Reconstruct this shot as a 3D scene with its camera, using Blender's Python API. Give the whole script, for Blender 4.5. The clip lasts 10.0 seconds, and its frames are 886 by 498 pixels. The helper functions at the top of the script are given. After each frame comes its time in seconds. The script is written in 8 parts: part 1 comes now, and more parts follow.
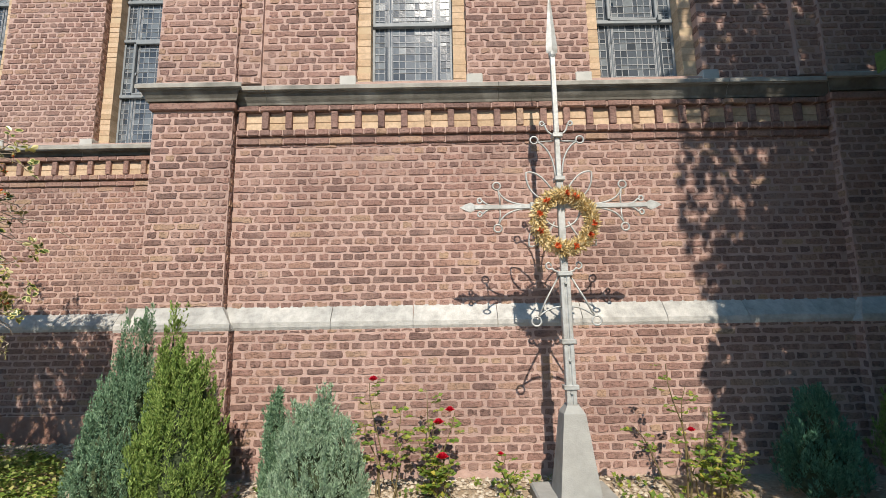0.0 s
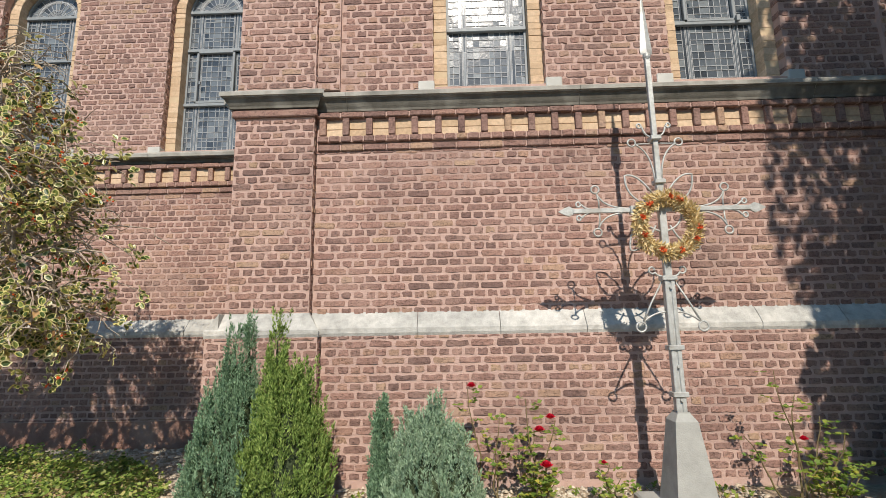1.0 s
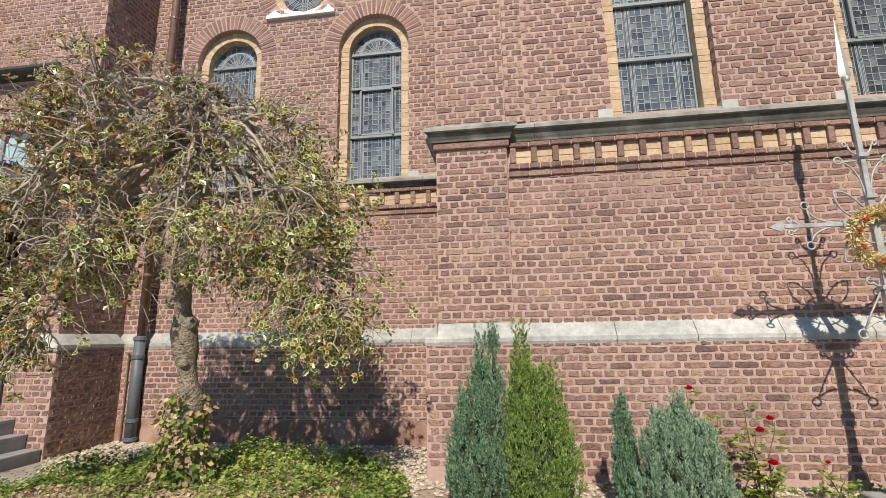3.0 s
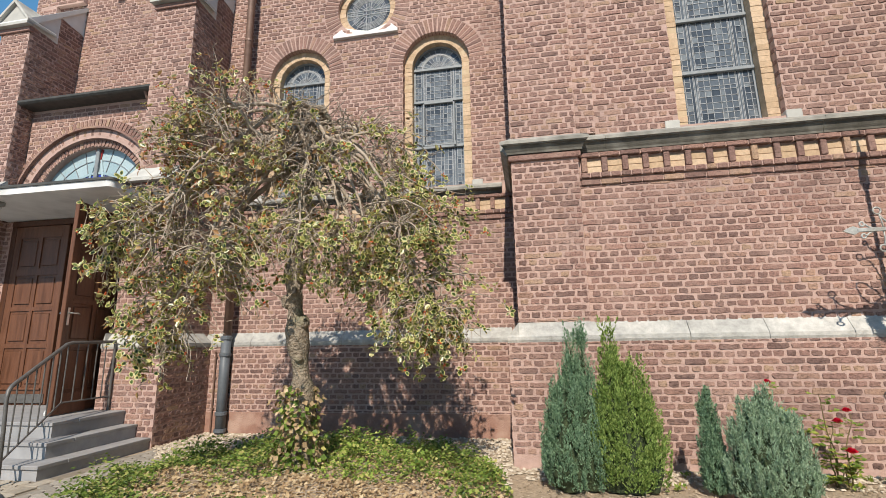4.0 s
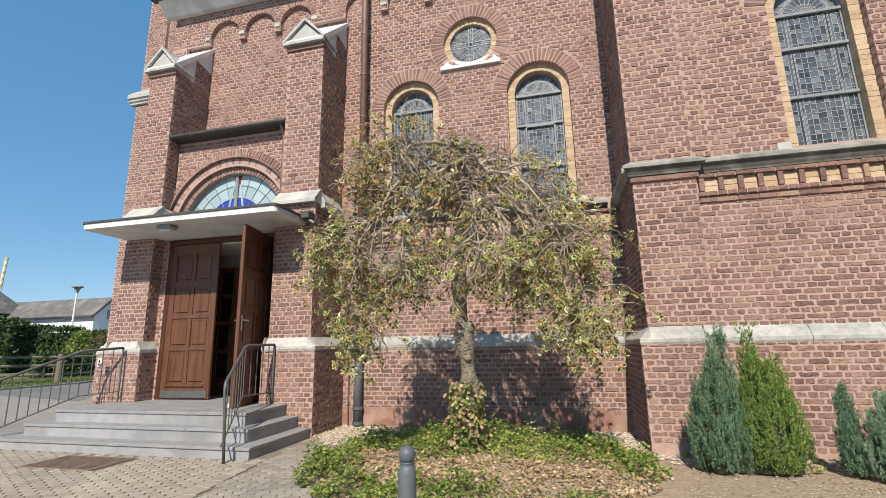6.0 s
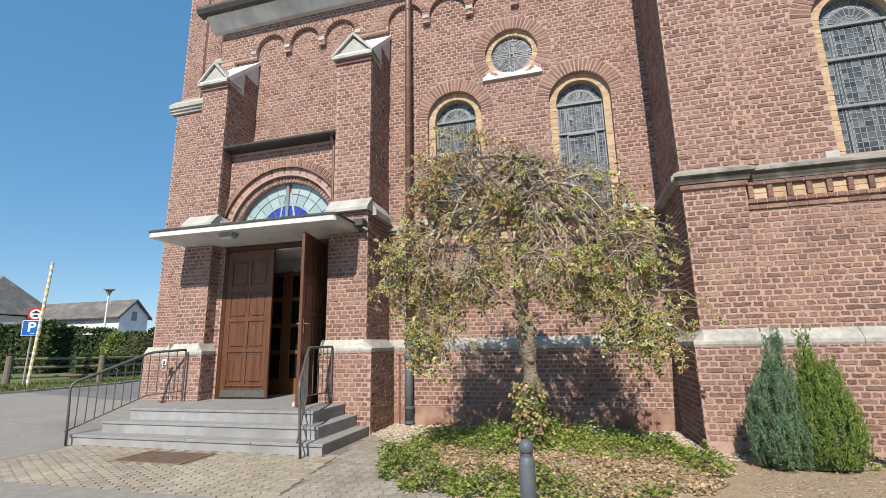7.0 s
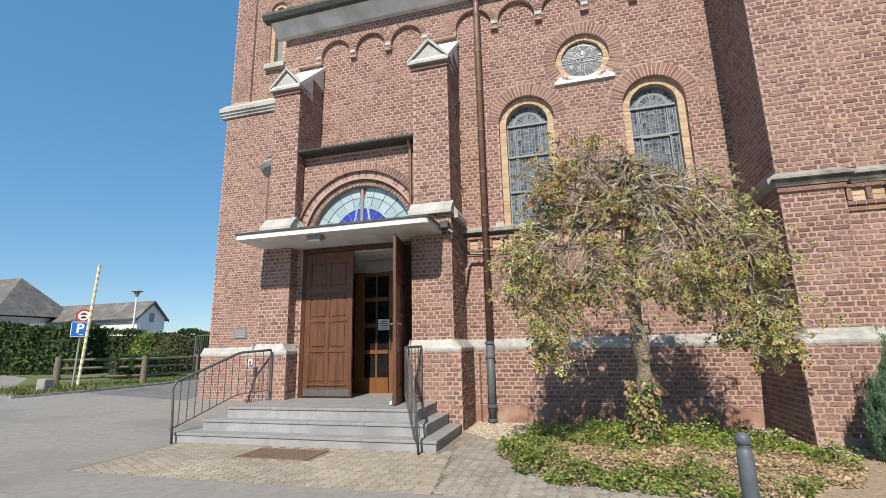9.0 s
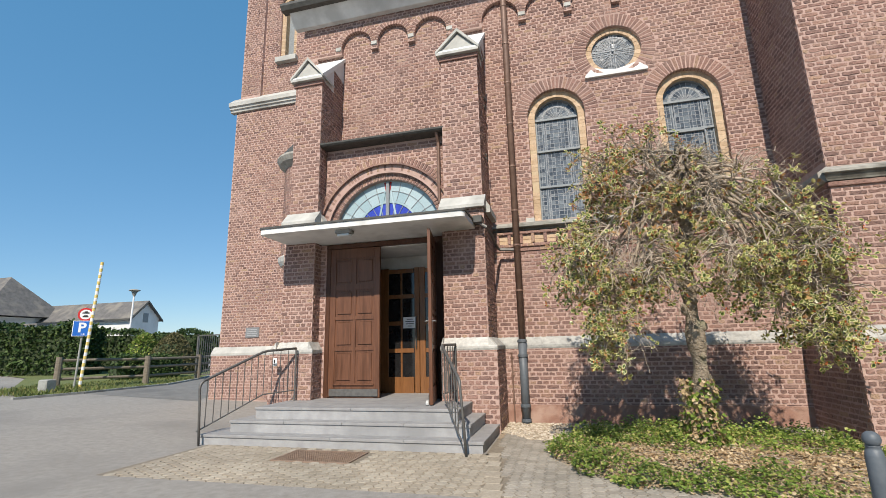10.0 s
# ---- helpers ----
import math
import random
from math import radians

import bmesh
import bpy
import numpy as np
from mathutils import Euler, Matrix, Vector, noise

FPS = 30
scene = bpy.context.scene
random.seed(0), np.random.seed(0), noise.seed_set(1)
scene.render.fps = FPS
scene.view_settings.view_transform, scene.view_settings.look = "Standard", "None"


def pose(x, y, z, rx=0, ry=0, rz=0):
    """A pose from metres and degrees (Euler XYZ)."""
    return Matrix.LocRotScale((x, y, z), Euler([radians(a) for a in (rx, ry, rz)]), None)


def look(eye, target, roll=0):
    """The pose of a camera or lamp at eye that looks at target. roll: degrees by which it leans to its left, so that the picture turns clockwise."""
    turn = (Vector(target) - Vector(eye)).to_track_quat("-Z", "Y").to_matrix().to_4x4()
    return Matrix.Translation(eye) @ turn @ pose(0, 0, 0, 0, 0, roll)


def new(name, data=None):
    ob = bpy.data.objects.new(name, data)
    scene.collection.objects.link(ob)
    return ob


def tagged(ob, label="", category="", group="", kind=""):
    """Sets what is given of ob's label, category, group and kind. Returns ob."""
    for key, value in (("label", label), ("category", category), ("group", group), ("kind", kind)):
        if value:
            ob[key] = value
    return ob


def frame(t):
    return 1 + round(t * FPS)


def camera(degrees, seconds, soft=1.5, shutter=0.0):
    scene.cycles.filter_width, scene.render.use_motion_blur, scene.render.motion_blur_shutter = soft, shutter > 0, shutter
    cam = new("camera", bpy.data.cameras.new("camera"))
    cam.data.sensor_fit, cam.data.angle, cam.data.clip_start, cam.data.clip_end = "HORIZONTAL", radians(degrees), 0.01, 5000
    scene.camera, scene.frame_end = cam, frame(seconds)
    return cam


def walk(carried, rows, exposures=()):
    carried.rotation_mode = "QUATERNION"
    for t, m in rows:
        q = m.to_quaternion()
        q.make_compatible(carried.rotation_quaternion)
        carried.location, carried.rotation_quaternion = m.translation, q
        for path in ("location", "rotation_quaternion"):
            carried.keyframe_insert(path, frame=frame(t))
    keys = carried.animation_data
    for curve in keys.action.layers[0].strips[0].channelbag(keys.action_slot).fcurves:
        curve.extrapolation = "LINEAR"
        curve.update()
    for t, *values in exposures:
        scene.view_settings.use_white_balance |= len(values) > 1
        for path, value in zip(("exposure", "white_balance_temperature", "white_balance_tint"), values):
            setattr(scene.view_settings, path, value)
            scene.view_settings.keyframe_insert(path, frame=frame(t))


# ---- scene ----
cam = camera(87.5, 10.0, soft=0.6)
METRES, EYE, TILT, LEAN, TURN = 8.4, 1.5, 0.0, 0.0, 0.1
ROWS = [
    (0.0, 0.0, 0.0, 0.0, 0.14, 8.79, 0.92),
    (0.5, -0.0422, 0.0005, 0.0048, 0.92, 9.14, 0.96),
    (1.0, -0.0895, 0.003, 0.0019, 1.62, 9.45, 0.98),
    (1.5, -0.1399, 0.0001, 0.0049, 2.29, 9.82, 0.98),
    (2.0, -0.1863, -0.023, 0.0073, 3.28, 10.13, 0.97),
    (2.5, -0.2322, -0.0486, 0.0041, 5.76, 10.6, 0.97),
    (4.0, -0.3574, -0.1412, -0.0049, 10.21, 11.31, 0.96),
    (4.5, -0.392, -0.1772, -0.0067, 11.29, 11.46, 0.98),
    (5.0, -0.4219, -0.2147, -0.0041, 12.29, 11.6, 1.0),
    (5.5, -0.4695, -0.2485, -0.0059, 13.18, 11.74, 1.04),
    (7.0, -0.5837, -0.3419, -0.0, 15.41, 11.92, 1.11),
    (7.5, -0.6238, -0.3726, -0.0002, 15.91, 11.98, 1.13),
    (8.0, -0.6653, -0.3902, -0.0008, 16.11, 12.02, 1.16),
    (8.5, -0.7139, -0.399, 0.0011, 16.06, 12.02, 1.22),
    (9.0, -0.76, -0.4145, 0.0017, 15.73, 12.0, 1.25),
    (9.5, -0.8106, -0.4133, -0.0028, 15.31, 12.02, 1.29),
    (10.0, -0.8595, -0.4067, -0.0021, 14.75, 12.07, 1.29),
]
walk(cam, [(t, pose(0, 0, EYE, TILT, LEAN, TURN) @ pose(METRES * x, METRES * y, METRES * z, 90 + pitch, roll, yaw)) for t, x, y, z, yaw, pitch, roll in ROWS],
     ((0.0, 0.18), (1.0, 0.12), (2.5, 0.11), (4.5, 0.15), (7.0, 0.15), (10.0, 0.13)))

# ---- world and sun ----
SUN_TRAVEL = Vector((-0.05, 0.84, -0.76)).normalized()
world = bpy.data.worlds.new("sky")
scene.world = world
world.use_nodes = True
_wn = world.node_tree.nodes
_sky = _wn.new("ShaderNodeTexSky")
_sky.sky_type = "NISHITA"
_sky.sun_disc = False
_sky.sun_elevation = radians(42)
_sky.sun_rotation = math.pi - 0.06
_sky.air_density, _sky.dust_density, _sky.ozone_density = 1.0, 0.0, 1.6
_wn["Background"].inputs["Strength"].default_value = 0.14
_tint = _wn.new("ShaderNodeMix")
_tint.data_type = "RGBA"
_tint.inputs[0].default_value = 0.55
_tint.inputs[7].default_value = (0.42, 2.12, 4.1, 1)
world.node_tree.links.new(_sky.outputs[0], _tint.inputs[6])
world.node_tree.links.new(_tint.outputs[2], _wn["Background"].inputs["Color"])
sun = new("sun", bpy.data.lights.new("sun", "SUN"))
sun.data.energy, sun.data.angle, sun.data.color = 5.2, radians(0.6), (1.0, 0.905, 0.785)
sun.matrix_world = look((0, -20, 20), Vector((0, -20, 20)) + SUN_TRAVEL)

# ---- materials ----
def nodes_of(name):
    m = bpy.data.materials.new(name)
    m.use_nodes = True
    nt = m.node_tree
    return m, nt.nodes, nt.links, nt.nodes["Principled BSDF"]


def ramp(nodes, stops):
    r = nodes.new("ShaderNodeValToRGB")
    e = r.color_ramp.elements
    while len(e) < len(stops):
        e.new(0.5)
    for k, (p, c) in enumerate(stops):
        e[k].position, e[k].color = p, (*c, 1)
    return r


def surf(name, c1, c2, scale=4.0, rough=0.8, bump=0.3, bscale=60.0, c3=None, stain=1.0, metal=0.0, spec=0.4, stretch=(1, 1, 1), bdist=0.01):
    """Two-scale mottled surface with fine relief; c3 lays broad stains over it."""
    m, n, l, b = nodes_of(name)
    tc = n.new("ShaderNodeTexCoord")
    mp = n.new("ShaderNodeMapping")
    mp.inputs["Scale"].default_value = stretch
    l.new(tc.outputs["Object"], mp.inputs["Vector"])
    a = n.new("ShaderNodeTexNoise")
    a.inputs["Scale"].default_value, a.inputs["Detail"].default_value, a.inputs["Roughness"].default_value = scale, 6, 0.65
    l.new(mp.outputs[0], a.inputs["Vector"])
    r = ramp(n, [(0.32, c1), (0.68, c2)])
    l.new(a.outputs["Fac"], r.inputs["Fac"])
    col = r.outputs["Color"]
    if c3:
        s = n.new("ShaderNodeTexNoise")
        s.inputs["Scale"].default_value, s.inputs["Detail"].default_value = stain, 5
        l.new(mp.outputs[0], s.inputs["Vector"])
        rr = ramp(n, [(0.5, (0, 0, 0)), (0.68, (1, 1, 1))])
        l.new(s.outputs["Fac"], rr.inputs["Fac"])
        mx = n.new("ShaderNodeMix")
        mx.data_type = "RGBA"
        l.new(rr.outputs["Color"], mx.inputs[0])
        l.new(col, mx.inputs[6])
        mx.inputs[7].default_value = (*c3, 1)
        col = mx.outputs[2]
    l.new(col, b.inputs["Base Color"])
    f = n.new("ShaderNodeTexNoise")
    f.inputs["Scale"].default_value, f.inputs["Detail"].default_value = bscale, 4
    l.new(mp.outputs[0], f.inputs["Vector"])
    bp = n.new("ShaderNodeBump")
    bp.inputs["Strength"].default_value, bp.inputs["Distance"].default_value = bump, bdist
    l.new(f.outputs["Fac"], bp.inputs["Height"])
    l.new(bp.outputs[0], b.inputs["Normal"])
    b.inputs["Roughness"].default_value, b.inputs["Metallic"].default_value = rough, metal
    b.inputs["Specular IOR Level"].default_value = spec
    return m


def varied(name, stops, single=False, rough=0.85, mott=0.35, scale=25.0, bump=0.5, bscale=90.0, spec=0.3, trans=0.0, patch=0.0, smear=None, pit=0.0):
    """A material whose colour differs from piece to piece (island, or object where single)."""
    m, n, l, b = nodes_of(name)
    if single:
        rnd = n.new("ShaderNodeObjectInfo").outputs["Random"]
    else:
        rnd = n.new("ShaderNodeNewGeometry").outputs["Random Per Island"]
    r = ramp(n, stops)
    l.new(rnd, r.inputs["Fac"])
    g = n.new("ShaderNodeNewGeometry")
    a = n.new("ShaderNodeTexNoise")
    a.inputs["Scale"].default_value, a.inputs["Detail"].default_value, a.inputs["Roughness"].default_value = scale, 5, 0.7
    l.new(g.outputs["Position"], a.inputs["Vector"])
    rr = ramp(n, [(0.3, (1 - mott,) * 3), (0.7, (1 + mott,) * 3)])
    l.new(a.outputs["Fac"], rr.inputs["Fac"])
    mx = n.new("ShaderNodeMix")
    mx.data_type, mx.blend_type = "RGBA", "MULTIPLY"
    mx.inputs[0].default_value = 1
    l.new(r.outputs["Color"], mx.inputs[6])
    l.new(rr.outputs["Color"], mx.inputs[7])
    col = mx.outputs[2]
    if patch:
        w = n.new("ShaderNodeTexNoise")
        w.inputs["Scale"].default_value, w.inputs["Detail"].default_value = 0.9, 6
        l.new(g.outputs["Position"], w.inputs["Vector"])
        wr = ramp(n, [(0.4, (1 - patch,) * 3), (0.65, (1 + patch * 0.6, 1 + patch * 0.5, 1 + patch * 0.45))])
        l.new(w.outputs["Fac"], wr.inputs["Fac"])
        m2 = n.new("ShaderNodeMix")
        m2.data_type, m2.blend_type = "RGBA", "MULTIPLY"
        m2.inputs[0].default_value = 1
        l.new(col, m2.inputs[6])
        l.new(wr.outputs["Color"], m2.inputs[7])
        col = m2.outputs[2]
    if smear:
        q = n.new("ShaderNodeTexNoise")
        q.inputs["Scale"].default_value, q.inputs["Detail"].default_value, q.inputs["Roughness"].default_value = 1.7, 8, 0.72
        l.new(g.outputs["Position"], q.inputs["Vector"])
        qr = ramp(n, [(0.48, (0, 0, 0)), (0.70, (0.75, 0.75, 0.75))])
        l.new(q.outputs["Fac"], qr.inputs["Fac"])
        m3 = n.new("ShaderNodeMix")
        m3.data_type = "RGBA"
        l.new(qr.outputs["Color"], m3.inputs[0])
        l.new(col, m3.inputs[6])
        m3.inputs[7].default_value = (*smear, 1)
        col = m3.outputs[2]
    f = n.new("ShaderNodeTexNoise")
    f.inputs["Scale"].default_value, f.inputs["Detail"].default_value = bscale, 5
    l.new(g.outputs["Position"], f.inputs["Vector"])
    bp = n.new("ShaderNodeBump")
    bp.inputs["Strength"].default_value, bp.inputs["Distance"].default_value = bump, 0.008
    l.new(f.outputs["Fac"], bp.inputs["Height"])
    if pit:
        pv = n.new("ShaderNodeMapping")
        pv.inputs["Scale"].default_value = (1, 1, 1.6)
        l.new(g.outputs["Position"], pv.inputs["Vector"])
        pn = n.new("ShaderNodeTexNoise")
        pn.inputs["Scale"].default_value, pn.inputs["Detail"].default_value, pn.inputs["Roughness"].default_value = 34, 4, 0.6
        l.new(pv.outputs[0], pn.inputs["Vector"])
        pr = ramp(n, [(0.36, (1 - pit, 1 - pit, 1 - pit)), (0.47, (1, 1, 1))])
        l.new(pn.outputs["Fac"], pr.inputs["Fac"])
        m4 = n.new("ShaderNodeMix")
        m4.data_type, m4.blend_type = "RGBA", "MULTIPLY"
        m4.inputs[0].default_value = 1
        l.new(col, m4.inputs[6])
        l.new(pr.outputs["Color"], m4.inputs[7])
        col = m4.outputs[2]
        b2 = n.new("ShaderNodeBump")
        b2.inputs["Strength"].default_value, b2.inputs["Distance"].default_value = 0.8, 0.012
        l.new(pr.outputs["Color"], b2.inputs["Height"])
        l.new(b2.outputs[0], bp.inputs["Normal"])
    l.new(col, b.inputs["Base Color"])
    l.new(bp.outputs[0], b.inputs["Normal"])
    b.inputs["Roughness"].default_value = rough
    b.inputs["Specular IOR Level"].default_value = spec
    if trans:
        b.inputs["Transmission Weight"].default_value = 0.0
        tr = n.new("ShaderNodeBsdfTranslucent")
        l.new(col, tr.inputs["Color"])
        ms = n.new("ShaderNodeMixShader")
        ms.inputs[0].default_value = trans
        out = n["Material Output"]
        l.new(b.outputs[0], ms.inputs[1])
        l.new(tr.outputs[0], ms.inputs[2])
        l.new(ms.outputs[0], out.inputs["Surface"])
    return m


BRICK_STOPS = [(0.0, (0.185, 0.114, 0.098)), (0.15, (0.225, 0.136, 0.114)), (0.45, (0.275, 0.163, 0.134)), (0.75, (0.312, 0.185, 0.150)), (0.9, (0.345, 0.213, 0.160)), (1.0, (0.39, 0.268, 0.178))]
M_BRICK = varied("brick_island", BRICK_STOPS, patch=0.12, mott=0.3, scale=38, bump=1.0, bscale=110, smear=(0.40, 0.272, 0.222), pit=0.32)
M_BRICK1 = varied("brick_single", BRICK_STOPS, single=True, patch=0.12, mott=0.3, scale=38, bump=1.0, bscale=110, smear=(0.40, 0.272, 0.222), pit=0.32)
M_MORTAR = surf("mortar", (0.42, 0.285, 0.24), (0.53, 0.372, 0.318), 9, 0.95, 0.9, 120, (0.36, 0.25, 0.213), 0.8)
M_YBRICK = varied("yellow_brick", [(0, (0.44, 0.315, 0.20)), (0.5, (0.51, 0.37, 0.245)), (1, (0.57, 0.43, 0.295))], mott=0.2)
M_YBRICK1 = varied("yellow_brick_single", [(0, (0.44, 0.315, 0.20)), (0.5, (0.51, 0.37, 0.245)), (1, (0.57, 0.43, 0.295))], single=True, mott=0.2)
M_YJOINT = surf("yellow_joint", (0.46, 0.35, 0.22), (0.54, 0.42, 0.28), 9, 0.9, 0.3, 90)
M_STONE = surf("pale_limestone", (0.38, 0.375, 0.345), (0.53, 0.52, 0.48), 3, 0.85, 0.35, 70, (0.30, 0.295, 0.27), 1.3)
M_LEDGE = varied("ledge_stone", [(0, (0.37, 0.37, 0.345)), (0.5, (0.45, 0.445, 0.415)), (1, (0.52, 0.51, 0.475))], mott=0.28, scale=9, patch=0.2, bump=0.8)
M_CORNICE = surf("weathered_stone", (0.25, 0.238, 0.21), (0.38, 0.365, 0.325), 7, 0.9, 0.5, 60, (0.17, 0.165, 0.145), 2.5)
# darker cornice tone: the shade under the moulding, put into the colour
M_CORNICE_SHADE = surf("shade_painted_stone", (0.085, 0.08, 0.066), (0.15, 0.14, 0.118), 8, 0.9, 0.5, 60, (0.24, 0.23, 0.20), 3.0)
M_WHITE = surf("white_render", (0.62, 0.62, 0.60), (0.74, 0.74, 0.72), 2, 0.7, 0.1, 60, (0.52, 0.52, 0.50), 1.5)
M_LEAD = surf("lead_came", (0.30, 0.31, 0.315), (0.41, 0.42, 0.43), 20, 0.6, 0.2, 90)
M_FRAME = surf("grey_iron_frame", (0.19, 0.21, 0.22), (0.26, 0.28, 0.29), 12, 0.55, 0.1, 90)
M_GLASS = varied("leaded_glass", [(0, (0.04, 0.048, 0.058)), (0.4, (0.085, 0.10, 0.118)), (0.8, (0.14, 0.16, 0.175)), (1, (0.20, 0.22, 0.23))], rough=0.16, mott=0.15, bump=0.12, bscale=30, spec=0.6)
M_FAN = varied("pale_fan_glass", [(0, (0.29, 0.40, 0.43)), (1, (0.42, 0.52, 0.54))], rough=0.2, mott=0.1, bump=0.1, spec=0.5)
M_BLUE = varied("blue_fan_glass", [(0, (0.02, 0.03, 0.30)), (1, (0.05, 0.08, 0.45))], rough=0.2, mott=0.2, bump=0.1, spec=0.5)
M_RED = surf("red_glass", (0.25, 0.02, 0.02), (0.35, 0.04, 0.03), 10, 0.2, 0.05)
M_DOOR = surf("varnished_oak", (0.105, 0.045, 0.024), (0.165, 0.070, 0.036), 3, 0.45, 0.2, 40, (0.085, 0.034, 0.016), 1.2, stretch=(9, 9, 0.8))
M_DOORD = surf("dark_oak", (0.055, 0.022, 0.011), (0.095, 0.038, 0.018), 3, 0.45, 0.2, 40, stretch=(9, 9, 0.8))
M_INWOOD = surf("amber_wood", (0.15, 0.062, 0.02), (0.23, 0.10, 0.034), 3, 0.4, 0.15, 40, stretch=(9, 9, 0.8))
M_DARKGLASS = surf("dark_glass", (0.012, 0.012, 0.013), (0.02, 0.02, 0.02), 5, 0.08, 0.02, spec=0.6)
M_ZINC = surf("grey_painted_steel", (0.10, 0.095, 0.09), (0.155, 0.15, 0.14), 14, 0.5, 0.15, 80, metal=0.3)
M_GUTTER = surf("dark_zinc_gutter", (0.05, 0.05, 0.045), (0.09, 0.087, 0.078), 8, 0.6, 0.2, 60)
M_COPPER = surf("browned_copper", (0.155, 0.092, 0.068), (0.235, 0.15, 0.112), 6, 0.5, 0.15, 70, metal=0.15)
M_IRONPIPE = surf("grey_cast_iron", (0.085, 0.10, 0.115), (0.125, 0.14, 0.155), 8, 0.5, 0.15, 70)
M_STEP = surf("grey_step_stone", (0.29, 0.288, 0.29), (0.38, 0.378, 0.378), 5, 0.75, 0.25, 90, (0.24, 0.24, 0.24), 1.1)
M_STEPTOP = surf("dark_step_slab", (0.24, 0.235, 0.235), (0.32, 0.315, 0.31), 5, 0.7, 0.25, 90)
M_CROSS = surf("silver_painted_iron", (0.36, 0.37, 0.36), (0.50, 0.51, 0.49), 25, 0.5, 0.3, 70, (0.30, 0.29, 0.26), 6, metal=0.25)
M_CONC = surf("grey_cast_stone", (0.27, 0.27, 0.25), (0.36, 0.36, 0.335), 6, 0.85, 0.3, 90, (0.22, 0.215, 0.20), 2)
M_ASPHALT = surf("pale_asphalt", (0.255, 0.236, 0.21), (0.335, 0.312, 0.282), 9, 0.9, 0.6, 200, (0.225, 0.21, 0.19), 0.35)
M_ROAD = surf("road_asphalt", (0.165, 0.158, 0.145), (0.225, 0.215, 0.20), 3, 0.9, 0.5, 200, (0.15, 0.145, 0.135), 0.6)
M_HEX = varied("hex_paver", [(0, (0.33, 0.285, 0.22)), (0.5, (0.37, 0.32, 0.25)), (1, (0.42, 0.37, 0.295))], mott=0.22, scale=30, patch=0.12)
M_JOINT = surf("sandy_joint", (0.19, 0.16, 0.12), (0.26, 0.22, 0.17), 9, 0.95, 0.5, 150)
M_SLAB = varied("grey_paver", [(0, (0.29, 0.26, 0.215)), (1, (0.38, 0.345, 0.29))], mott=0.2, scale=30, patch=0.15)
M_SOIL = surf("dry_soil", (0.27, 0.205, 0.14), (0.46, 0.365, 0.26), 22, 0.95, 1.0, 45, (0.32, 0.245, 0.165), 1.5, bdist=0.02)
M_CLOD = varied("soil_clods", [(0, (0.20, 0.15, 0.10)), (0.6, (0.37, 0.29, 0.20)), (1, (0.54, 0.45, 0.34))], mott=0.2)
M_PEBBLE = varied("pebbles", [(0, (0.30, 0.24, 0.17)), (0.5, (0.44, 0.37, 0.28)), (1, (0.60, 0.53, 0.43))], mott=0.15)
M_BARK = surf("holly_bark", (0.17, 0.135, 0.098), (0.36, 0.30, 0.225), 16, 0.9, 1.0, 40, (0.23, 0.22, 0.145), 3, bdist=0.04)
M_TWIG = surf("grey_twig", (0.26, 0.21, 0.158), (0.47, 0.395, 0.315), 14, 0.9, 0.4, 60)
M_HOLLY = varied("holly_leaf", [(0, (0.05, 0.08, 0.018)), (0.5, (0.10, 0.15, 0.03)), (0.8, (0.18, 0.215, 0.05)), (1, (0.32, 0.29, 0.075))], mott=0.25, rough=0.32, bump=0.1, spec=0.5, trans=0.25)
M_CREAM = varied("holly_leaf_margin", [(0, (0.52, 0.47, 0.14)), (0.6, (0.68, 0.62, 0.26)), (1, (0.78, 0.73, 0.42))], mott=0.15, rough=0.36, bump=0.1, spec=0.5, trans=0.28)
M_BRONZE = varied("holly_leaf_old", [(0, (0.16, 0.085, 0.035)), (0.6, (0.34, 0.18, 0.07)), (1, (0.54, 0.36, 0.16))], mott=0.25, rough=0.5, trans=0.25)
M_BERRY = surf("red_berry", (0.48, 0.06, 0.02), (0.62, 0.13, 0.03), 12, 0.35, 0.05)
M_IVY = varied("ivy_leaf", [(0, (0.075, 0.13, 0.024)), (0.4, (0.16, 0.245, 0.045)), (0.75, (0.28, 0.37, 0.075)), (1, (0.50, 0.46, 0.17))], mott=0.3, rough=0.5, bump=0.1, trans=0.32, patch=0.22)
M_DRY = varied("dry_leaf", [(0, (0.26, 0.17, 0.09)), (0.6, (0.48, 0.35, 0.20)), (1, (0.64, 0.51, 0.33))], mott=0.2, rough=0.8, trans=0.2)
M_JUNI = varied("juniper_spray", [(0, (0.08, 0.15, 0.085)), (0.4, (0.16, 0.27, 0.155)), (1, (0.32, 0.46, 0.29))], mott=0.25, rough=0.75, trans=0.35)
M_JUNIG = varied("cypress_spray", [(0, (0.08, 0.14, 0.028)), (0.4, (0.18, 0.275, 0.06)), (1, (0.37, 0.47, 0.14))], mott=0.25, rough=0.7, trans=0.3)
M_JUNIB = varied("blue_juniper_spray", [(0, (0.16, 0.25, 0.155)), (0.4, (0.28, 0.40, 0.265)), (1, (0.45, 0.57, 0.40))], mott=0.25, rough=0.75, trans=0.35)
# filler for conifers and hedges; its near-black colour paints the shade inside foliage
M_CORE = surf("painted_inner_shade", (0.03, 0.045, 0.02), (0.06, 0.08, 0.035), 40, 0.95, 0.9, 60, bdist=0.03)
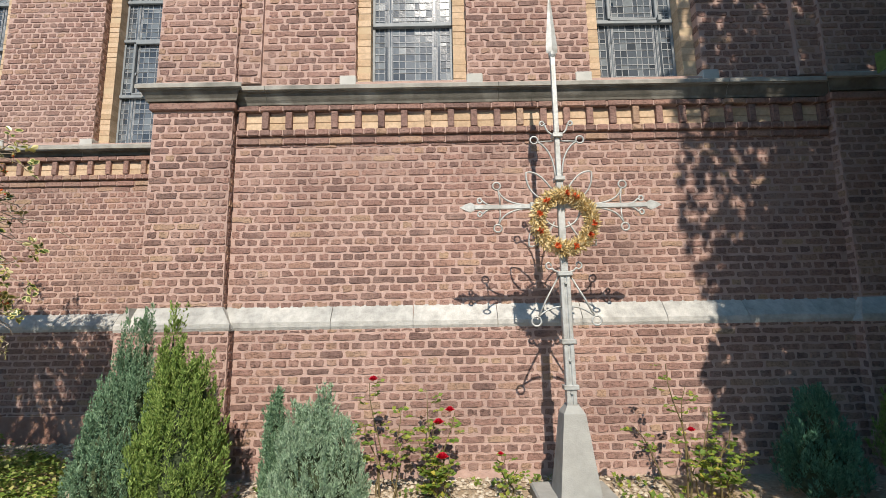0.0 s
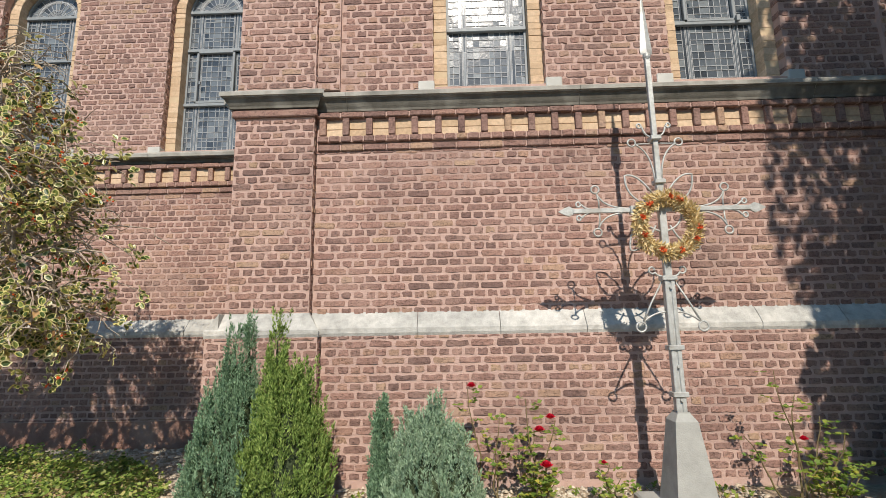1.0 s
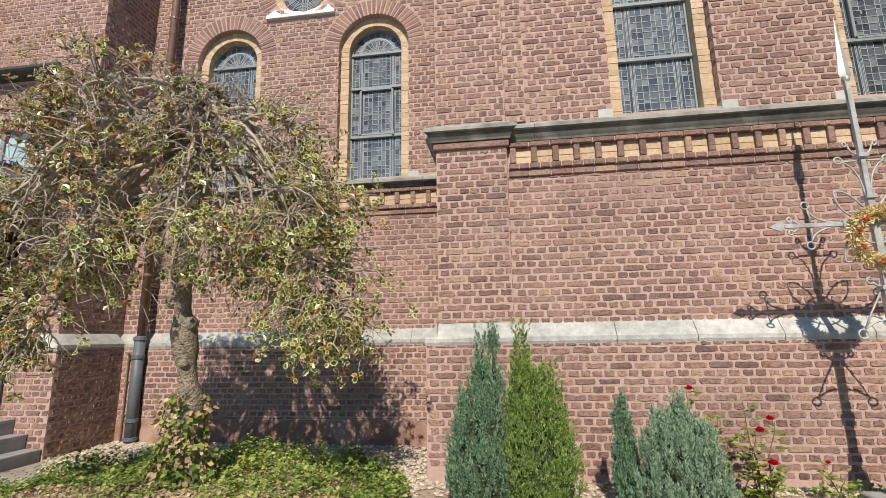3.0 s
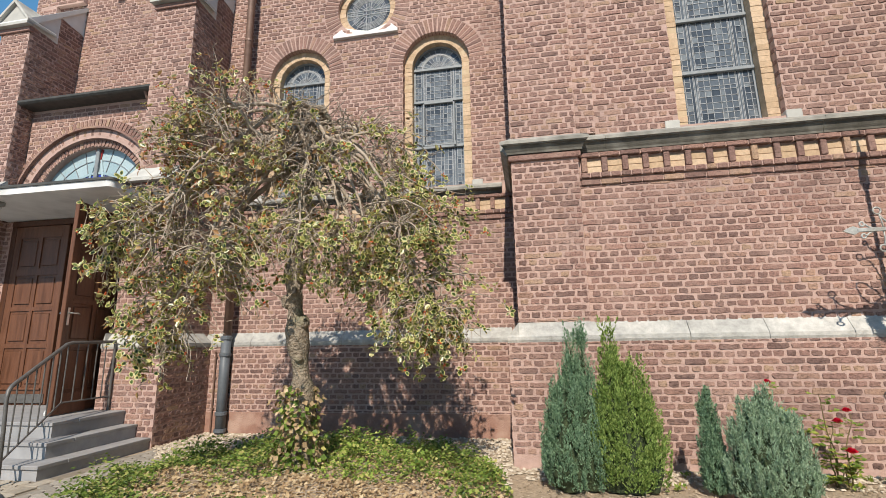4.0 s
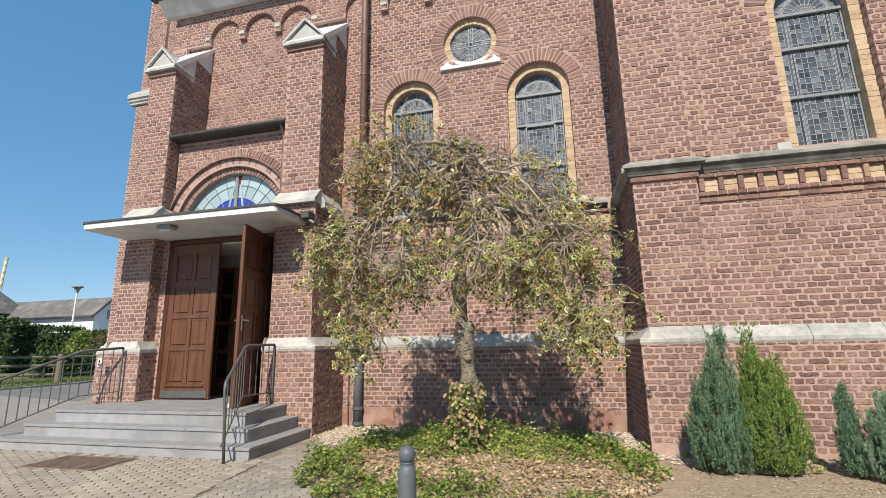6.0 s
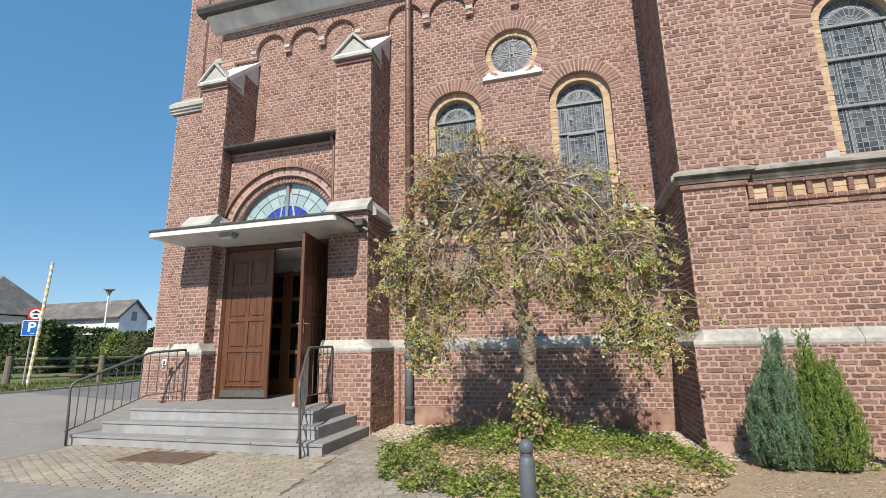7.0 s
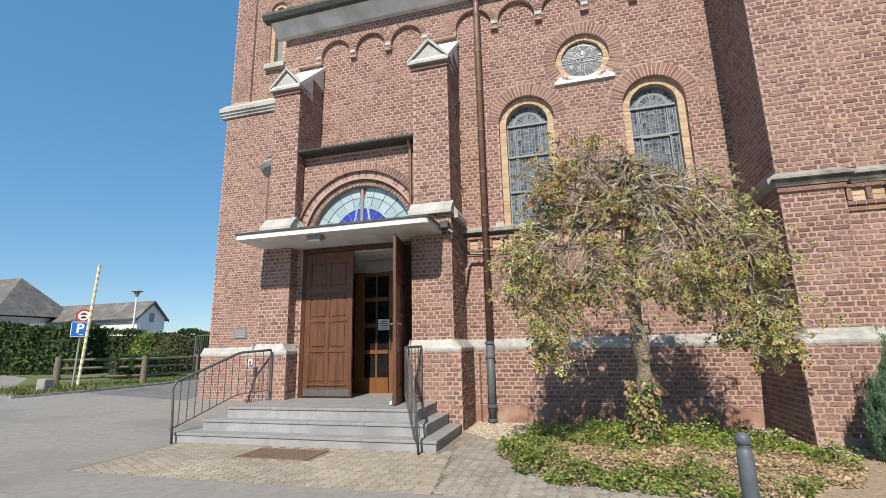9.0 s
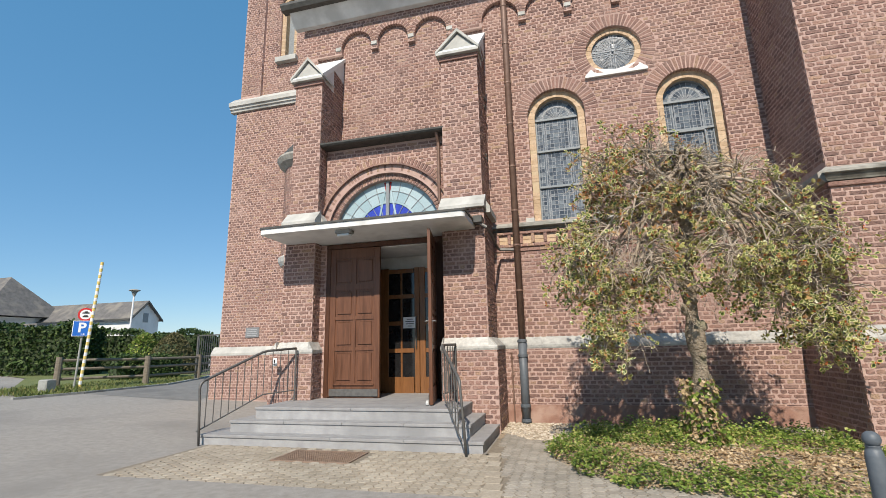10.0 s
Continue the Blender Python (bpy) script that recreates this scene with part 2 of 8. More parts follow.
M_ROSEL = varied("rose_leaf", [(0, (0.10, 0.18, 0.03)), (0.6, (0.22, 0.30, 0.055)), (0.9, (0.36, 0.38, 0.07)), (1, (0.52, 0.44, 0.08))], mott=0.2, rough=0.5, trans=0.4)
M_ROSE = varied("rose_petal", [(0, (0.45, 0.004, 0.02)), (1, (0.70, 0.015, 0.06))], mott=0.15, rough=0.55, trans=0.15)
M_STEM = surf("rose_stem", (0.12, 0.085, 0.04), (0.17, 0.14, 0.06), 12, 0.7, 0.2)
M_STRAW = varied("straw", [(0, (0.56, 0.42, 0.18)), (0.6, (0.70, 0.56, 0.30)), (1, (0.80, 0.69, 0.44))], mott=0.15, rough=0.7, trans=0.2)
M_TREELEAF = varied("linden_leaf", [(0, (0.04, 0.09, 0.02)), (1, (0.10, 0.17, 0.04))], rough=0.5, trans=0.2)
M_HEDGE = varied("hedge_leaf", [(0, (0.018, 0.038, 0.010)), (0.6, (0.045, 0.085, 0.02)), (1, (0.10, 0.14, 0.04))], rough=0.6, trans=0.15)
M_BUSH = varied("olive_bush_leaf", [(0, (0.06, 0.06, 0.025)), (0.6, (0.12, 0.115, 0.045)), (1, (0.19, 0.16, 0.08))], rough=0.6, trans=0.15)
M_JUNID = varied("deep_green_juniper", [(0, (0.035, 0.10, 0.06)), (0.4, (0.07, 0.18, 0.11)), (1, (0.15, 0.30, 0.19))], mott=0.25, rough=0.75, trans=0.25)
M_GRASS = varied("grass_blade", [(0, (0.08, 0.115, 0.03)), (0.6, (0.14, 0.175, 0.05)), (1, (0.24, 0.22, 0.09))], rough=0.7, trans=0.2)
M_GRASSG = surf("turf", (0.10, 0.13, 0.04), (0.18, 0.19, 0.07), 5, 0.95, 0.8, 60)
M_ROOF = surf("grey_roof_tile", (0.10, 0.095, 0.09), (0.17, 0.16, 0.15), 2, 0.85, 0.4, 12, (0.22, 0.20, 0.17), 0.8)
M_HOUSE = surf("white_painted_wall", (0.60, 0.60, 0.58), (0.72, 0.72, 0.70), 1, 0.85, 0.1, 30)
M_WOODF = surf("grey_fence_timber", (0.14, 0.115, 0.085), (0.24, 0.205, 0.16), 6, 0.9, 0.5, 40, stretch=(1, 1, 4))
M_SIGNB = surf("sign_blue", (0.01, 0.11, 0.45), (0.015, 0.13, 0.50), 4, 0.4, 0.02)
M_SIGNW = surf("sign_white", (0.72, 0.72, 0.72), (0.78, 0.78, 0.78), 4, 0.45, 0.02)
M_SIGNR = surf("sign_red", (0.50, 0.02, 0.02), (0.55, 0.03, 0.03), 4, 0.4, 0.02)
M_BLACK = surf("matt_black", (0.015, 0.015, 0.015), (0.03, 0.03, 0.03), 8, 0.6, 0.05)
M_YPOLE = surf("yellow_stripe", (0.60, 0.45, 0.12), (0.68, 0.53, 0.18), 6, 0.5, 0.05)
M_CHROME = surf("brushed_nickel", (0.55, 0.55, 0.54), (0.65, 0.65, 0.63), 20, 0.3, 0.05, metal=1.0)
M_PAPER = surf("white_paper", (0.74, 0.74, 0.73), (0.80, 0.80, 0.79), 3, 0.8, 0.02)
M_GRATE = surf("rusty_grate", (0.24, 0.165, 0.12), (0.35, 0.255, 0.19), 12, 0.7, 0.3, 60, metal=0.2)
M_PLAQUE = surf("grey_slate_plaque", (0.17, 0.175, 0.18), (0.22, 0.225, 0.23), 6, 0.5, 0.1)

# ---- mesh helpers ----
BASE = {}


class Acc:
    def __init__(self):
        self.v, self.f, self.m = [], [], []

    def add(self, verts, faces, m=0):
        o = len(self.v)
        self.v.extend(tuple(p) for p in verts)
        self.f.extend(tuple(o + i for i in f) for f in faces)
        self.m.extend([m] * len(faces))
        return self

    def box(self, x0, x1, y0, y1, z0, z1, m=0, b=0.0):
        """A box; b chamfers all its upright and lying edges on the -y, side and top faces."""
        if b <= 0:
            v = [(x, y, z) for z in (z0, z1) for y in (y0, y1) for x in (x0, x1)]
            return self.add(v, [(0, 2, 3, 1), (4, 5, 7, 6), (0, 1, 5, 4), (2, 6, 7, 3), (0, 4, 6, 2), (1, 3, 7, 5)], m)
        v, rings = [], [(z0, b), (z0 + b, 0), (z1 - b, 0), (z1, b)]
        for z, i in rings:
            a0, a1, c0, c1 = x0 + i, x1 - i, y0 + i, y1 - i
            v += [(a0 + b, c0, z), (a1 - b, c0, z), (a1, c0 + b, z), (a1, c1 - b, z), (a1 - b, c1, z), (a0 + b, c1, z), (a0, c1 - b, z), (a0, c0 + b, z)]
        f = [tuple(range(7, -1, -1)), tuple(range(24, 32))]
        for r in range(3):
            for k in range(8):
                f.append((r * 8 + k, r * 8 + (k + 1) % 8, r * 8 + 8 + (k + 1) % 8, r * 8 + 8 + k))
        return self.add(v, f, m)

    def prism(self, poly, axis, a, b, m=0):
        """A closed outline pushed from a to b along axis; poly holds the other two coordinates in x, y, z order."""
        def p(q, d):
            return (d, *q) if axis == "x" else ((q[0], d, q[1]) if axis == "y" else (*q, d))
        n = len(poly)
        v = [p(q, a) for q in poly] + [p(q, b) for q in poly]
        f = [tuple(range(n)), tuple(range(2 * n - 1, n - 1, -1))] + [(i, n + i, n + (i + 1) % n, (i + 1) % n) for i in range(n)]
        return self.add(v, f, m)

    def tube(self, path, r, n=8, m=0, close=False):
        P = [Vector(p) for p in path]
        rs = r if isinstance(r, (list, tuple)) else [r] * len(P)
        v, f = [], []
        up = None
        for i, p in enumerate(P):
            if close:
                d = P[(i + 1) % len(P)] - P[i - 1]
            else:
                d = P[min(i + 1, len(P) - 1)] - P[max(i - 1, 0)]
            if d.length < 1e-9:
                d = Vector((0, 0, 1))
            d.normalize()
            if up is None:
                up = Vector((0, 0, 1)) if abs(d.z) < 0.9 else Vector((0, 1, 0))
            a = d.cross(up)
            if a.length < 1e-4:
                a = d.orthogonal()
            a.normalize()
            c = a.cross(d)
            up = c
            for k in range(n):
                t = 2 * math.pi * k / n
                v.append(p + (a * math.cos(t) + c * math.sin(t)) * rs[i])
        L = len(P)
        for i in range(L if close else L - 1):
            for k in range(n):
                j = (i + 1) % L
                f.append((i * n + k, i * n + (k + 1) % n, j * n + (k + 1) % n, j * n + k))
        if not close:
            f += [tuple(range(n - 1, -1, -1)), tuple(range((L - 1) * n, L * n))]
        return self.add(v, f, m)

    def lathe(self, cx, cy, prof, n=20, m=0, a0=0.0, a1=2 * math.pi):
        full = a1 - a0 > 6.28
        k = n if full else n + 1
        v = [(cx + r * math.cos(a0 + (a1 - a0) * i / n), cy + r * math.sin(a0 + (a1 - a0) * i / n), z) for r, z in prof for i in range(k)]
        f = []
        for j in range(len(prof) - 1):
            for i in range(n):
                q = (i + 1) % k
                f.append((j * k + i, j * k + q, (j + 1) * k + q, (j + 1) * k + i))
        if full:
            f += [tuple(range(k - 1, -1, -1)), tuple(range((len(prof) - 1) * k, len(prof) * k))]
        return self.add(v, f, m)


def thing(name, base, label="", category="", group="", kind=""):
    e = new(name)
    e.empty_display_size = 0.1
    e.location = base
    BASE[e.name] = Vector(base)
    return tagged(e, label, category, group, kind)


def make(name, acc, mats, parent=None, smooth=False, label="", base=None):
    o = Vector(base) if base is not None else BASE.get(parent.name, Vector((0, 0, 0))) if parent else Vector((0, 0, 0))
    me = bpy.data.meshes.new(name)
    me.from_pydata([(p[0] - o.x, p[1] - o.y, p[2] - o.z) for p in acc.v], [], acc.f)
    for m in (mats if isinstance(mats, (list, tuple)) else [mats]):
        me.materials.append(m)
    if any(acc.m):
        me.polygons.foreach_set("material_index", acc.m)
    if smooth:
        me.polygons.foreach_set("use_smooth", [True] * len(acc.f))
    ob = new(name, me)
    if parent:
        ob.parent = parent
        BASE[ob.name] = o
    elif base is not None:
        ob.location = o
        BASE[ob.name] = o
    if label:
        ob["label"] = label
    return ob


def part(name, acc, material, parent, label="", smooth=False):
    return make(name, acc, material, parent, smooth, label)


def pieces(name, acc, nv, nf, material, parent):
    """One part for each piece of acc, every piece having nv vertices and nf faces."""
    for i in range(len(acc.v) // nv):
        a = Acc().add(acc.v[i * nv:(i + 1) * nv], [tuple(q - i * nv for q in f) for f in acc.f[i * nf:(i + 1) * nf]])
        part(name, a, material, parent)


BLOCK, WEDGE = (32, 26), (12, 9)      # vertices and faces of a chamfered box and of an arch brick


def quads_mesh(name, V, Q, mats, parent=None, mi=None):
    """A mesh of quads from arrays."""
    o = np.array(BASE.get(parent.name, (0, 0, 0)) if parent else (0, 0, 0))
    me = bpy.data.meshes.new(name)
    V = np.asarray(V, float).reshape(-1, 3) - o
    Q = np.asarray(Q, np.int32).reshape(-1, 4)
    me.vertices.add(len(V))
    me.vertices.foreach_set("co", V.astype(np.float32).ravel())
    me.loops.add(len(Q) * 4)
    me.loops.foreach_set("vertex_index", Q.ravel())
    me.polygons.add(len(Q))
    me.polygons.foreach_set("loop_start", np.arange(len(Q), dtype=np.int32) * 4)
    for m in (mats if isinstance(mats, (list, tuple)) else [mats]):
        me.materials.append(m)
    if mi is not None:
        me.polygons.foreach_set("material_index", np.asarray(mi, np.int32))
    me.update(calc_edges=True)
    me.validate()
    me.shade_flat()
    ob = new(name, me)
    if parent:
        ob.parent = parent
        BASE[ob.name] = Vector(o)
    return ob


# ---- brickwork ----
COURSE, PITCH, JOINT, UPRIGHT = 0.0825, 0.252, 0.0205, 0.0245
BQ = [(0, 1, 8, 9), (1, 2, 7, 8), (2, 3, 6, 7), (3, 4, 5, 6), (0, 9, 10, 11)] + [(k, 12 + k, 12 + (k + 1) % 12, (k + 1) % 12) for k in range(12)]


def bricks_geo(R, rng, proud=0.0068, back=0.006):
    """Torn front rings and sides of bricks. R: rows of u0, u1, z0, z1. Gives local (u, out, z)."""
    n = len(R)
    u0, u1, z0, z1 = (c[:, None] for c in R.T)
    w, h = u1 - u0, z1 - z0
    fu = np.array((0.05, 0.35, 0.66, 0.95, 1, 1, 0.95, 0.66, 0.35, 0.05, 0, 0)) + 0 * w
    fz = np.array((0, 0, 0, 0, 0.18, 0.82, 1, 1, 1, 1, 0.82, 0.18)) + 0 * w
    fu = fu + rng.uniform(-0.04, 0.04, (n, 12)) * (fu * (1 - fu) > 0.1)
    ring = np.stack([u0 + fu * w, z0 + fz * h], 2)
    ring += rng.normal(0, 0.0034, ring.shape)
    # chipped corners
    cen = np.stack([(u0 + u1) / 2, (z0 + z1) / 2], 2)
    chip = (rng.random((n, 12)) < 0.10) * rng.uniform(0.006, 0.016, (n, 12))
    way = cen - ring
    ring += way / np.maximum(np.linalg.norm(way, axis=2, keepdims=True), 1e-6) * chip[..., None]
    half = np.stack([w / 2, h / 2], 2)
    front = cen + (ring - cen) * (1 - 0.0026 / np.maximum(half, 0.01))
    out = proud + rng.normal(0, 0.0019, (n, 12)) + rng.normal(0, 0.0014, (n, 1))
    V = np.zeros((n, 24, 3))
    V[:, :12, 0], V[:, :12, 2], V[:, :12, 1] = front[..., 0], front[..., 1], out
    V[:, 12:, 0], V[:, 12:, 2], V[:, 12:, 1] = ring[..., 0], ring[..., 1], -back
    return V


def lay(z0, z1, spans, rng, phase=0):
    """English bond: rows of stretchers and of headers in turn, cut to the spans of each course."""
    rows = []
    k = math.floor(z0 / COURSE + 0.3)
    while k * COURSE < z1 - 0.022:
        zb = k * COURSE
        zt = min(zb + COURSE - JOINT, z1)
        zb = max(zb, z0)
        for a, b in spans((zb + zt) / 2):
            head = (k + phase) % 2 == 0
            pitch = PITCH / 2 if head else PITCH
            off = PITCH / 4 if head else (PITCH / 2 if (k + phase) % 4 == 1 else 0)
            i = math.floor((a - off) / pitch)
            while i * pitch + off < b:
                s, e = i * pitch + off + UPRIGHT / 2, (i + 1) * pitch + off - UPRIGHT / 2
                s, e = max(s, a), min(e, b)
                if e - s > 0.045:
                    w = rng.normal(0, 0.003, 4)
                    rows.append((s + w[0], e + w[1], zb + w[2] * 0.7, zt + w[3] * 0.7))
                i += 1
        k += 1
    return np.array(rows).reshape(-1, 4)


VARIANT = {}


def variants(rng):
    for kind, w in (("header", PITCH / 2 - UPRIGHT), ("stretcher", PITCH - UPRIGHT)):
        for i in range(10):
            h = COURSE - JOINT
            V = bricks_geo(np.array([[-w / 2, w / 2, -h / 2, h / 2]]), rng)[0]
            me = bpy.data.meshes.new("brick")
            me.from_pydata([tuple(p) for p in V], [], BQ)
            me.materials.append(M_BRICK1)
            VARIANT[kind, i] = me


BRICK_JOBS = []


def brickwork(parent, origin, udir, ndir, z0, z1, spans, seed, phase=0, pick=None):
    """Queues brickwork on a face: origin + u * udir, standing out along ndir. pick: (u0, u1, z0, z1) whose whole bricks become parts."""
    BRICK_JOBS.append((parent, Vector(origin), Vector(udir), Vector(ndir), z0, z1, spans, seed, phase, pick))


def lay_all_bricks():
    rng0 = np.random.default_rng(5)
    variants(rng0)
    for parent, o, U, N, z0, z1, spans, seed, phase, pick in BRICK_JOBS:
        rng = np.random.default_rng(seed)
        R = lay(z0, z1, spans, rng, phase)
        if not len(R):
            continue
        rest = np.ones(len(R), bool)
        if pick:
            w = R[:, 1] - R[:, 0]
            full = (abs(w - (PITCH - UPRIGHT)) < 0.02) | (abs(w - (PITCH / 2 - UPRIGHT)) < 0.02)
            inside = (R[:, 0] > pick[0]) & (R[:, 1] < pick[1]) & (R[:, 2] > pick[2]) & (R[:, 3] < pick[3]) & full
            ids = np.nonzero(inside)[0][:290]
            rest[ids] = False
            pb = BASE.get(parent.name, Vector((0, 0, 0)))
            for i in ids:
                u0, u1, a, b = R[i]
                kind, full_w = ("stretcher", PITCH - UPRIGHT) if u1 - u0 > 0.18 else ("header", PITCH / 2 - UPRIGHT)
                ob = new("brick", VARIANT[kind, int(rng.integers(10))])
                ob.parent = parent
                c = o + U * (u0 + u1) / 2 + Vector((0, 0, (a + b) / 2)) - pb
                s = (u1 - u0) / full_w
                ob.matrix_basis = Matrix(((U.x * s, N.x, 0, c.x), (U.y * s, N.y, 0, c.y), (0, 0, (b - a) / (COURSE - JOINT), c.z), (0, 0, 0, 1)))
        V = bricks_geo(R[rest], rng)
        n = len(V)
        if n:
            W = np.array(o) + V[..., :1] * np.array(U) + V[..., 1:2] * np.array(N) + V[..., 2:] * np.array((0, 0, 1))
            Q = np.array(BQ)[None] + (np.arange(n) * 24)[:, None, None]
            tagged(quads_mesh("brickwork", W, Q, M_BRICK, parent), kind="stuff")


def arch(cx, w, sill, spring, ring=0.0):
    return dict(l=cx - w, r=cx + w, c=cx, w=w, sill=sill, spring=spring, ring=ring,
                bot=lambda u: sill, top=lambda u: spring + math.sqrt(max(0.0, w * w - (u - cx) ** 2)))


def disc(cx, cz, w, ring=0.0):
    return dict(l=cx - w, r=cx + w, c=cx, w=w, sill=None, spring=cz, ring=ring,
                bot=lambda u: cz - math.sqrt(max(0.0, w * w - (u - cx) ** 2)), top=lambda u: cz + math.sqrt(max(0.0, w * w - (u - cx) ** 2)))


def rect(l, r, z0, z1):
    return dict(l=l, r=r, c=(l + r) / 2, w=(r - l) / 2, sill=z0, spring=z1, ring=0, flat=True, bot=lambda u: z0, top=lambda u: z1)


def free(u0, u1, ops):
    """Spans of a course that keep clear of the openings and their rings."""
    def f(z):
        cut = []
        for o in ops:
            R = o["w"] + o["ring"]
            if o.get("flat"):
                if o["sill"] < z < o["spring"]:
                    cut.append((o["l"], o["r"]))
            elif o["sill"] is None and z < o["spring"] - 0.45:
                d = o["w"] ** 2 - (z - o["spring"]) ** 2
                if d > 0:
                    cut.append((o["c"] - math.sqrt(d), o["c"] + math.sqrt(d)))
            elif z > o["spring"] or o["sill"] is None:
                d = R * R - (z - o["spring"]) ** 2
                if d > 0:
                    cut.append((o["c"] - math.sqrt(d), o["c"] + math.sqrt(d)))
            elif z > o["sill"]:
                cut.append((o["l"], o["r"]))
        s, out = u0, []
        for a, b in sorted(cut):
            if a > s:
                out.append((s, min(a, u1)))
            s = max(s, b)
        if s < u1:
            out.append((s, u1))
        return out
    return f


def wall_mesh(acc, x0, x1, z0, z1, yf, yb, ops, m=0):
    """A wall along x from yf (front) to yb with openings through it."""
    def q(a, b, c, d):
        acc.add([a, b, c, d], [(0, 1, 2, 3)], m)

    def slab(a, b, l0, l1, h0, h1):
        if h0 - l0 < 1e-4 and h1 - l1 < 1e-4:
            return
        q((a, yf, l0), (b, yf, l1), (b, yf, h1), (a, yf, h0))
        q((b, yb, l1), (a, yb, l0), (a, yb, h0), (b, yb, h1))
    s = x0
    for o in sorted(ops, key=lambda o: o["l"]):
        slab(s, o["l"], z0, z0, z1, z1)
        n = 2 if o.get("flat") else 28
        us = [o["c"] - o["w"] * math.cos(math.pi * i / n) for i in range(n + 1)]
        for a, b in zip(us, us[1:]):
            ba, bb, ta, tb = o["bot"](a), o["bot"](b), o["top"](a), o["top"](b)
            slab(a, b, z0, z0, ba, bb)
            slab(a, b, ta, tb, z1, z1)
            q((a, yf, ta), (b, yf, tb), (b, yb, tb), (a, yb, ta))
            if ba > z0 + 1e-4:
                q((a, yf, ba), (a, yb, ba), (b, yb, bb), (b, yf, bb))
        for u in (o["l"], o["r"]):
            if o["top"](u) - o["bot"](u) > 1e-4:
                q((u, yf, o["bot"](u)), (u, yb, o["bot"](u)), (u, yb, o["top"](u)), (u, yf, o["top"](u)))
        s = o["r"]
    slab(s, x1, z0, z0, z1, z1)
    q((x0, yf, z0), (x0, yf, z1), (x0, yb, z1), (x0, yb, z0))
    q((x1, yf, z0), (x1, yb, z0), (x1, yb, z1), (x1, yf, z1))
    q((x0, yf, z1), (x1, yf, z1), (x1, yb, z1), (x0, yb, z1))
    edges = [x0] + [e for o in sorted(ops, key=lambda o: o["l"]) if o["bot"](o["c"]) <= z0 + 1e-4 for e in (o["l"], o["r"])] + [x1]
    for a, b in zip(edges[::2], edges[1::2]):
        q((a, yf, z0), (a, yb, z0), (b, yb, z0), (b, yf, z0))
    return acc


def voussoirs(acc, cx, cz, r0, r1, yf, yb, a0, a1, width=0.083, gap=0.026, m=0, rng=None):
    """Radial bricks of an arch from angle a0 to a1."""
    n = max(1, int(round((a1 - a0) * (r0 + r1) / 2 / width)))
    for i in range(n):
        t0, t1 = a0 + (a1 - a0) * i / n, a0 + (a1 - a0) * (i + 1) / n
        g0, g1 = gap / 2 / r0, gap / 2 / r1
        dy = random.uniform(-0.004, 0.004)
        P = []
        for r, s, e in ((r0, t0 + g0, t1 - g0), (r1, t0 + g1, t1 - g1)):
            for t in (s, e):
                P.append((cx + r * math.cos(t), cz + r * math.sin(t)))
        P = [P[0], P[2], P[3], P[1]]
        c = (sum(p[0] for p in P) / 4, sum(p[1] for p in P) / 4)
        S = [(c[0] + (p[0] - c[0]) * 0.93, c[1] + (p[1] - c[1]) * 0.97) for p in P]
        v = [(p[0], yf + dy, p[1]) for p in S] + [(p[0], yf + 0.004, p[1]) for p in P] + [(p[0], yb, p[1]) for p in P]
        f = [(0, 1, 2, 3)] + [(k, 4 + k, 4 + (k + 1) % 4, (k + 1) % 4) for k in range(4)] + [(4 + k, 8 + k, 8 + (k + 1) % 4, 4 + (k + 1) % 4) for k in range(4)]
        acc.add(v, f, m)
    return acc

# ---- church: large walls ----
Y_CH, Y_LES, Y_PL, Y_LPL = 4.80, 4.705, 4.70, 4.585      # chapel face, lesene face, their plinths
Y_NAVE, Y_NPL, Y_FRZ = 6.33, 6.20, 6.23                   # nave face, plinth, corbel-frieze face
Y_TOW = 9.2
LEDGE0, LEDGE1 = 1.43, 1.67
DOWN, LEFT, RIGHT = (0, -1, 0), (-1, 0, 0), (1, 0, 0)


def wall(name, acc, label, mats=None):
    w = make(name, acc, mats or M_MORTAR, base=(acc.v[0][0], acc.v[0][1], 0.0))
    return tagged(w, label, "wall", kind="structure")


def ledge_run(parent, x0, x1, y_wall, y_front, joints, left=None, right=None, z0=LEDGE0, z1=LEDGE1):
    """Sloping plinth stones along x, one part each; left/right: how far the end mitre runs."""
    xs = [x0] + [j for j in joints if x0 < j < x1] + [x1]
    for i, (a, b) in enumerate(zip(xs, xs[1:])):
        ac = Acc()
        g = 0.003
        la = left if (left and i == 0) else 0
        lb = right if (right and i == len(xs) - 2) else 0
        a2, b2 = a + (0 if la else g), b - (0 if lb else g)
        sl = random.uniform(-0.006, 0.006)
        v = [(a2, y_front, z0), (b2, y_front, z0), (b2, y_front - 0.012, z0 + 0.03), (a2, y_front - 0.012, z0 + 0.03),
             (b2, y_front - 0.012, z0 + 0.075 + sl), (a2, y_front - 0.012, z0 + 0.075 + sl),
             (b2 - lb, y_wall, z1), (a2 + la, y_wall, z1), (a2 + la, y_wall + 0.05, z1), (b2 - lb, y_wall + 0.05, z1), (a2, y_wall + 0.05, z0), (b2, y_wall + 0.05, z0)]
        f = [(0, 1, 2, 3), (3, 2, 4, 5), (5, 4, 6, 7), (7, 6, 9, 8), (8, 9, 11, 10), (0, 10, 11, 1), (0, 3, 5, 7, 8, 10), (1, 11, 9, 6, 4, 2)]
        ac.add(v, f)
        part("ledge_stone", ac, M_LEDGE, parent)


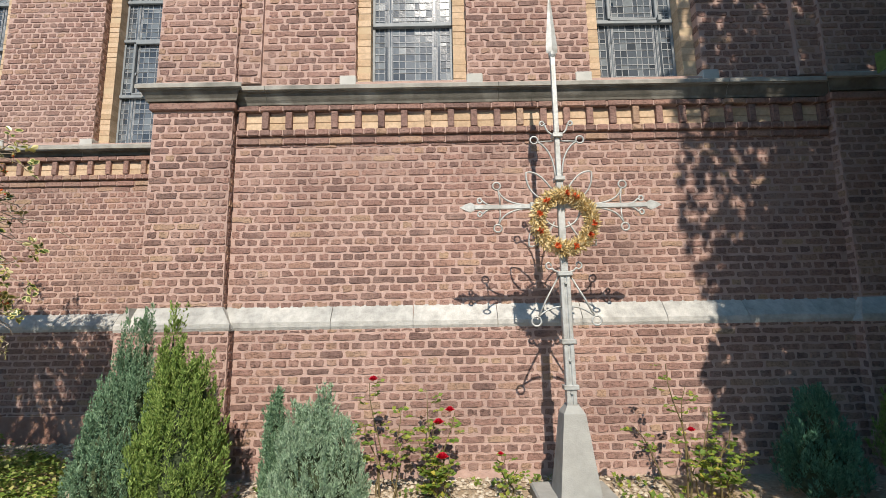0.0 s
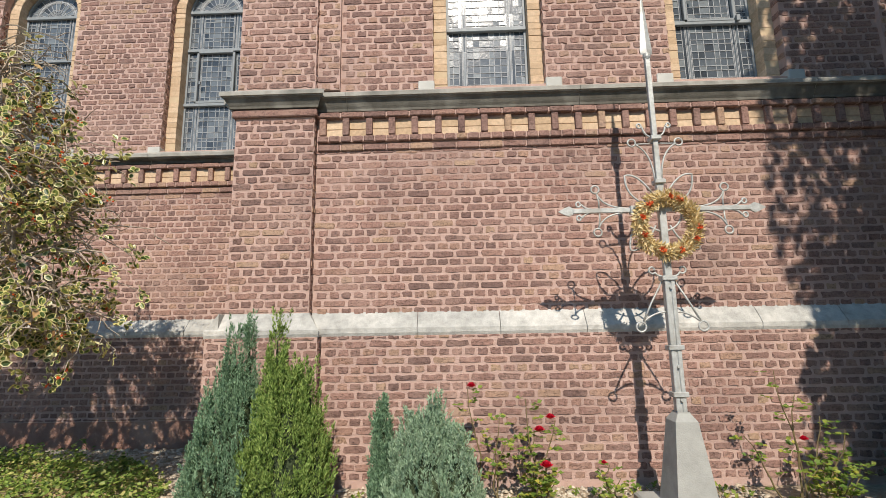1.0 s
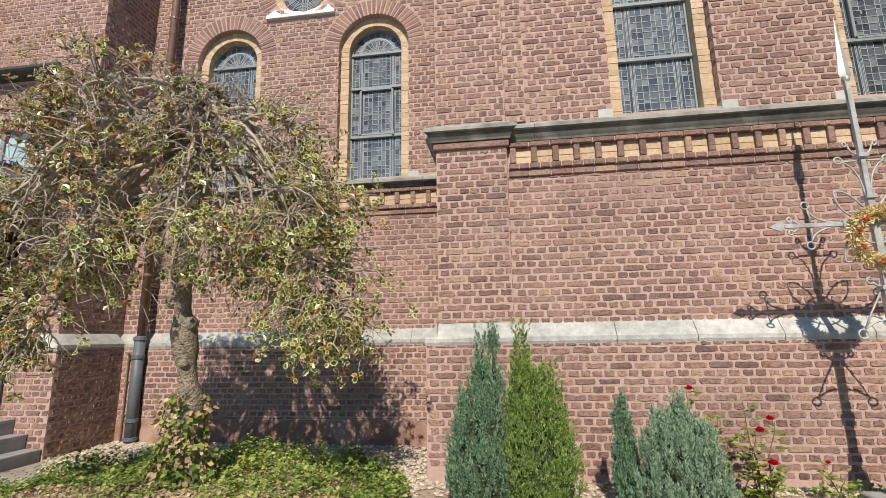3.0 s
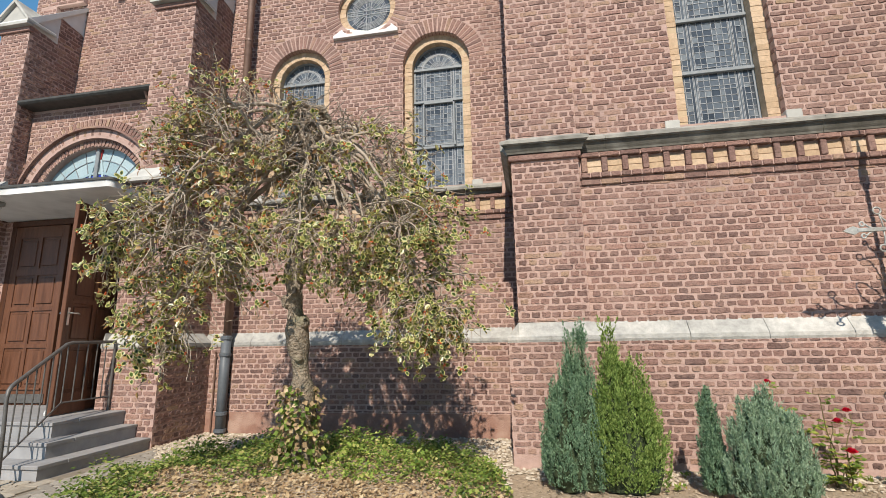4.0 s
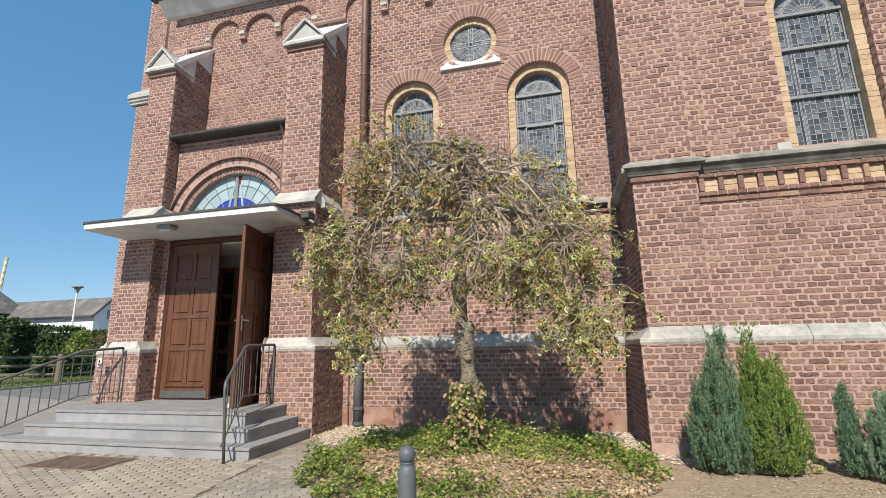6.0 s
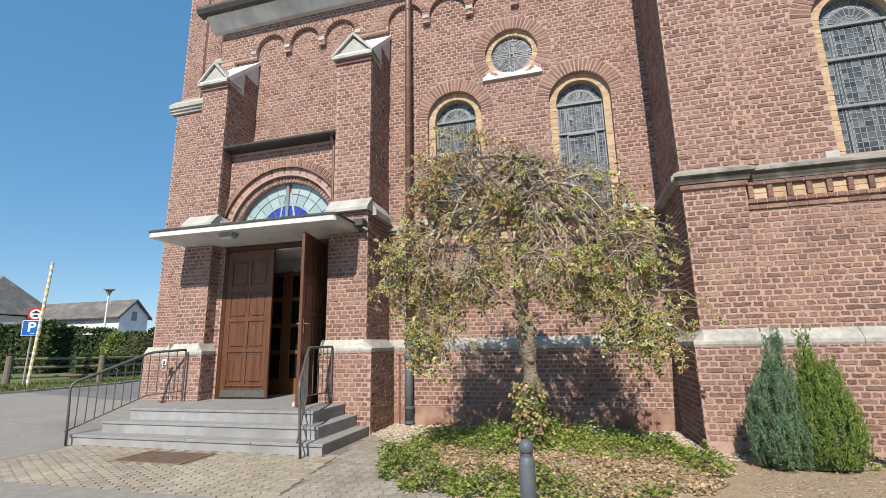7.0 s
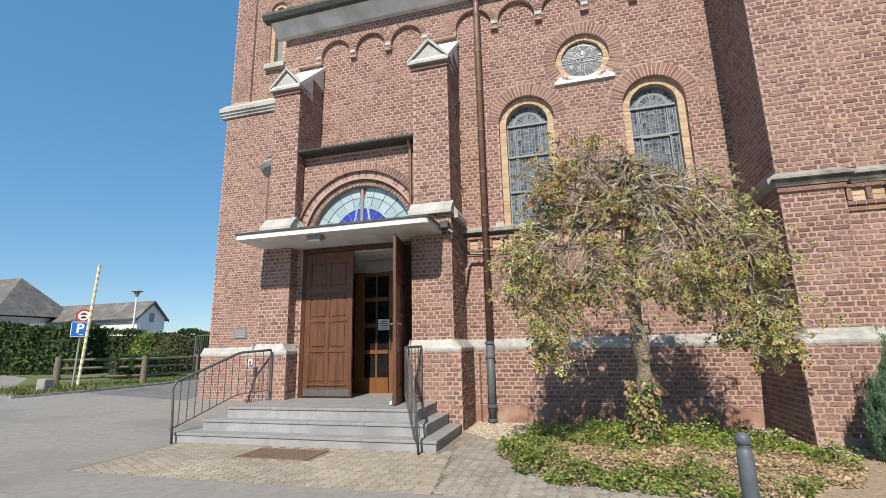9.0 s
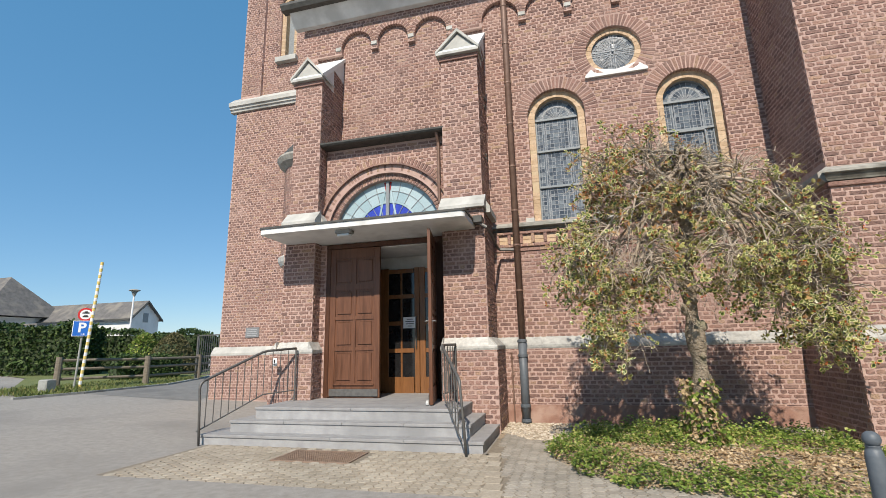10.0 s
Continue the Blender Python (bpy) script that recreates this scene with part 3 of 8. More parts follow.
def ledge_side(parent, x_wall, x_front, y0, y1, z0=LEDGE0, z1=LEDGE1):
    """The return of the ledge along y; x_front is the outer face."""
    s = 1 if x_front > x_wall else -1
    ac = Acc()
    xo = x_front + s * 0.012
    ac.prism([(x_front, z0), (xo, z0 + 0.03), (xo, z0 + 0.075), (x_wall, z1), (x_wall, z0)], "y", y0, y1)
    part("ledge_stone", ac, M_LEDGE, parent)


def frieze(parent, x0, x1, y_face, top, step=0.252):
    """Dentil bricks over a yellow band, with two moulded string courses below."""
    back = Acc().box(x0, x1, y_face - 0.002, y_face + 0.05, top - 0.23, top - 0.02)
    part("band_joint", back, M_MORTAR, parent)
    n = int((x1 - x0) / step)
    off = (x1 - x0 - n * step) / 2
    a = Acc()
    for i in range(n + 1):
        x = x0 + off + i * step
        j = random.uniform(-0.004, 0.004)
        a.box(x - 0.036 + j, x + 0.036 + j, y_face - 0.058 + j, y_face - 0.003, top - 0.2, top - 0.005, b=0.006)
    pieces("dentil", a, *BLOCK, M_BRICK1, parent)
    yb = Acc()
    for i in range(n):
        x = x0 + off + i * step
        for z in (top - 0.215, top - 0.118):
            j = random.uniform(-0.002, 0.002)
            yb.box(x + 0.03, x + step - 0.03, y_face - 0.012 + j, y_face + 0.01, z, z + 0.092, b=0.004)
    pieces("brick", yb, *BLOCK, M_YBRICK1, parent)
    for zz, pr, h in ((top - 0.275, 0.058, 0.068), (top - 0.365, 0.03, 0.068), (top + 0.0, 0.07, 0.06)):
        s = Acc()
        x = x0
        while x < x1 - 0.02:
            w = PITCH / 2 if h and zz == top - 0.275 else PITCH
            j = random.uniform(-0.004, 0.004)
            s.box(x + 0.006, min(x + w - 0.006, x1), y_face - pr + j, y_face + 0.02, zz + j * 0.7, zz + h, b=0.008)
            x += w
        pieces("brick", s, *BLOCK, M_BRICK1, parent)
        part("string_joint", Acc().box(x0, x1, y_face - pr + 0.012, y_face + 0.015, zz + 0.002, zz + h - 0.004), M_MORTAR, parent)


def cornice(parent, x0, x1, y_face, z_bot, z_top, out, joints=(), ends=(0, 0)):
    xs = [x0] + [j for j in joints if x0 < j < x1] + [x1]
    prof = [(y_face + 0.02, z_bot), (y_face - out * 0.40, z_bot), (y_face - out * 0.42, z_bot + 0.025), (y_face - out * 0.52, z_bot + 0.05), (y_face - out * 0.70, z_top - 0.075),
            (y_face - out * 0.86, z_top - 0.06), (y_face - out * 0.86, z_top - 0.052), (y_face - out, z_top - 0.05), (y_face - out, z_top - 0.008), (y_face - out + 0.01, z_top), (y_face + 0.02, z_top + 0.09)]
    for i, (a, b) in enumerate(zip(xs, xs[1:])):
        ac = Acc()
        n = len(prof)
        e0 = ends[0] if i == 0 else 0
        e1 = ends[1] if i == len(xs) - 2 else 0
        v = []
        for x, e, s in ((a + 0.002, e0, -1), (b - 0.002, e1, 1)):
            for y, z in prof:
                v.append((x + s * e * max(0.0, (y_face - y)), y, z))
        f = [tuple(range(n - 1, -1, -1)), tuple(range(n, 2 * n))] + [(k, (k + 1) % n, n + (k + 1) % n, n + k) for k in range(n)]
        ac.add(v, f)
        # lower profile faces take the dark tone that paints the underside shade
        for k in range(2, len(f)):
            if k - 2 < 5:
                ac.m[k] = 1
        part("cornice_stone", ac, [M_CORNICE, M_CORNICE_SHADE], parent, "weathered cornice stone with shade painted into its underside")


# chapel
CH_L, CH_R = -2.25, 4.21
W1, W2, CH_TOP = -0.33, 2.29, 10.6
CH_OPS = [arch(W1, 0.625, 4.14, 6.36, 0.30), arch(W2, 0.625, 4.14, 6.36, 0.30)]
ch = wall("wall_chapel", wall_mesh(Acc(), CH_L, CH_R, 1.43, CH_TOP, Y_CH, Y_CH + 0.55, CH_OPS), "reddish brown brick chapel wall with pale wide joints")
brickwork(ch, (0, Y_CH, 0), (1, 0, 0), DOWN, 1.65, 3.42, free(CH_L + 0.01, CH_R, []), 11, 0, (-0.9, 1.3, 1.75, 3.3))
brickwork(ch, (0, Y_CH, 0), (1, 0, 0), DOWN, 4.11, CH_TOP, free(CH_L + 0.26, CH_R - 0.26, CH_OPS), 12)
pier_strip = Acc().box(CH_L, CH_L + 0.255, Y_CH - 0.045, Y_CH + 0.02, 4.12, CH_TOP).box(CH_R - 0.255, CH_R, Y_CH - 0.045, Y_CH + 0.02, 4.12, CH_TOP)
part("pilaster_strip", pier_strip, M_MORTAR, ch)
for a in (CH_L, CH_R - 0.255):
    brickwork(ch, (0, Y_CH - 0.045, 0), (1, 0, 0), DOWN, 4.11, CH_TOP, free(a + 0.008, a + 0.25, []), 13)
chp = wall("wall_chapel_plinth", Acc().box(CH_L - 0.1, CH_R + 0.1, Y_PL, Y_PL + 0.3, -0.3, LEDGE0), "weathered brick plinth wall below pale ledge stones")
brickwork(chp, (0, Y_PL, 0), (1, 0, 0), DOWN, 0.08, LEDGE0, free(CH_L + 0.13, CH_R - 0.12, []), 14, 1, (-1.6, 0.6, 0.1, 1.4))
ledge_run(chp, CH_L + 0.002, CH_R - 0.002, Y_CH, Y_PL, [-1.15, -0.32, 0.53, 1.38, 2.23, 3.05, 3.75])
frieze(ch, CH_L + 0.02, CH_R - 0.02, Y_CH, 3.78)
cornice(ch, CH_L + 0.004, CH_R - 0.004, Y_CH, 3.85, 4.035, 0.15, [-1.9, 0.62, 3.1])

# corner lesenes of the chapel
def lesene(name, x0, x1, mitre, seed):
    w = wall(name, Acc().box(x0, x1, Y_LES, Y_CH + 1.6, LEDGE0, CH_TOP), "brick corner buttress of the chapel, weathered")
    pick = (x0, x1, 1.7, 3.4) if mitre else None
    brickwork(w, (0, Y_LES, 0), (1, 0, 0), DOWN, 1.68, 3.76, free(x0 + 0.006, x1 - 0.006, []), seed, 1, pick)
    brickwork(w, (0, Y_LES, 0), (1, 0, 0), DOWN, 4.11, CH_TOP, free(x0 + 0.006, x1 - 0.006, []), seed + 1, 1)
    if mitre:
        brickwork(w, (x0, 0, 0), (0, 1, 0), LEFT, 1.68, 3.85, free(Y_LES + 0.008, Y_NAVE, []), seed + 2, 0)
        brickwork(w, (x0, 0, 0), (0, 1, 0), LEFT, 4.21, CH_TOP, free(Y_LES + 0.008, Y_NAVE, []), seed + 3, 0)
        side = Acc().prism([(x0 - 0.14, 3.95), (x0 - 0.14, 4.03), (x0, 4.12), (x0, 3.87), (x0 - 0.06, 3.87), (x0 - 0.11, 3.93)], "y", Y_LES - 0.02, Y_NAVE)
        part("cornice_stone", side, M_CORNICE, w)
    inner = x1 if mitre else x0
    brickwork(w, (inner, 0, 0), (0, 1, 0), RIGHT if mitre else LEFT, 1.68, CH_TOP, free(Y_LES + 0.006, Y_CH, []), seed + 4, 0)
    cornice(w, x0, x1, Y_LES, 3.87, 4.035, 0.14, ends=(1.0, 1.0 if mitre else 0.6))
    part("string_course", Acc().box(x0 - 0.035, x1 + 0.035, Y_LES - 0.04, Y_LES + 0.1, 3.78, 3.865, b=0.01), M_BRICK, w)
    pl = wall(name + "_plinth", Acc().box(x0 - 0.13, x1 + 0.13, Y_LPL, Y_CH + 1.6, -0.3, LEDGE0), "weathered brick buttress plinth with stone cap")
    brickwork(pl, (0, Y_LPL, 0), (1, 0, 0), DOWN, 0.17, LEDGE0, free(x0 - 0.124, x1 + 0.124, []), seed + 5, 0, (x0 - 0.1, x1 + 0.1, 0.2, 1.4) if mitre else None)
    if mitre:
        brickwork(pl, (x0 - 0.13, 0, 0), (0, 1, 0), LEFT, 0.0, LEDGE0, free(Y_LPL + 0.008, Y_NPL, []), seed + 6, 1)
        ledge_side(pl, x0, x0 - 0.13, Y_LPL, Y_NPL)
    brickwork(pl, (x1 + 0.13 if mitre else x0 - 0.13, 0, 0), (0, 1, 0), RIGHT if mitre else LEFT, 0.0, LEDGE0, free(Y_LPL + 0.006, Y_PL, []), seed + 7, 1)
    ledge_run(pl, x0 - 0.14, x1 + 0.14, Y_LES, Y_LPL, [], 0.14, 0.14)
    return w


lesene("wall_lesene_west", -3.11, -2.25, True, 21)
lesene("wall_lesene_east", 4.21, 5.10, False, 31)

# nave
NV_L, NV_R, NV_TOP = -8.64, -3.11, 9.86
WA, WB = -7.10, -4.42
NV_OPS = [arch(WA, 0.62, 4.10, 6.50, 0.30), arch(WB, 0.62, 4.10, 6.50, 0.30), disc(-5.77, 7.85, 0.58, 0.29)]
nv = wall("wall_nave", wall_mesh(Acc(), NV_L, NV_R, LEDGE0, NV_TOP, Y_NAVE, Y_NAVE + 0.55, NV_OPS), "reddish brown brick nave wall with arched windows")
brickwork(nv, (0, Y_NAVE, 0), (1, 0, 0), DOWN, 1.65, 3.46, free(NV_L, NV_R, []), 41, 0, (-4.6, -3.2, 1.7, 3.4))
brickwork(nv, (0, Y_NAVE, 0), (1, 0, 0), DOWN, 4.13, 9.6, free(NV_L, NV_R, NV_OPS + [rect(-6.40, -5.14, 7.19, 7.28)]), 42)
nvp = wall("wall_nave_plinth", Acc().box(NV_L, NV_R, Y_NPL, Y_NPL + 0.3, -0.3, LEDGE0), "brick nave plinth wall with smooth rendered foot")
brickwork(nvp, (0, Y_NPL, 0), (1, 0, 0), DOWN, 0.37, LEDGE0, free(NV_L, NV_R, []), 43, 1, (-6.0, -3.2, 0.45, 1.4))
part("render_foot", Acc().box(NV_L, NV_R - 0.1, Y_NPL - 0.008, Y_NPL + 0.1, -0.2, 0.36), surf("reddish_render", (0.25, 0.135, 0.10), (0.34, 0.20, 0.15), 7, 0.9, 0.8, 60, (0.40, 0.27, 0.21), 2.2), nvp)
ledge_run(nvp, NV_L, NV_R - 0.14, Y_NAVE, Y_NPL, [-7.7, -6.9, -6.05, -5.2, -4.4, -3.75])
frieze(nv, NV_L, NV_R, Y_NAVE, 3.82)
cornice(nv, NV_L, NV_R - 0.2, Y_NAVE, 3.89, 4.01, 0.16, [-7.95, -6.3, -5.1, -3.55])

# porch bay: recessed upper wall and corbel frieze
PB_L = -13.42
pb = wall("wall_west_bay", Acc().box(PB_L, NV_L, Y_NAVE, Y_NAVE + 0.5, 4.6, NV_TOP), "reddish brown brick wall above the porch")
brickwork(pb, (0, Y_NAVE, 0), (1, 0, 0), DOWN, 6.1, 9.6, free(PB_L, NV_L, []), 51)
bay_side = wall("wall_west_return", Acc().box(PB_L, PB_L + 0.3, Y_NAVE + 0.5, Y_TOW, -0.3, NV_TOP).box(PB_L, -13.0, Y_NAVE - 0.1, Y_NAVE + 0.5, -0.3, 8.95), "brick side wall of the west bay")
brickwork(bay_side, (PB_L, 0, 0), (0, 1, 0), LEFT, 0.0, 8.9, free(Y_NAVE - 0.1, Y_TOW, []), 52)
brickwork(bay_side, (0, Y_NAVE - 0.1, 0), (1, 0, 0), DOWN, 0.0, 8.9, free(PB_L + 0.005, -13.02, []), 53)


def corbel_frieze(parent, x0, x1, first, n, pitch=1.035):
    ops = [arch(first + pitch * i, pitch / 2 - 0.0875, 8.9, 9.14, 0.15) for i in range(n)]
    part("frieze_face", wall_mesh(Acc(), x0, x1, 8.95, NV_TOP, Y_FRZ, Y_NAVE - 0.002, [dict(o, bot=lambda u: 8.95) for o in ops]), M_MORTAR, parent)
    v = Acc()
    for o in ops:
        voussoirs(v, o["c"], 9.14, o["w"], o["w"] + 0.145, Y_FRZ - 0.008, Y_NAVE, 0, math.pi)
    pieces("brick", v, *WEDGE, M_BRICK1, parent)
    brickwork(parent, (0, Y_FRZ, 0), (1, 0, 0), DOWN, 8.98, NV_TOP, free(x0, x1, ops), 61 + n)
    for i in range(n + 1):
        cx = first + pitch * (i - 0.5)
        if x0 < cx - 0.05 and cx + 0.05 < x1:
            c = Acc().prism([(Y_FRZ - 0.03, 9.15), (Y_FRZ - 0.03, 9.06), (Y_FRZ + 0.02, 9.03), (Y_NAVE - 0.02, 8.97), (Y_NAVE, 8.97), (Y_NAVE, 9.15)], "x", cx - 0.075, cx + 0.075)
            part("corbel", c, M_STONE, parent)


corbel_frieze(nv, NV_L, NV_R, -8.21, 5, 1.035)
corbel_frieze(pb, PB_L, NV_L, -11.90, 3, 0.985)

# eaves with gutter
ev = tagged(make("trim_eaves", Acc().prism([(Y_FRZ, 9.86), (Y_FRZ - 0.14, 9.86), (Y_FRZ - 0.18, 9.90), (Y_FRZ - 0.42, 10.13), (Y_FRZ - 0.44, 10.2), (Y_FRZ, 10.2)], "x", -13.62, NV_R, 0), M_WHITE, base=(-13.4, 6.2, 9.86)), "white boxed eaves below a dark gutter", "eaves", kind="structure")
part("gutter", Acc().prism([(Y_FRZ - 0.36, 10.14), (Y_FRZ - 0.56, 10.14), (Y_FRZ - 0.62, 10.24), (Y_FRZ - 0.60, 10.33), (Y_FRZ - 0.56, 10.33), (Y_FRZ - 0.36, 10.2)], "x", -13.78, NV_R), M_GUTTER, ev)
part("roof_slope", Acc().prism([(Y_FRZ - 0.56, 10.26), (9.5, 13.4), (9.5, 13.2), (Y_FRZ - 0.4, 10.16)], "x", -13.6, NV_R), M_ROOF, ev)

# porch buttresses
def buttress(name, x0, x1, pl0, pl1, seed):
    w = wall(name, Acc().box(x0, x1, 5.19, Y_NAVE + 0.1, LEDGE0, 4.2).box(x0 + 0.02, x1 - 0.03, 5.30, Y_NAVE + 0.1, 4.2, 7.72), "stepped brick porch buttress with gabled stone cap")
    brickwork(w, (0, 5.19, 0), (1, 0, 0), DOWN, 1.66, 4.18, free(x0 + 0.005, x1 - 0.005, []), seed, 0, (x0, x1, 1.6, 4.2))
    brickwork(w, (0, 5.30, 0), (1, 0, 0), DOWN, 4.45, 7.68, free(x0 + 0.025, x1 - 0.035, []), seed + 1, 1)
    for s, xx in ((LEFT, (x0, x0 + 0.02)), (RIGHT, (x1, x1 - 0.03))):
        brickwork(w, (xx[0], 0, 0), (0, 1, 0), s, 1.66, 4.18, free(5.195, Y_NAVE, []), seed + 2, 1)
        brickwork(w, (xx[1], 0, 0), (0, 1, 0), s, 4.2, 7.68, free(5.305, Y_NAVE, []), seed + 3, 0)
    cap = Acc().prism([(5.08, 4.16), (5.08, 4.22), (5.30, 4.46), (5.34, 4.46), (5.34, 4.16)], "x", x0 - 0.04, x1 + 0.035)
    part("weathering_stone", cap, M_STONE, w)
    c = (x0 + x1) / 2
    a, b = x0 - 0.06, x1 + 0.03
    # brick body under a steep stone weathering, with a gablet in front
    part("raked_body", Acc().prism([(5.32, 7.70), (Y_NAVE, 8.70), (Y_NAVE, 7.70)], "x", x0 + 0.02, x1 - 0.03), M_MORTAR, w)

    def raked(z):
        return [(5.36 + max(0.0, z - 7.70) * 1.01, Y_NAVE)]
    for s, xx in ((LEFT, x0 + 0.02), (RIGHT, x1 - 0.03)):
        brickwork(w, (xx, 0, 0), (0, 1, 0), s, 7.69, 8.62, raked, seed + 7, 0)
    cap2 = part("weathering_slope", Acc().prism([(5.20, 7.70), (5.20, 7.76), (Y_NAVE, 8.88), (Y_NAVE, 8.78), (5.30, 7.70)], "x", a, b), M_WHITE, w)
    part("gablet", Acc().prism([(a + 0.05, 7.70), (b - 0.05, 7.70), (b - 0.05, 7.75), (c, 8.14), (a + 0.05, 7.75)], "y", 5.24, 5.72), M_STONE, cap2)
    e = Acc()
    for q0 in (a - 0.015, b + 0.015):
        e.prism([(q0, 7.70), (q0, 7.76), (c, 8.25), (c, 8.17)], "y", 5.18, 5.75)
    e.box(a, b, 5.18, 5.3, 7.655, 7.715)
    part("coping", e, M_STONE, cap2)
    for q0, q1 in ((x0 + 0.002, x0 + 0.022), (x1 - 0.032, x1 - 0.012)):
        for P in ([(5.26, 7.70), (5.82, 8.26), (5.82, 7.62)], [(5.82, 8.24), (Y_NAVE, 8.78), (Y_NAVE, 8.16)]):
            part("kneeler", Acc().prism(P, "x", q0, q1), M_WHITE, cap2)
    part("string_course", Acc().box(x0 - 0.02, x1, 5.26, 5.36, 7.55, 7.652, b=0.008), M_BRICK, w)
    for q0, sgn in ((x0 + 0.02, -1), (x1 - 0.03, 1)):
        part("weathering_stone", Acc().prism([(q0, 4.44), (q0 + sgn * 0.14, 4.22), (q0 + sgn * 0.14, 4.10), (q0, 4.10)], "y", 5.345, Y_NAVE - 0.17), M_STONE, w)
    pl = wall(name + "_plinth", Acc().box(pl0, pl1, 5.06, Y_NAVE, -0.3, LEDGE0), "brick porch plinth with white stone cap")
    brickwork(pl, (0, 5.06, 0), (1, 0, 0), DOWN, 0.0, LEDGE0, free(pl0 + 0.005, pl1 - 0.005, []), seed + 4, 0, (pl0, pl1, 0.1, 1.4))
    brickwork(pl, (pl1, 0, 0), (0, 1, 0), RIGHT, 0.0, LEDGE0, free(5.065, Y_NPL, []), seed + 5, 1)
    brickwork(pl, (pl0, 0, 0), (0, 1, 0), LEFT, 0.0, LEDGE0, free(5.065, Y_NPL, []), seed + 6, 1)
    ledge_run(pl, pl0 - 0.012, pl1 + 0.012, 5.19, 5.06, [], pl0 and (x0 - pl0 + 0.012), pl1 - x1 + 0.012)
    ledge_side(pl, x1, pl1, 5.06, Y_NPL)
    ledge_side(pl, x0, pl0, 5.06, Y_NPL)
    return w


buttress("wall_buttress_left", -13.00, -12.27, -13.14, -12.18, 71)
buttress("wall_buttress_right", -9.46, -8.62, -9.50, -8.46, 81)

# porch front between the buttresses
PO = dict(arch(-10.85, 1.225, 3.5, 3.94, 0.505))
PO["bot"] = lambda u: 3.72
po = wall("wall_porch", wall_mesh(Acc(), -12.27, -9.46, 3.72, 5.98, 5.60, 5.9, [dict(PO, w=1.36, l=-12.21, r=-9.49, top=lambda u: 3.94 + math.sqrt(max(0, 1.36 ** 2 - (u + 10.85) ** 2)))]), "brick porch wall with a stepped round arch")
brickwork(po, (0, 5.60, 0), (1, 0, 0), DOWN, 3.74, 5.95, free(-12.27, -9.46, [PO]), 91)
rings = Acc()
for r0, r1, yy in ((1.575, 1.73, 5.585), (1.41, 1.555, 5.60), (1.23, 1.395, 5.67)):
    voussoirs(rings, -10.85, 3.94, r0, r1, yy, 5.92, -0.15, math.pi + 0.15)
pieces("brick", rings, *WEDGE, M_BRICK1, po)
hood = Acc()
N = 40
for r0, r1, y0, y1 in ((1.535, 1.575, 5.53, 5.62),):
    for i in range(N):
        t0, t1 = math.pi * i / N, math.pi * (i + 1) / N
        P = [(-10.85 + r * math.cos(t), 3.94 + r * math.sin(t)) for r, t in ((r0, t0), (r1, t0), (r1, t1), (r0, t1))]
        hood.prism(P, "y", y0, y1)
part("hood_moulding", hood, M_BRICK, po)
part("arch_backing", wall_mesh(Acc(), -12.21, -9.49, 3.72, 5.4, 5.685, 5.9, [dict(PO)]), M_MORTAR, po)
rf = tagged(make("trim_porch_gutter", Acc().prism([(5.38, 5.99), (5.33, 6.0), (5.30, 6.03), (5.295, 6.065), (5.32, 6.065), (5.40, 6.02), (5.6, 6.02), (5.6, 5.985)], "x", -12.40, -9.42), M_GUTTER, base=(-10.9, 5.4, 6.0)), "dark zinc gutter on the porch roof edge", "gutter", kind="structure")
part("roof_sheet", Acc().prism([(5.36, 6.03), (Y_NAVE, 6.06), (Y_NAVE, 6.0), (5.36, 6.01)], "x", -12.27, -9.46), M_GUTTER, rf)
part("downpipe", Acc().tube([(-9.60, 5.40, 6.0), (-9.60, 5.46, 5.9), (-9.60, 5.53, 5.8), (-9.60, 5.53, 4.45)], 0.035, 8), M_COPPER, rf)

# tower behind
TW_L, TW_R = -17.78, -12.5
tw = wall("wall_tower", Acc().box(TW_L - 0.09, TW_R, Y_TOW, Y_TOW + 0.5, -0.3, 10.0).box(TW_L + 0.02, TW_L + 0.8, Y_TOW, Y_TOW + 0.5, 10.0, 16).box(TW_L + 0.02, TW_L + 0.3, Y_TOW + 0.5, Y_TOW + 4, -0.3, 16), "tall brick church tower wall")
brickwork(tw, (0, Y_TOW, 0), (1, 0, 0), DOWN, 1.66, 9.71, free(TW_L - 0.085, -13.6, []), 101)
brickwork(tw, (0, Y_TOW, 0), (1, 0, 0), DOWN, 0.1, 1.4, free(TW_L + 0.005, -13.6, []), 102)
brickwork(tw, (0, Y_TOW, 0), (1, 0, 0), DOWN, 10.32, 16, free(TW_L + 0.025, TW_L + 0.8, []), 103)
TWO = [arch(-16.04, 0.33, 11.6, 13.9, 0.25)]
part("recessed_wall", wall_mesh(Acc(), TW_L + 0.8, TW_R, 10.0, 16, Y_TOW + 0.12, Y_TOW + 0.5, TWO), M_MORTAR, tw)
brickwork(tw, (0, Y_TOW + 0.12, 0), (1, 0, 0), DOWN, 10.32, 16, free(TW_L + 0.8, -13.4, TWO), 104)
va = Acc()
voussoirs(va, -16.04, 13.9, 0.33, 0.58, Y_TOW + 0.11, Y_TOW + 0.4, 0, math.pi)
pieces("brick", va, *WEDGE, M_BRICK1, tw)
part("tower_string", Acc().prism([(Y_TOW + 0.1, 9.72), (Y_TOW - 0.07, 9.72), (Y_TOW - 0.09, 9.80), (Y_TOW - 0.13, 9.81), (Y_TOW - 0.14, 9.88), (Y_TOW - 0.19, 9.90), (Y_TOW - 0.20, 10.03), (Y_TOW + 0.1, 10.32)], "x", TW_L - 0.30, TW_R), M_STONE, tw)
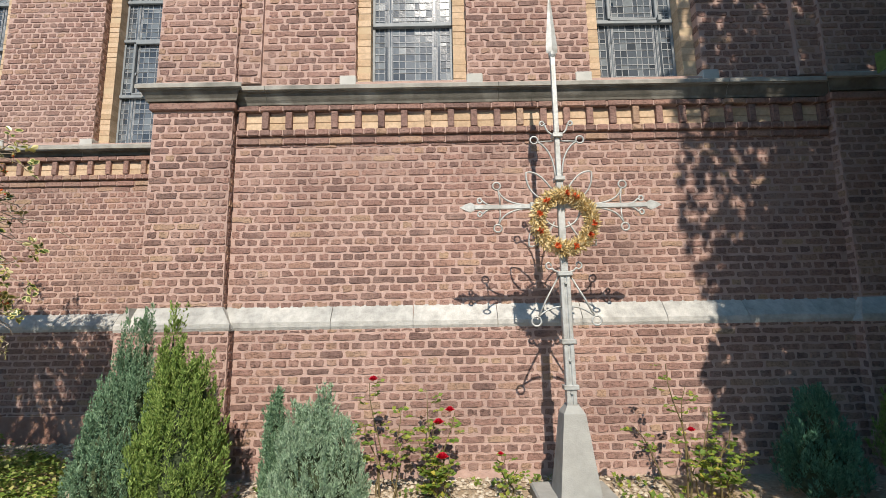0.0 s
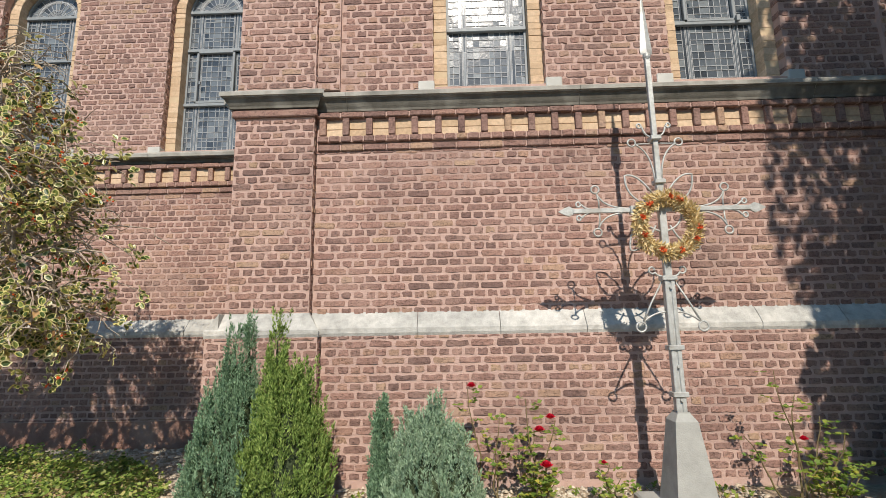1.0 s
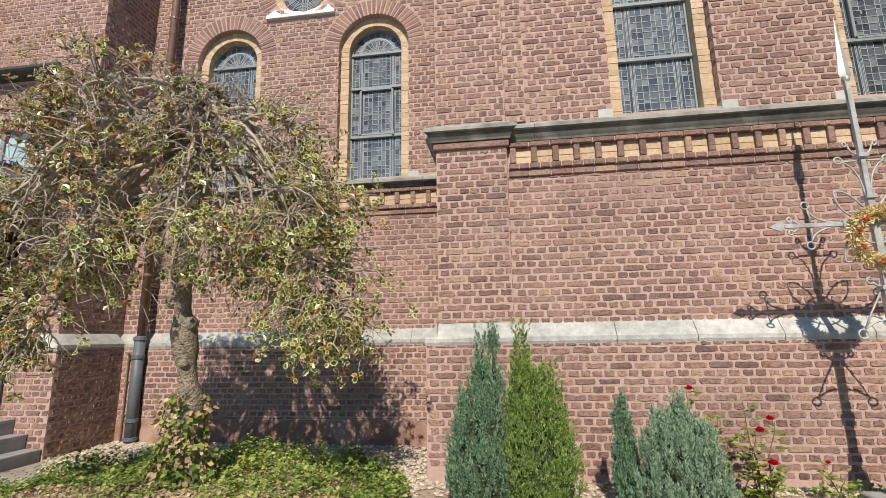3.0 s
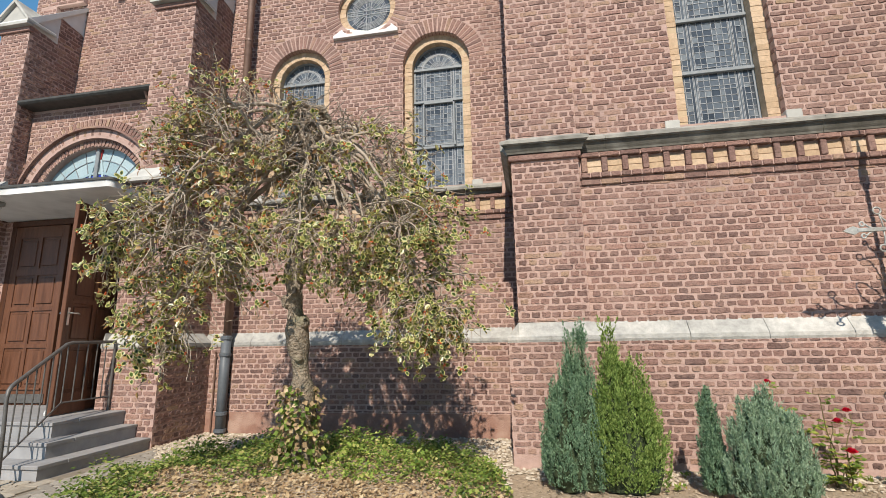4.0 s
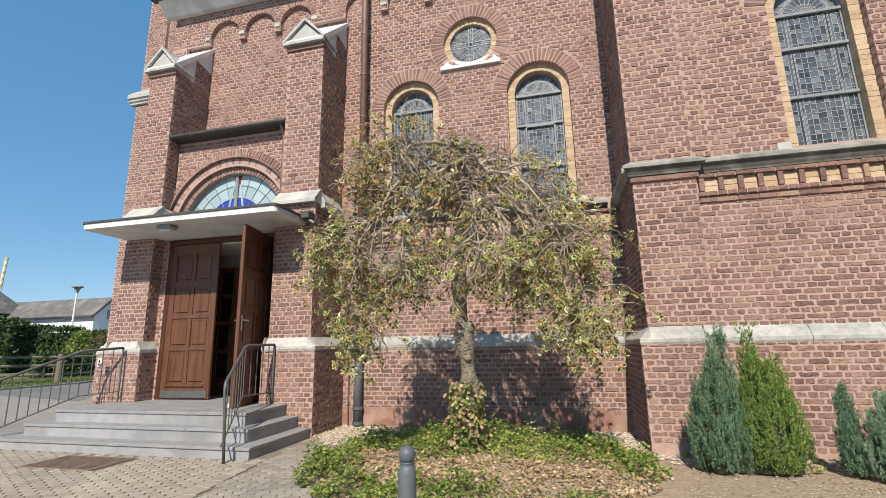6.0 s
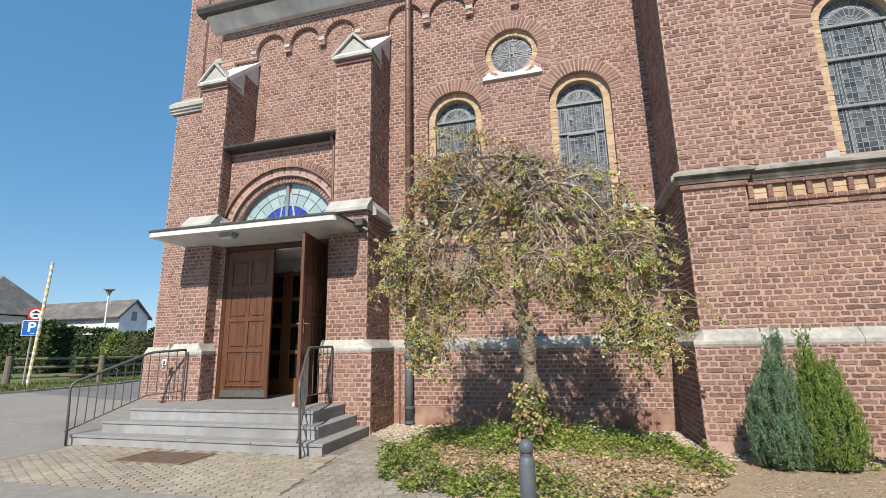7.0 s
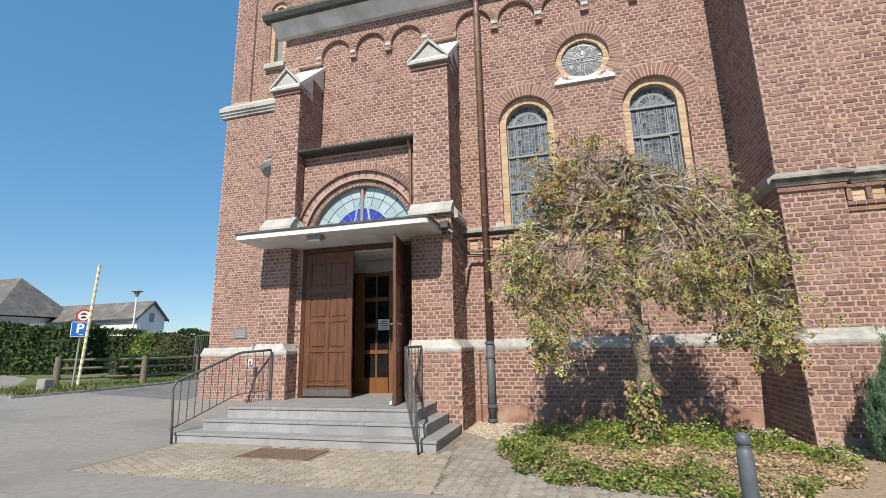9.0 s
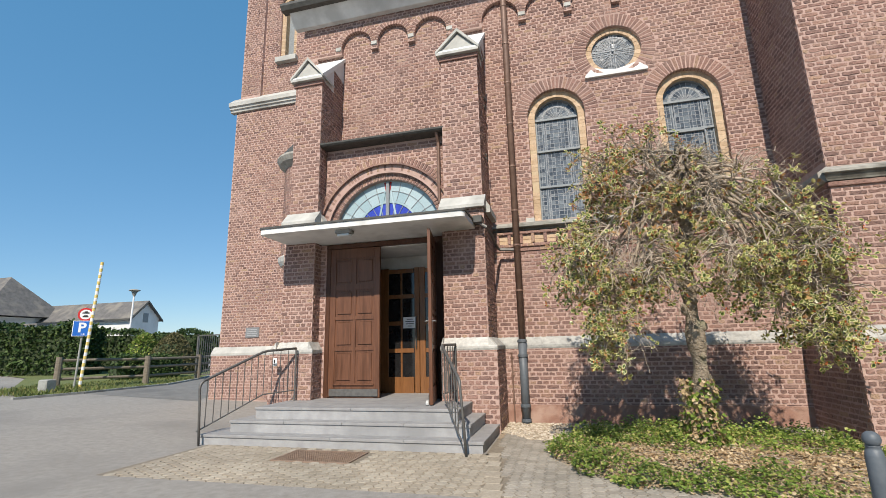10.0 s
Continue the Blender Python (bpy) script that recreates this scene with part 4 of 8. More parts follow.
part("tower_plinth", Acc().prism([(Y_TOW - 0.14, -0.3), (Y_TOW - 0.14, 1.40), (Y_TOW + 0.02, 1.40), (Y_TOW + 0.02, -0.3)], "x", TW_L - 0.24, TW_R), M_MORTAR, tw)
brickwork(tw, (0, Y_TOW - 0.14, 0), (1, 0, 0), DOWN, 0.1, 1.4, free(TW_L - 0.235, -13.6, []), 105)
part("ledge_stone", Acc().prism([(Y_TOW - 0.15, 1.40), (Y_TOW - 0.15, 1.47), (Y_TOW, 1.66), (Y_TOW + 0.02, 1.40)], "x", TW_L - 0.26, TW_R), M_STONE, tw)

# stair turret in the corner
tt = tagged(make("wall_turret", Acc().lathe(-13.60, 7.05, [(0.25, 3.1), (0.62, 3.62), (0.62, 6.3)], 24), M_MORTAR, base=(-13.60, 7.05, 3.1)), "small round brick stair turret on the wall corner", "turret", kind="structure")
tb = Acc()
for k in range(38, 76):
    z = k * COURSE
    if z < 3.68 or z > 6.22:
        continue
    nb = 15 if k % 2 else 30
    for i in range(nb):
        t = 2 * math.pi * (i + (0.5 if k % 4 > 1 else 0)) / nb
        if math.cos(t) > 0.35:
            continue
        d = math.pi / nb * 0.86
        tb.add([(-13.60 + r * math.cos(t + e * d), 7.05 + r * math.sin(t + e * d), z + h) for r in (0.625,) for h in (0, 0.064) for e in (-1, -0.33, 0.33, 1)],
               [(0, 1, 5, 4), (1, 2, 6, 5), (2, 3, 7, 6)])
part("turret_bricks", tb, M_BRICK, tt)
part("sill_ring", Acc().lathe(-13.60, 7.05, [(0.62, 3.58), (0.68, 3.68), (0.70, 3.78), (0.62, 3.84)], 24), M_STONE, tt)
part("eaves_ring", Acc().lathe(-13.60, 7.05, [(0.62, 6.15), (0.78, 6.28), (0.84, 6.40), (0.82, 6.46), (0.62, 6.46)], 24), M_CORNICE, tt)
part("cone_roof", Acc().lathe(-13.60, 7.05, [(0.80, 6.46), (0.02, 7.5)], 24), M_GUTTER, tt)

# unseen backs and interior closing, added so that no light leaks through
shell = tagged(make("wall_interior", Acc().box(-13.2, 5.2, 11.2, 11.5, -0.3, 11).box(5.1, 5.4, Y_CH, 11.5, -0.3, 11).box(-13.2, 5.2, 9.6, 11.2, 10.3, 10.6).box(NV_R, 5.4, 4.9, 11.3, 10.5, 10.7).box(-12.4, -12.2, 9.7, 11.3, -0.3, 11), M_WHITE, base=(-4, 11.2, 0)), "unseen shell that keeps light out of the church", "wall", kind="structure")

# ---- windows ----
def glazing(cells, y, rng, tilt=0.012):
    """Glass quarries, each a slightly tilted quad; cells hold four (x, z) corners."""
    a = Acc()
    for c in cells:
        cx, cz = sum(p[0] for p in c) / 4, sum(p[1] for p in c) / 4
        tx, tz = rng.normal(0, tilt, 2)
        a.add([(p[0], y + (p[0] - cx) * tx + (p[1] - cz) * tz, p[1]) for p in c], [(0, 1, 2, 3)])
    return a


def strip(a, P, half, y0, y1):
    """A flat bar along a line of (x, z) points."""
    for (x0, z0), (x1, z1) in zip(P, P[1:]):
        d = math.hypot(x1 - x0, z1 - z0)
        if d < 1e-6:
            continue
        nx, nz = -(z1 - z0) / d * half, (x1 - x0) / d * half
        a.prism([(x0 + nx, z0 + nz), (x1 + nx, z1 + nz), (x1 - nx, z1 - nz), (x0 - nx, z0 - nz)], "y", y0, y1)


def arc(cx, cz, r, a0, a1, n=16):
    return [(cx + r * math.cos(a0 + (a1 - a0) * i / n), cz + r * math.sin(a0 + (a1 - a0) * i / n)) for i in range(n + 1)]


def leaded_window(name, wall_ob, o, y_face, bars, casement, seed, label):
    cx, w, sill, spring = o["c"], o["w"], o["sill"], o["spring"]
    rng = np.random.default_rng(seed)
    yj, yg = y_face + 0.11, y_face + 0.27
    g = w - 0.155
    bot = sill + 0.06
    win = thing(name, (cx, y_face, sill), label, "window", kind="structure")
    # yellow brick jambs and arch
    s = Acc()
    z, k = sill, 0
    while z < spring - 0.02:
        h = min(COURSE - 0.005, spring - z)
        for e in (-1, 1):
            j = rng.normal(0, 0.0025)
            x0, x1 = sorted((cx + e * (g + 0.002), cx + e * (w + 0.03)))
            s.box(x0, x1, yj + j, yg + 0.1, z, z + h, b=0.003)
        z += COURSE
        k += 1
    pieces("brick", s, *BLOCK, M_YBRICK1, win)
    pieces("brick", voussoirs(Acc(), cx, spring, g + 0.002, w + 0.03, yj, yg + 0.1, 0, math.pi, 0.085, 0.005), *WEDGE, M_YBRICK1, win)
    part("jamb_joint", wall_mesh(Acc(), cx - w - 0.03, cx + w + 0.03, sill, spring + w + 0.03, yj + 0.0035, yg + 0.08,
         [arch(cx, g + 0.004, sill, spring)]), M_YJOINT, win)
    # brick ring over the opening and brick returns
    v = Acc()
    voussoirs(v, cx, spring, w, w + 0.285, y_face - 0.006, y_face + 0.12, 0.0, math.pi)
    pieces("brick", v, *WEDGE, M_BRICK1, win)
    for e, nd in ((-1, RIGHT), (1, LEFT)):
        brickwork(wall_ob, (cx + e * w, 0, 0), (0, 1, 0), nd, sill + 0.02, spring, free(y_face + 0.004, yj - 0.004, []), seed + 3, 0)
    # leading
    cols = [0.0, 0.075, 0.15, 0.19, 0.205, 0.235, 0.25, 0.33, 0.41, 0.53, 0.59, 0.67, 0.75, 0.765, 0.795, 0.81, 0.85, 0.925, 1.0]
    xs = [cx - g + 2 * g * c for c in cols]
    zs, z, k = [bot], bot, 0
    while z < spring - 0.04:
        z += (0.093, 0.093, 0.055, 0.093)[k % 4]
        zs.append(min(z, spring))
        k += 1
    cells = []
    for i, (x0, x1) in enumerate(zip(xs, xs[1:])):
        wide = x1 - x0 > 0.045
        step = zs if wide else zs[::6] + ([zs[-1]] if (len(zs) - 1) % 6 else [])
        for z0, z1 in zip(step, step[1:]):
            cells.append([(x0, z0), (x1, z0), (x1, z1), (x0, z1)])
    rr = [0.0, 0.12, 0.30, 0.36, 0.62, 0.68, 0.74, 1.0]
    for r0, r1 in zip(rr, rr[1:]):
        n = 11
        for i in range(n):
            t0, t1 = math.pi * i / n, math.pi * (i + 1) / n
            cells.append([(cx + g * r * math.cos(t), spring + g * r * math.sin(t)) for r, t in ((r0 + 1e-4, t0), (r1, t0), (r1, t1), (r0 + 1e-4, t1))])
    gl = part("glass", glazing(cells, yg, rng), M_GLASS, win, "dark leaded glass quarries")
    ld = Acc()
    for i, x in enumerate(xs):
        ld.box(x - 0.0032, x + 0.0032, yg - 0.006, yg + 0.004, bot, spring)
    for z in zs:
        for x0, x1 in zip(xs, xs[1:]):
            if x1 - x0 > 0.045:
                ld.box(x0, x1, yg - 0.006, yg + 0.004, z - 0.0032, z + 0.0032)
    for r in rr[1:-1] + [0.18, 0.24, 0.66, 0.70]:
        strip(ld, arc(cx, spring, g * r, 0, math.pi), 0.0038, yg - 0.006, yg + 0.004)
    for i in range(12):
        t = math.pi * i / 11
        strip(ld, [(cx + g * r * math.cos(t), spring + g * r * math.sin(t)) for r in (0.12, 1.0)], 0.0038, yg - 0.006, yg + 0.004)
    part("lead_cames", ld, M_LEAD, gl)
    fr = Acc()
    for e in (-1, 1):
        x0, x1 = sorted((cx + e * g, cx + e * (g - 0.028)))
        fr.box(x0, x1, yg - 0.02, yg + 0.02, bot - 0.02, spring)
    strip(fr, arc(cx, spring, g - 0.014, 0, math.pi, 24), 0.014, yg - 0.035, yg + 0.02)
    fr.box(cx - g, cx + g, yg - 0.035, yg + 0.02, bot - 0.03, bot + 0.01)
    f = part("window_frame", fr, M_FRAME, win)
    for zb in bars + [spring]:
        part("glazing_bar", Acc().box(cx - g + 0.002, cx + g - 0.002, yg - 0.05, yg - 0.004, zb - 0.026, zb + 0.026, b=0.006), M_FRAME, f)
    if casement:
        z0, z1 = casement
        c = Acc()
        a0, a1 = cx - 0.30, cx + 0.30
        for x in (a0, a1 - 0.035):
            c.box(x, x + 0.035, yg - 0.055, yg - 0.01, z0, z1, b=0.006)
        for z in (z0, z1 - 0.035):
            c.box(a0, a1, yg - 0.055, yg - 0.01, z, z + 0.035, b=0.006)
        cs = part("casement", c, M_FRAME, win, "grey hopper casement")
        part("latch", Acc().box(a0 + 0.08, a0 + 0.1, yg - 0.095, yg - 0.07, z0 + 0.3, z0 + 0.34), M_FRAME, cs)
        part("hinge", Acc().box(a1 - 0.02, a1 + 0.02, yg - 0.09, yg - 0.06, z0 - 0.02, z0 + 0.05), M_FRAME, cs)
    # sill and end blocks
    si = Acc().prism([(yj - 0.02, sill + 0.015), (yj - 0.02, sill - 0.06), (yg + 0.1, sill - 0.06), (yg + 0.1, bot + 0.0), (yg - 0.02, bot)], "x", cx - w, cx + w)
    part("window_sill", si, M_STONE, win)
    for e in (-1, 1):
        x0, x1 = sorted((cx + e * (w - 0.01), cx + e * (w + 0.17)))
        part("sill_block", Acc().box(x0, x1, y_face - 0.02, yj + 0.02, sill - 0.07, sill + 0.07, b=0.008), M_STONE, win)
    return win


L_WIN = "round-arched leaded window in a yellow brick surround"
leaded_window("window_1", ch, CH_OPS[0], Y_CH, [4.98, 5.78], None, 201, L_WIN)
leaded_window("window_2", ch, CH_OPS[1], Y_CH, [4.97, 5.86], (4.98, 5.84), 202, L_WIN + " with a hopper casement")
leaded_window("window_3", nv, NV_OPS[0], Y_NAVE, [4.90, 5.74], None, 203, L_WIN)
leaded_window("window_4", nv, NV_OPS[1], Y_NAVE, [4.93, 5.84], (4.95, 5.82), 204, L_WIN + " with a hopper casement")

# tower slit window
tsw = thing("window_5", (-16.04, Y_TOW, 11.6), "narrow arched tower opening with yellow brick jambs", "window", kind="structure")
ts = Acc()
for e in (-1, 1):
    x0, x1 = sorted((-16.04 + e * 0.17, -16.04 + e * 0.34))
    z = 11.6
    while z < 13.9:
        ts.box(x0, x1, Y_TOW + 0.2, Y_TOW + 0.45, z, z + 0.077, b=0.004)
        z += COURSE
voussoirs(ts, -16.04, 13.9, 0.17, 0.34, Y_TOW + 0.2, Y_TOW + 0.45, 0, math.pi, 0.085, 0.005)
part("jamb_bricks", ts, M_YBRICK, tsw)
part("louvre_panel", Acc().box(-16.22, -15.86, Y_TOW + 0.40, Y_TOW + 0.44, 11.6, 14.2), M_FRAME, tsw)
part("window_sill", Acc().box(-16.44, -15.62, Y_TOW - 0.06, Y_TOW + 0.4, 11.42, 11.62, b=0.01), M_STONE, tsw)

# round window
RX, RZ = -5.77, 7.85
rw = thing("window_6", (RX, Y_NAVE, RZ - 0.6), "round leaded window with white stone sill", "window", kind="structure")
rv = Acc()
voussoirs(rv, RX, RZ, 0.58, 0.86, Y_NAVE - 0.006, Y_NAVE + 0.10, -0.62, math.pi + 0.62, 0.082)
pieces("brick", rv, *WEDGE, M_BRICK1, rw)
ry = Acc()
voussoirs(ry, RX, RZ, 0.455, 0.585, Y_NAVE + 0.085, Y_NAVE + 0.30, -math.pi, math.pi, 0.1, 0.005)
pieces("brick", ry, *WEDGE, M_YBRICK1, rw)
rng = np.random.default_rng(7)
cells = []
rr = [0.02, 0.12, 0.24, 0.30, 0.36, 0.45]
for r0, r1 in zip(rr, rr[1:]):
    for i in range(20):
        t0, t1 = 2 * math.pi * i / 20, 2 * math.pi * (i + 1) / 20
        cells.append([(RX + r * math.cos(t), RZ + r * math.sin(t)) for r, t in ((r0, t0), (r1, t0), (r1, t1), (r0, t1))])
rg = part("glass", glazing(cells, Y_NAVE + 0.15, rng), M_GLASS, rw)
ld = Acc()
for r in rr[1:] + [0.27, 0.33]:
    strip(ld, arc(RX, RZ, r, 0, 2 * math.pi, 28), 0.004, Y_NAVE + 0.140, Y_NAVE + 0.153)
for i in range(20):
    t = 2 * math.pi * i / 20
    strip(ld, [(RX + r * math.cos(t), RZ + r * math.sin(t)) for r in (0.12, 0.45)], 0.004, Y_NAVE + 0.140, Y_NAVE + 0.153)
for d in (-0.045, 0.045):
    ld.box(RX + d - 0.006, RX + d + 0.006, Y_NAVE + 0.136, Y_NAVE + 0.153, RZ - 0.44, RZ + 0.44)
    ld.box(RX - 0.44, RX + 0.44, Y_NAVE + 0.136, Y_NAVE + 0.153, RZ + d - 0.006, RZ + d + 0.006)
part("lead_cames", ld, M_LEAD, rg)
SZ0 = RZ - 0.64
part("window_sill", Acc().add([(RX - 0.64, Y_NAVE - 0.07, SZ0), (RX + 0.64, Y_NAVE - 0.07, SZ0), (RX + 0.64, Y_NAVE - 0.07, SZ0 + 0.05), (RX - 0.64, Y_NAVE - 0.07, SZ0 + 0.05),
     (RX - 0.46, Y_NAVE + 0.02, SZ0 + 0.27), (RX - 0.22, Y_NAVE + 0.06, SZ0 + 0.22), (RX, Y_NAVE + 0.10, SZ0 + 0.20), (RX + 0.22, Y_NAVE + 0.06, SZ0 + 0.22), (RX + 0.46, Y_NAVE + 0.02, SZ0 + 0.27),
     (RX - 0.64, Y_NAVE + 0.2, SZ0), (RX + 0.64, Y_NAVE + 0.2, SZ0), (RX - 0.46, Y_NAVE + 0.2, SZ0 + 0.27), (RX + 0.46, Y_NAVE + 0.2, SZ0 + 0.27), (RX, Y_NAVE + 0.2, SZ0 + 0.2)],
     [(0, 1, 2, 3), (3, 2, 6), (3, 6, 5), (3, 5, 4), (2, 7, 6), (2, 8, 7), (0, 3, 4, 11, 9), (1, 10, 12, 8, 2), (9, 11, 13, 12, 10), (4, 5, 6, 13, 11), (6, 7, 8, 12, 13), (0, 9, 10, 1)]), M_WHITE, rw)

# fanlight over the door
FX, FZ, FY = -10.85, 3.94, 5.80
fan = thing("window_7", (FX, FY, FZ), "stained fanlight of pale and deep blue glass", "window", kind="structure")


def polar(r0, r1, n, a0=0.0, a1=math.pi):
    return [[(FX + r * math.cos(t), FZ + r * math.sin(t)) for r, t in ((r0, a0 + (a1 - a0) * i / n), (r1, a0 + (a1 - a0) * i / n), (r1, a0 + (a1 - a0) * (i + 1) / n), (r0, a0 + (a1 - a0) * (i + 1) / n))] for i in range(n)]


part("pale_glass", glazing(polar(0.99, 1.24, 12) + polar(0.76, 0.99, 12), FY, rng, 0.006), M_FAN, fan)
part("blue_glass", glazing(polar(0.34, 0.72, 8), FY, rng, 0.006), M_BLUE, fan)
part("light_blue_glass", glazing(polar(0.02, 0.34, 8), FY, rng, 0.006), surf("sky_glass", (0.22, 0.40, 0.58), (0.32, 0.50, 0.66), 6, 0.2, 0.05), fan)
fl = Acc()
for r in (0.99, 0.76, 0.34):
    strip(fl, arc(FX, FZ, r, 0, math.pi, 24), 0.007, FY - 0.012, FY + 0.004)
for i in range(13):
    t = math.pi * i / 12
    strip(fl, [(FX + r * math.cos(t), FZ + r * math.sin(t)) for r in (0.4, 1.24)], 0.006, FY - 0.012, FY + 0.004)
part("lead_cames", fl, M_FRAME, fan)
fw = Acc()
strip(fw, arc(FX, FZ, 0.74, 0, math.pi, 24), 0.024, FY - 0.016, FY + 0.004)
for d in (-1, 1):
    strip(fw, [(FX + d * 0.26, FZ + 0.05), (FX + d * 0.07, FZ + 1.0)], 0.02, FY - 0.018, FY + 0.004)
part("white_band", fw, M_FAN, fan)
fm = Acc().box(FX - 0.04, FX + 0.04, FY - 0.05, FY + 0.02, FZ - 0.1, FZ + 1.225, b=0.01)
part("mullion", fm, M_FRAME, fan)
for d in (-1, 1):
    part("red_glass", Acc().prism([(FX + d * 0.045, FZ + 0.95), (FX + d * 0.09, FZ + 1.20), (FX + d * 0.045, FZ + 1.21)], "y", FY - 0.015, FY), M_RED, fan)

# ---- door, porch ----
P_Z = 0.54
DH, DW = 3.06, 1.13


def door_leaf(name, m, label, inside_panels):
    d = thing(name, (0, 0, 0), label, "door", kind="structure")
    d.matrix_basis = m
    rows = [(0.28, 0.92), (0.99, 1.55), (1.62, 2.17), (2.29, 2.85)]
    cols = [(0.13, 0.535), (0.595, 1.0)]
    fr = Acc()
    fr.box(0, cols[0][0], 0, 0.06, 0, DH, b=0.006).box(cols[1][1], DW, 0, 0.06, 0, DH, b=0.006)
    fr.box(cols[0][1], cols[1][0], 0.002, 0.058, rows[0][0] - 0.03, rows[3][1] + 0.02)
    edges = [0.0] + [z for r in rows for z in r] + [DH]
    for z0, z1 in zip(edges[::2], edges[1::2]):
        fr.box(cols[0][0], cols[1][1], 0.001, 0.059, z0, z1)
    part("leaf_frame", fr, M_DOOR, d)
    for z0, z1 in rows:
        for x0, x1 in cols:
            a = Acc().box(x0 - 0.002, x1 + 0.002, 0.02, 0.04, z0 - 0.002, z1 + 0.002)
            for s in (-1, 1):
                y0, y1 = (0.006, 0.021) if s < 0 else (0.039, 0.054)
                a.box(x0 + 0.045, x1 - 0.045, y0, y1, z0 + 0.05, z1 - 0.05, b=0.007)
            part("panel", a, M_DOOR, d)
    part("kick_rail", Acc().box(0.03, DW - 0.03, -0.018, 0.0, 0.02, 0.17, b=0.008), M_ZINC, d, "grey metal kick plate")
    part("weather_bar", Acc().box(0.12, DW - 0.12, -0.03, 0.0, 0.235, 0.265, b=0.006), M_DOOR, d)
    return d


def lever(parent, x, z, side):
    """Lever handle on a long plate; side -1 front, 1 back."""
    y = 0.0 if side < 0 else 0.06
    h = part("handle", Acc().tube([(x, y, z), (x, y + side * 0.06, z), (x - 0.03, y + side * 0.065, z), (x - 0.10, y + side * 0.06, z + 0.004), (x - 0.14, y + side * 0.055, z - 0.01)], 0.011, 8), M_CHROME, parent, "nickel lever handle", True)
    y0, y1 = sorted((y + side * 0.001, y + side * 0.008))
    part("handle_plate", Acc().box(x - 0.022, x + 0.022, y0, y1, z - 0.17, z + 0.08, b=0.003), M_CHROME, h)


dl = door_leaf("door_1", pose(-12.03, 5.47, P_Z + 0.01), "closed varnished oak door leaf with eight panels", False)
drm = pose(-9.75, 5.47, P_Z + 0.01, 0, 0, 0) @ Matrix.Rotation(radians(-79), 4, "Z")
# the open leaf swings out: its local x runs from the hinge towards the steps
dr = door_leaf("door_2", drm, "open varnished oak door leaf with nickel handles", True)
lever(dr, DW - 0.07, 1.40, -1)
lever(dr, DW - 0.07, 1.40, 1)
part("door_stop", Acc().lathe(DW - 0.06, -0.04, [(0.03, 0.0), (0.035, 0.03), (0.02, 0.07)], 12), M_WHITE, dr)
dfr = Acc().box(-12.13, -12.03, 5.46, 5.56, P_Z, 3.72, b=0.008).box(-9.79, -9.50, 5.47, 5.56, P_Z, 3.72, b=0.008).box(-12.13, -9.5, 5.45, 5.56, 3.62, 3.72, b=0.008)
df = tagged(make("trim_door_frame", dfr, M_DOORD, base=(-10.8, 5.5, P_Z)), "dark oak door frame of the porch", "door frame", kind="structure")
jb = wall("wall_porch_jamb", Acc().box(-12.32, -12.13, 5.46, 7.0, -0.2, 3.72).box(-9.50, -9.40, 5.46, 7.0, -0.2, 3.72), "brick jambs of the church door")
brickwork(jb, (0, 5.46, 0), (1, 0, 0), DOWN, P_Z, 3.72, free(-12.27, -12.14, []), 111)
vest = tagged(make("wall_vestibule", Acc().box(-12.13, -9.5, 5.56, 6.9, 3.60, 3.66).box(-12.13, -9.5, 6.72, 6.9, 3.25, 3.60), M_WHITE, base=(-10.8, 6.2, 3.3)), "white ceiling of the vestibule", "ceiling", kind="structure")
inn = thing("door_3", (-10.8, 6.5, P_Z), "glazed amber wood inner doors with dark panes", "door", kind="structure")
for x0 in (-12.1, -11.24, -10.37):
    a = Acc().box(x0, x0 + 0.13, 6.5, 6.56, P_Z, 3.30, b=0.006).box(x0 + 0.75, x0 + 0.86, 6.5, 6.56, P_Z, 3.30, b=0.006).box(x0 + 0.42, x0 + 0.46, 6.505, 6.555, P_Z + 0.3, 3.25)
    for z in (P_Z, P_Z + 0.86, P_Z + 1.46, P_Z + 2.06, P_Z + 2.64):
        a.box(x0 + 0.13, x0 + 0.73, 6.502, 6.558, z, z + (0.34 if z == P_Z else 0.09))
    lf = part("inner_leaf", a, M_INWOOD, inn)
    part("pane", Acc().box(x0 + 0.1, x0 + 0.76, 6.525, 6.535, P_Z + 0.3, 3.28), M_DARKGLASS, lf)
    part("pull_bar", Acc().tube([(x0 + 0.8, 6.47, P_Z + 0.95), (x0 + 0.8, 6.44, P_Z + 1.0), (x0 + 0.8, 6.44, P_Z + 1.6), (x0 + 0.8, 6.47, P_Z + 1.65)], 0.012, 6), M_ZINC, lf)
nt = tagged(make("notice_sheet", Acc().box(-10.75, -10.46, 6.49, 6.498, 1.93, 2.18), M_PAPER, base=(-10.6, 6.49, 1.93)), "white paper notice taped to the inner door", "notice")
for i, wd in enumerate((0.14, 0.2, 0.18, 0.1)):
    part("text_bar", Acc().box(-10.60 - wd / 2, -10.60 + wd / 2, 6.486, 6.489, 2.12 - i * 0.05, 2.135 - i * 0.05), M_BLACK, nt)

# canopy
def rounded(x0, x1, y0, y1, r, n=6):
    P = []
    for cx, cy, a in ((x0 + r, y0 + r, math.pi), (x1 - r, y0 + r, 1.5 * math.pi)):
        P += [(cx + r * math.cos(a + math.pi / 2 * i / n), cy + r * math.sin(a + math.pi / 2 * i / n)) for i in range(n + 1)]
    return P + [(x1, y1), (x0, y1)]


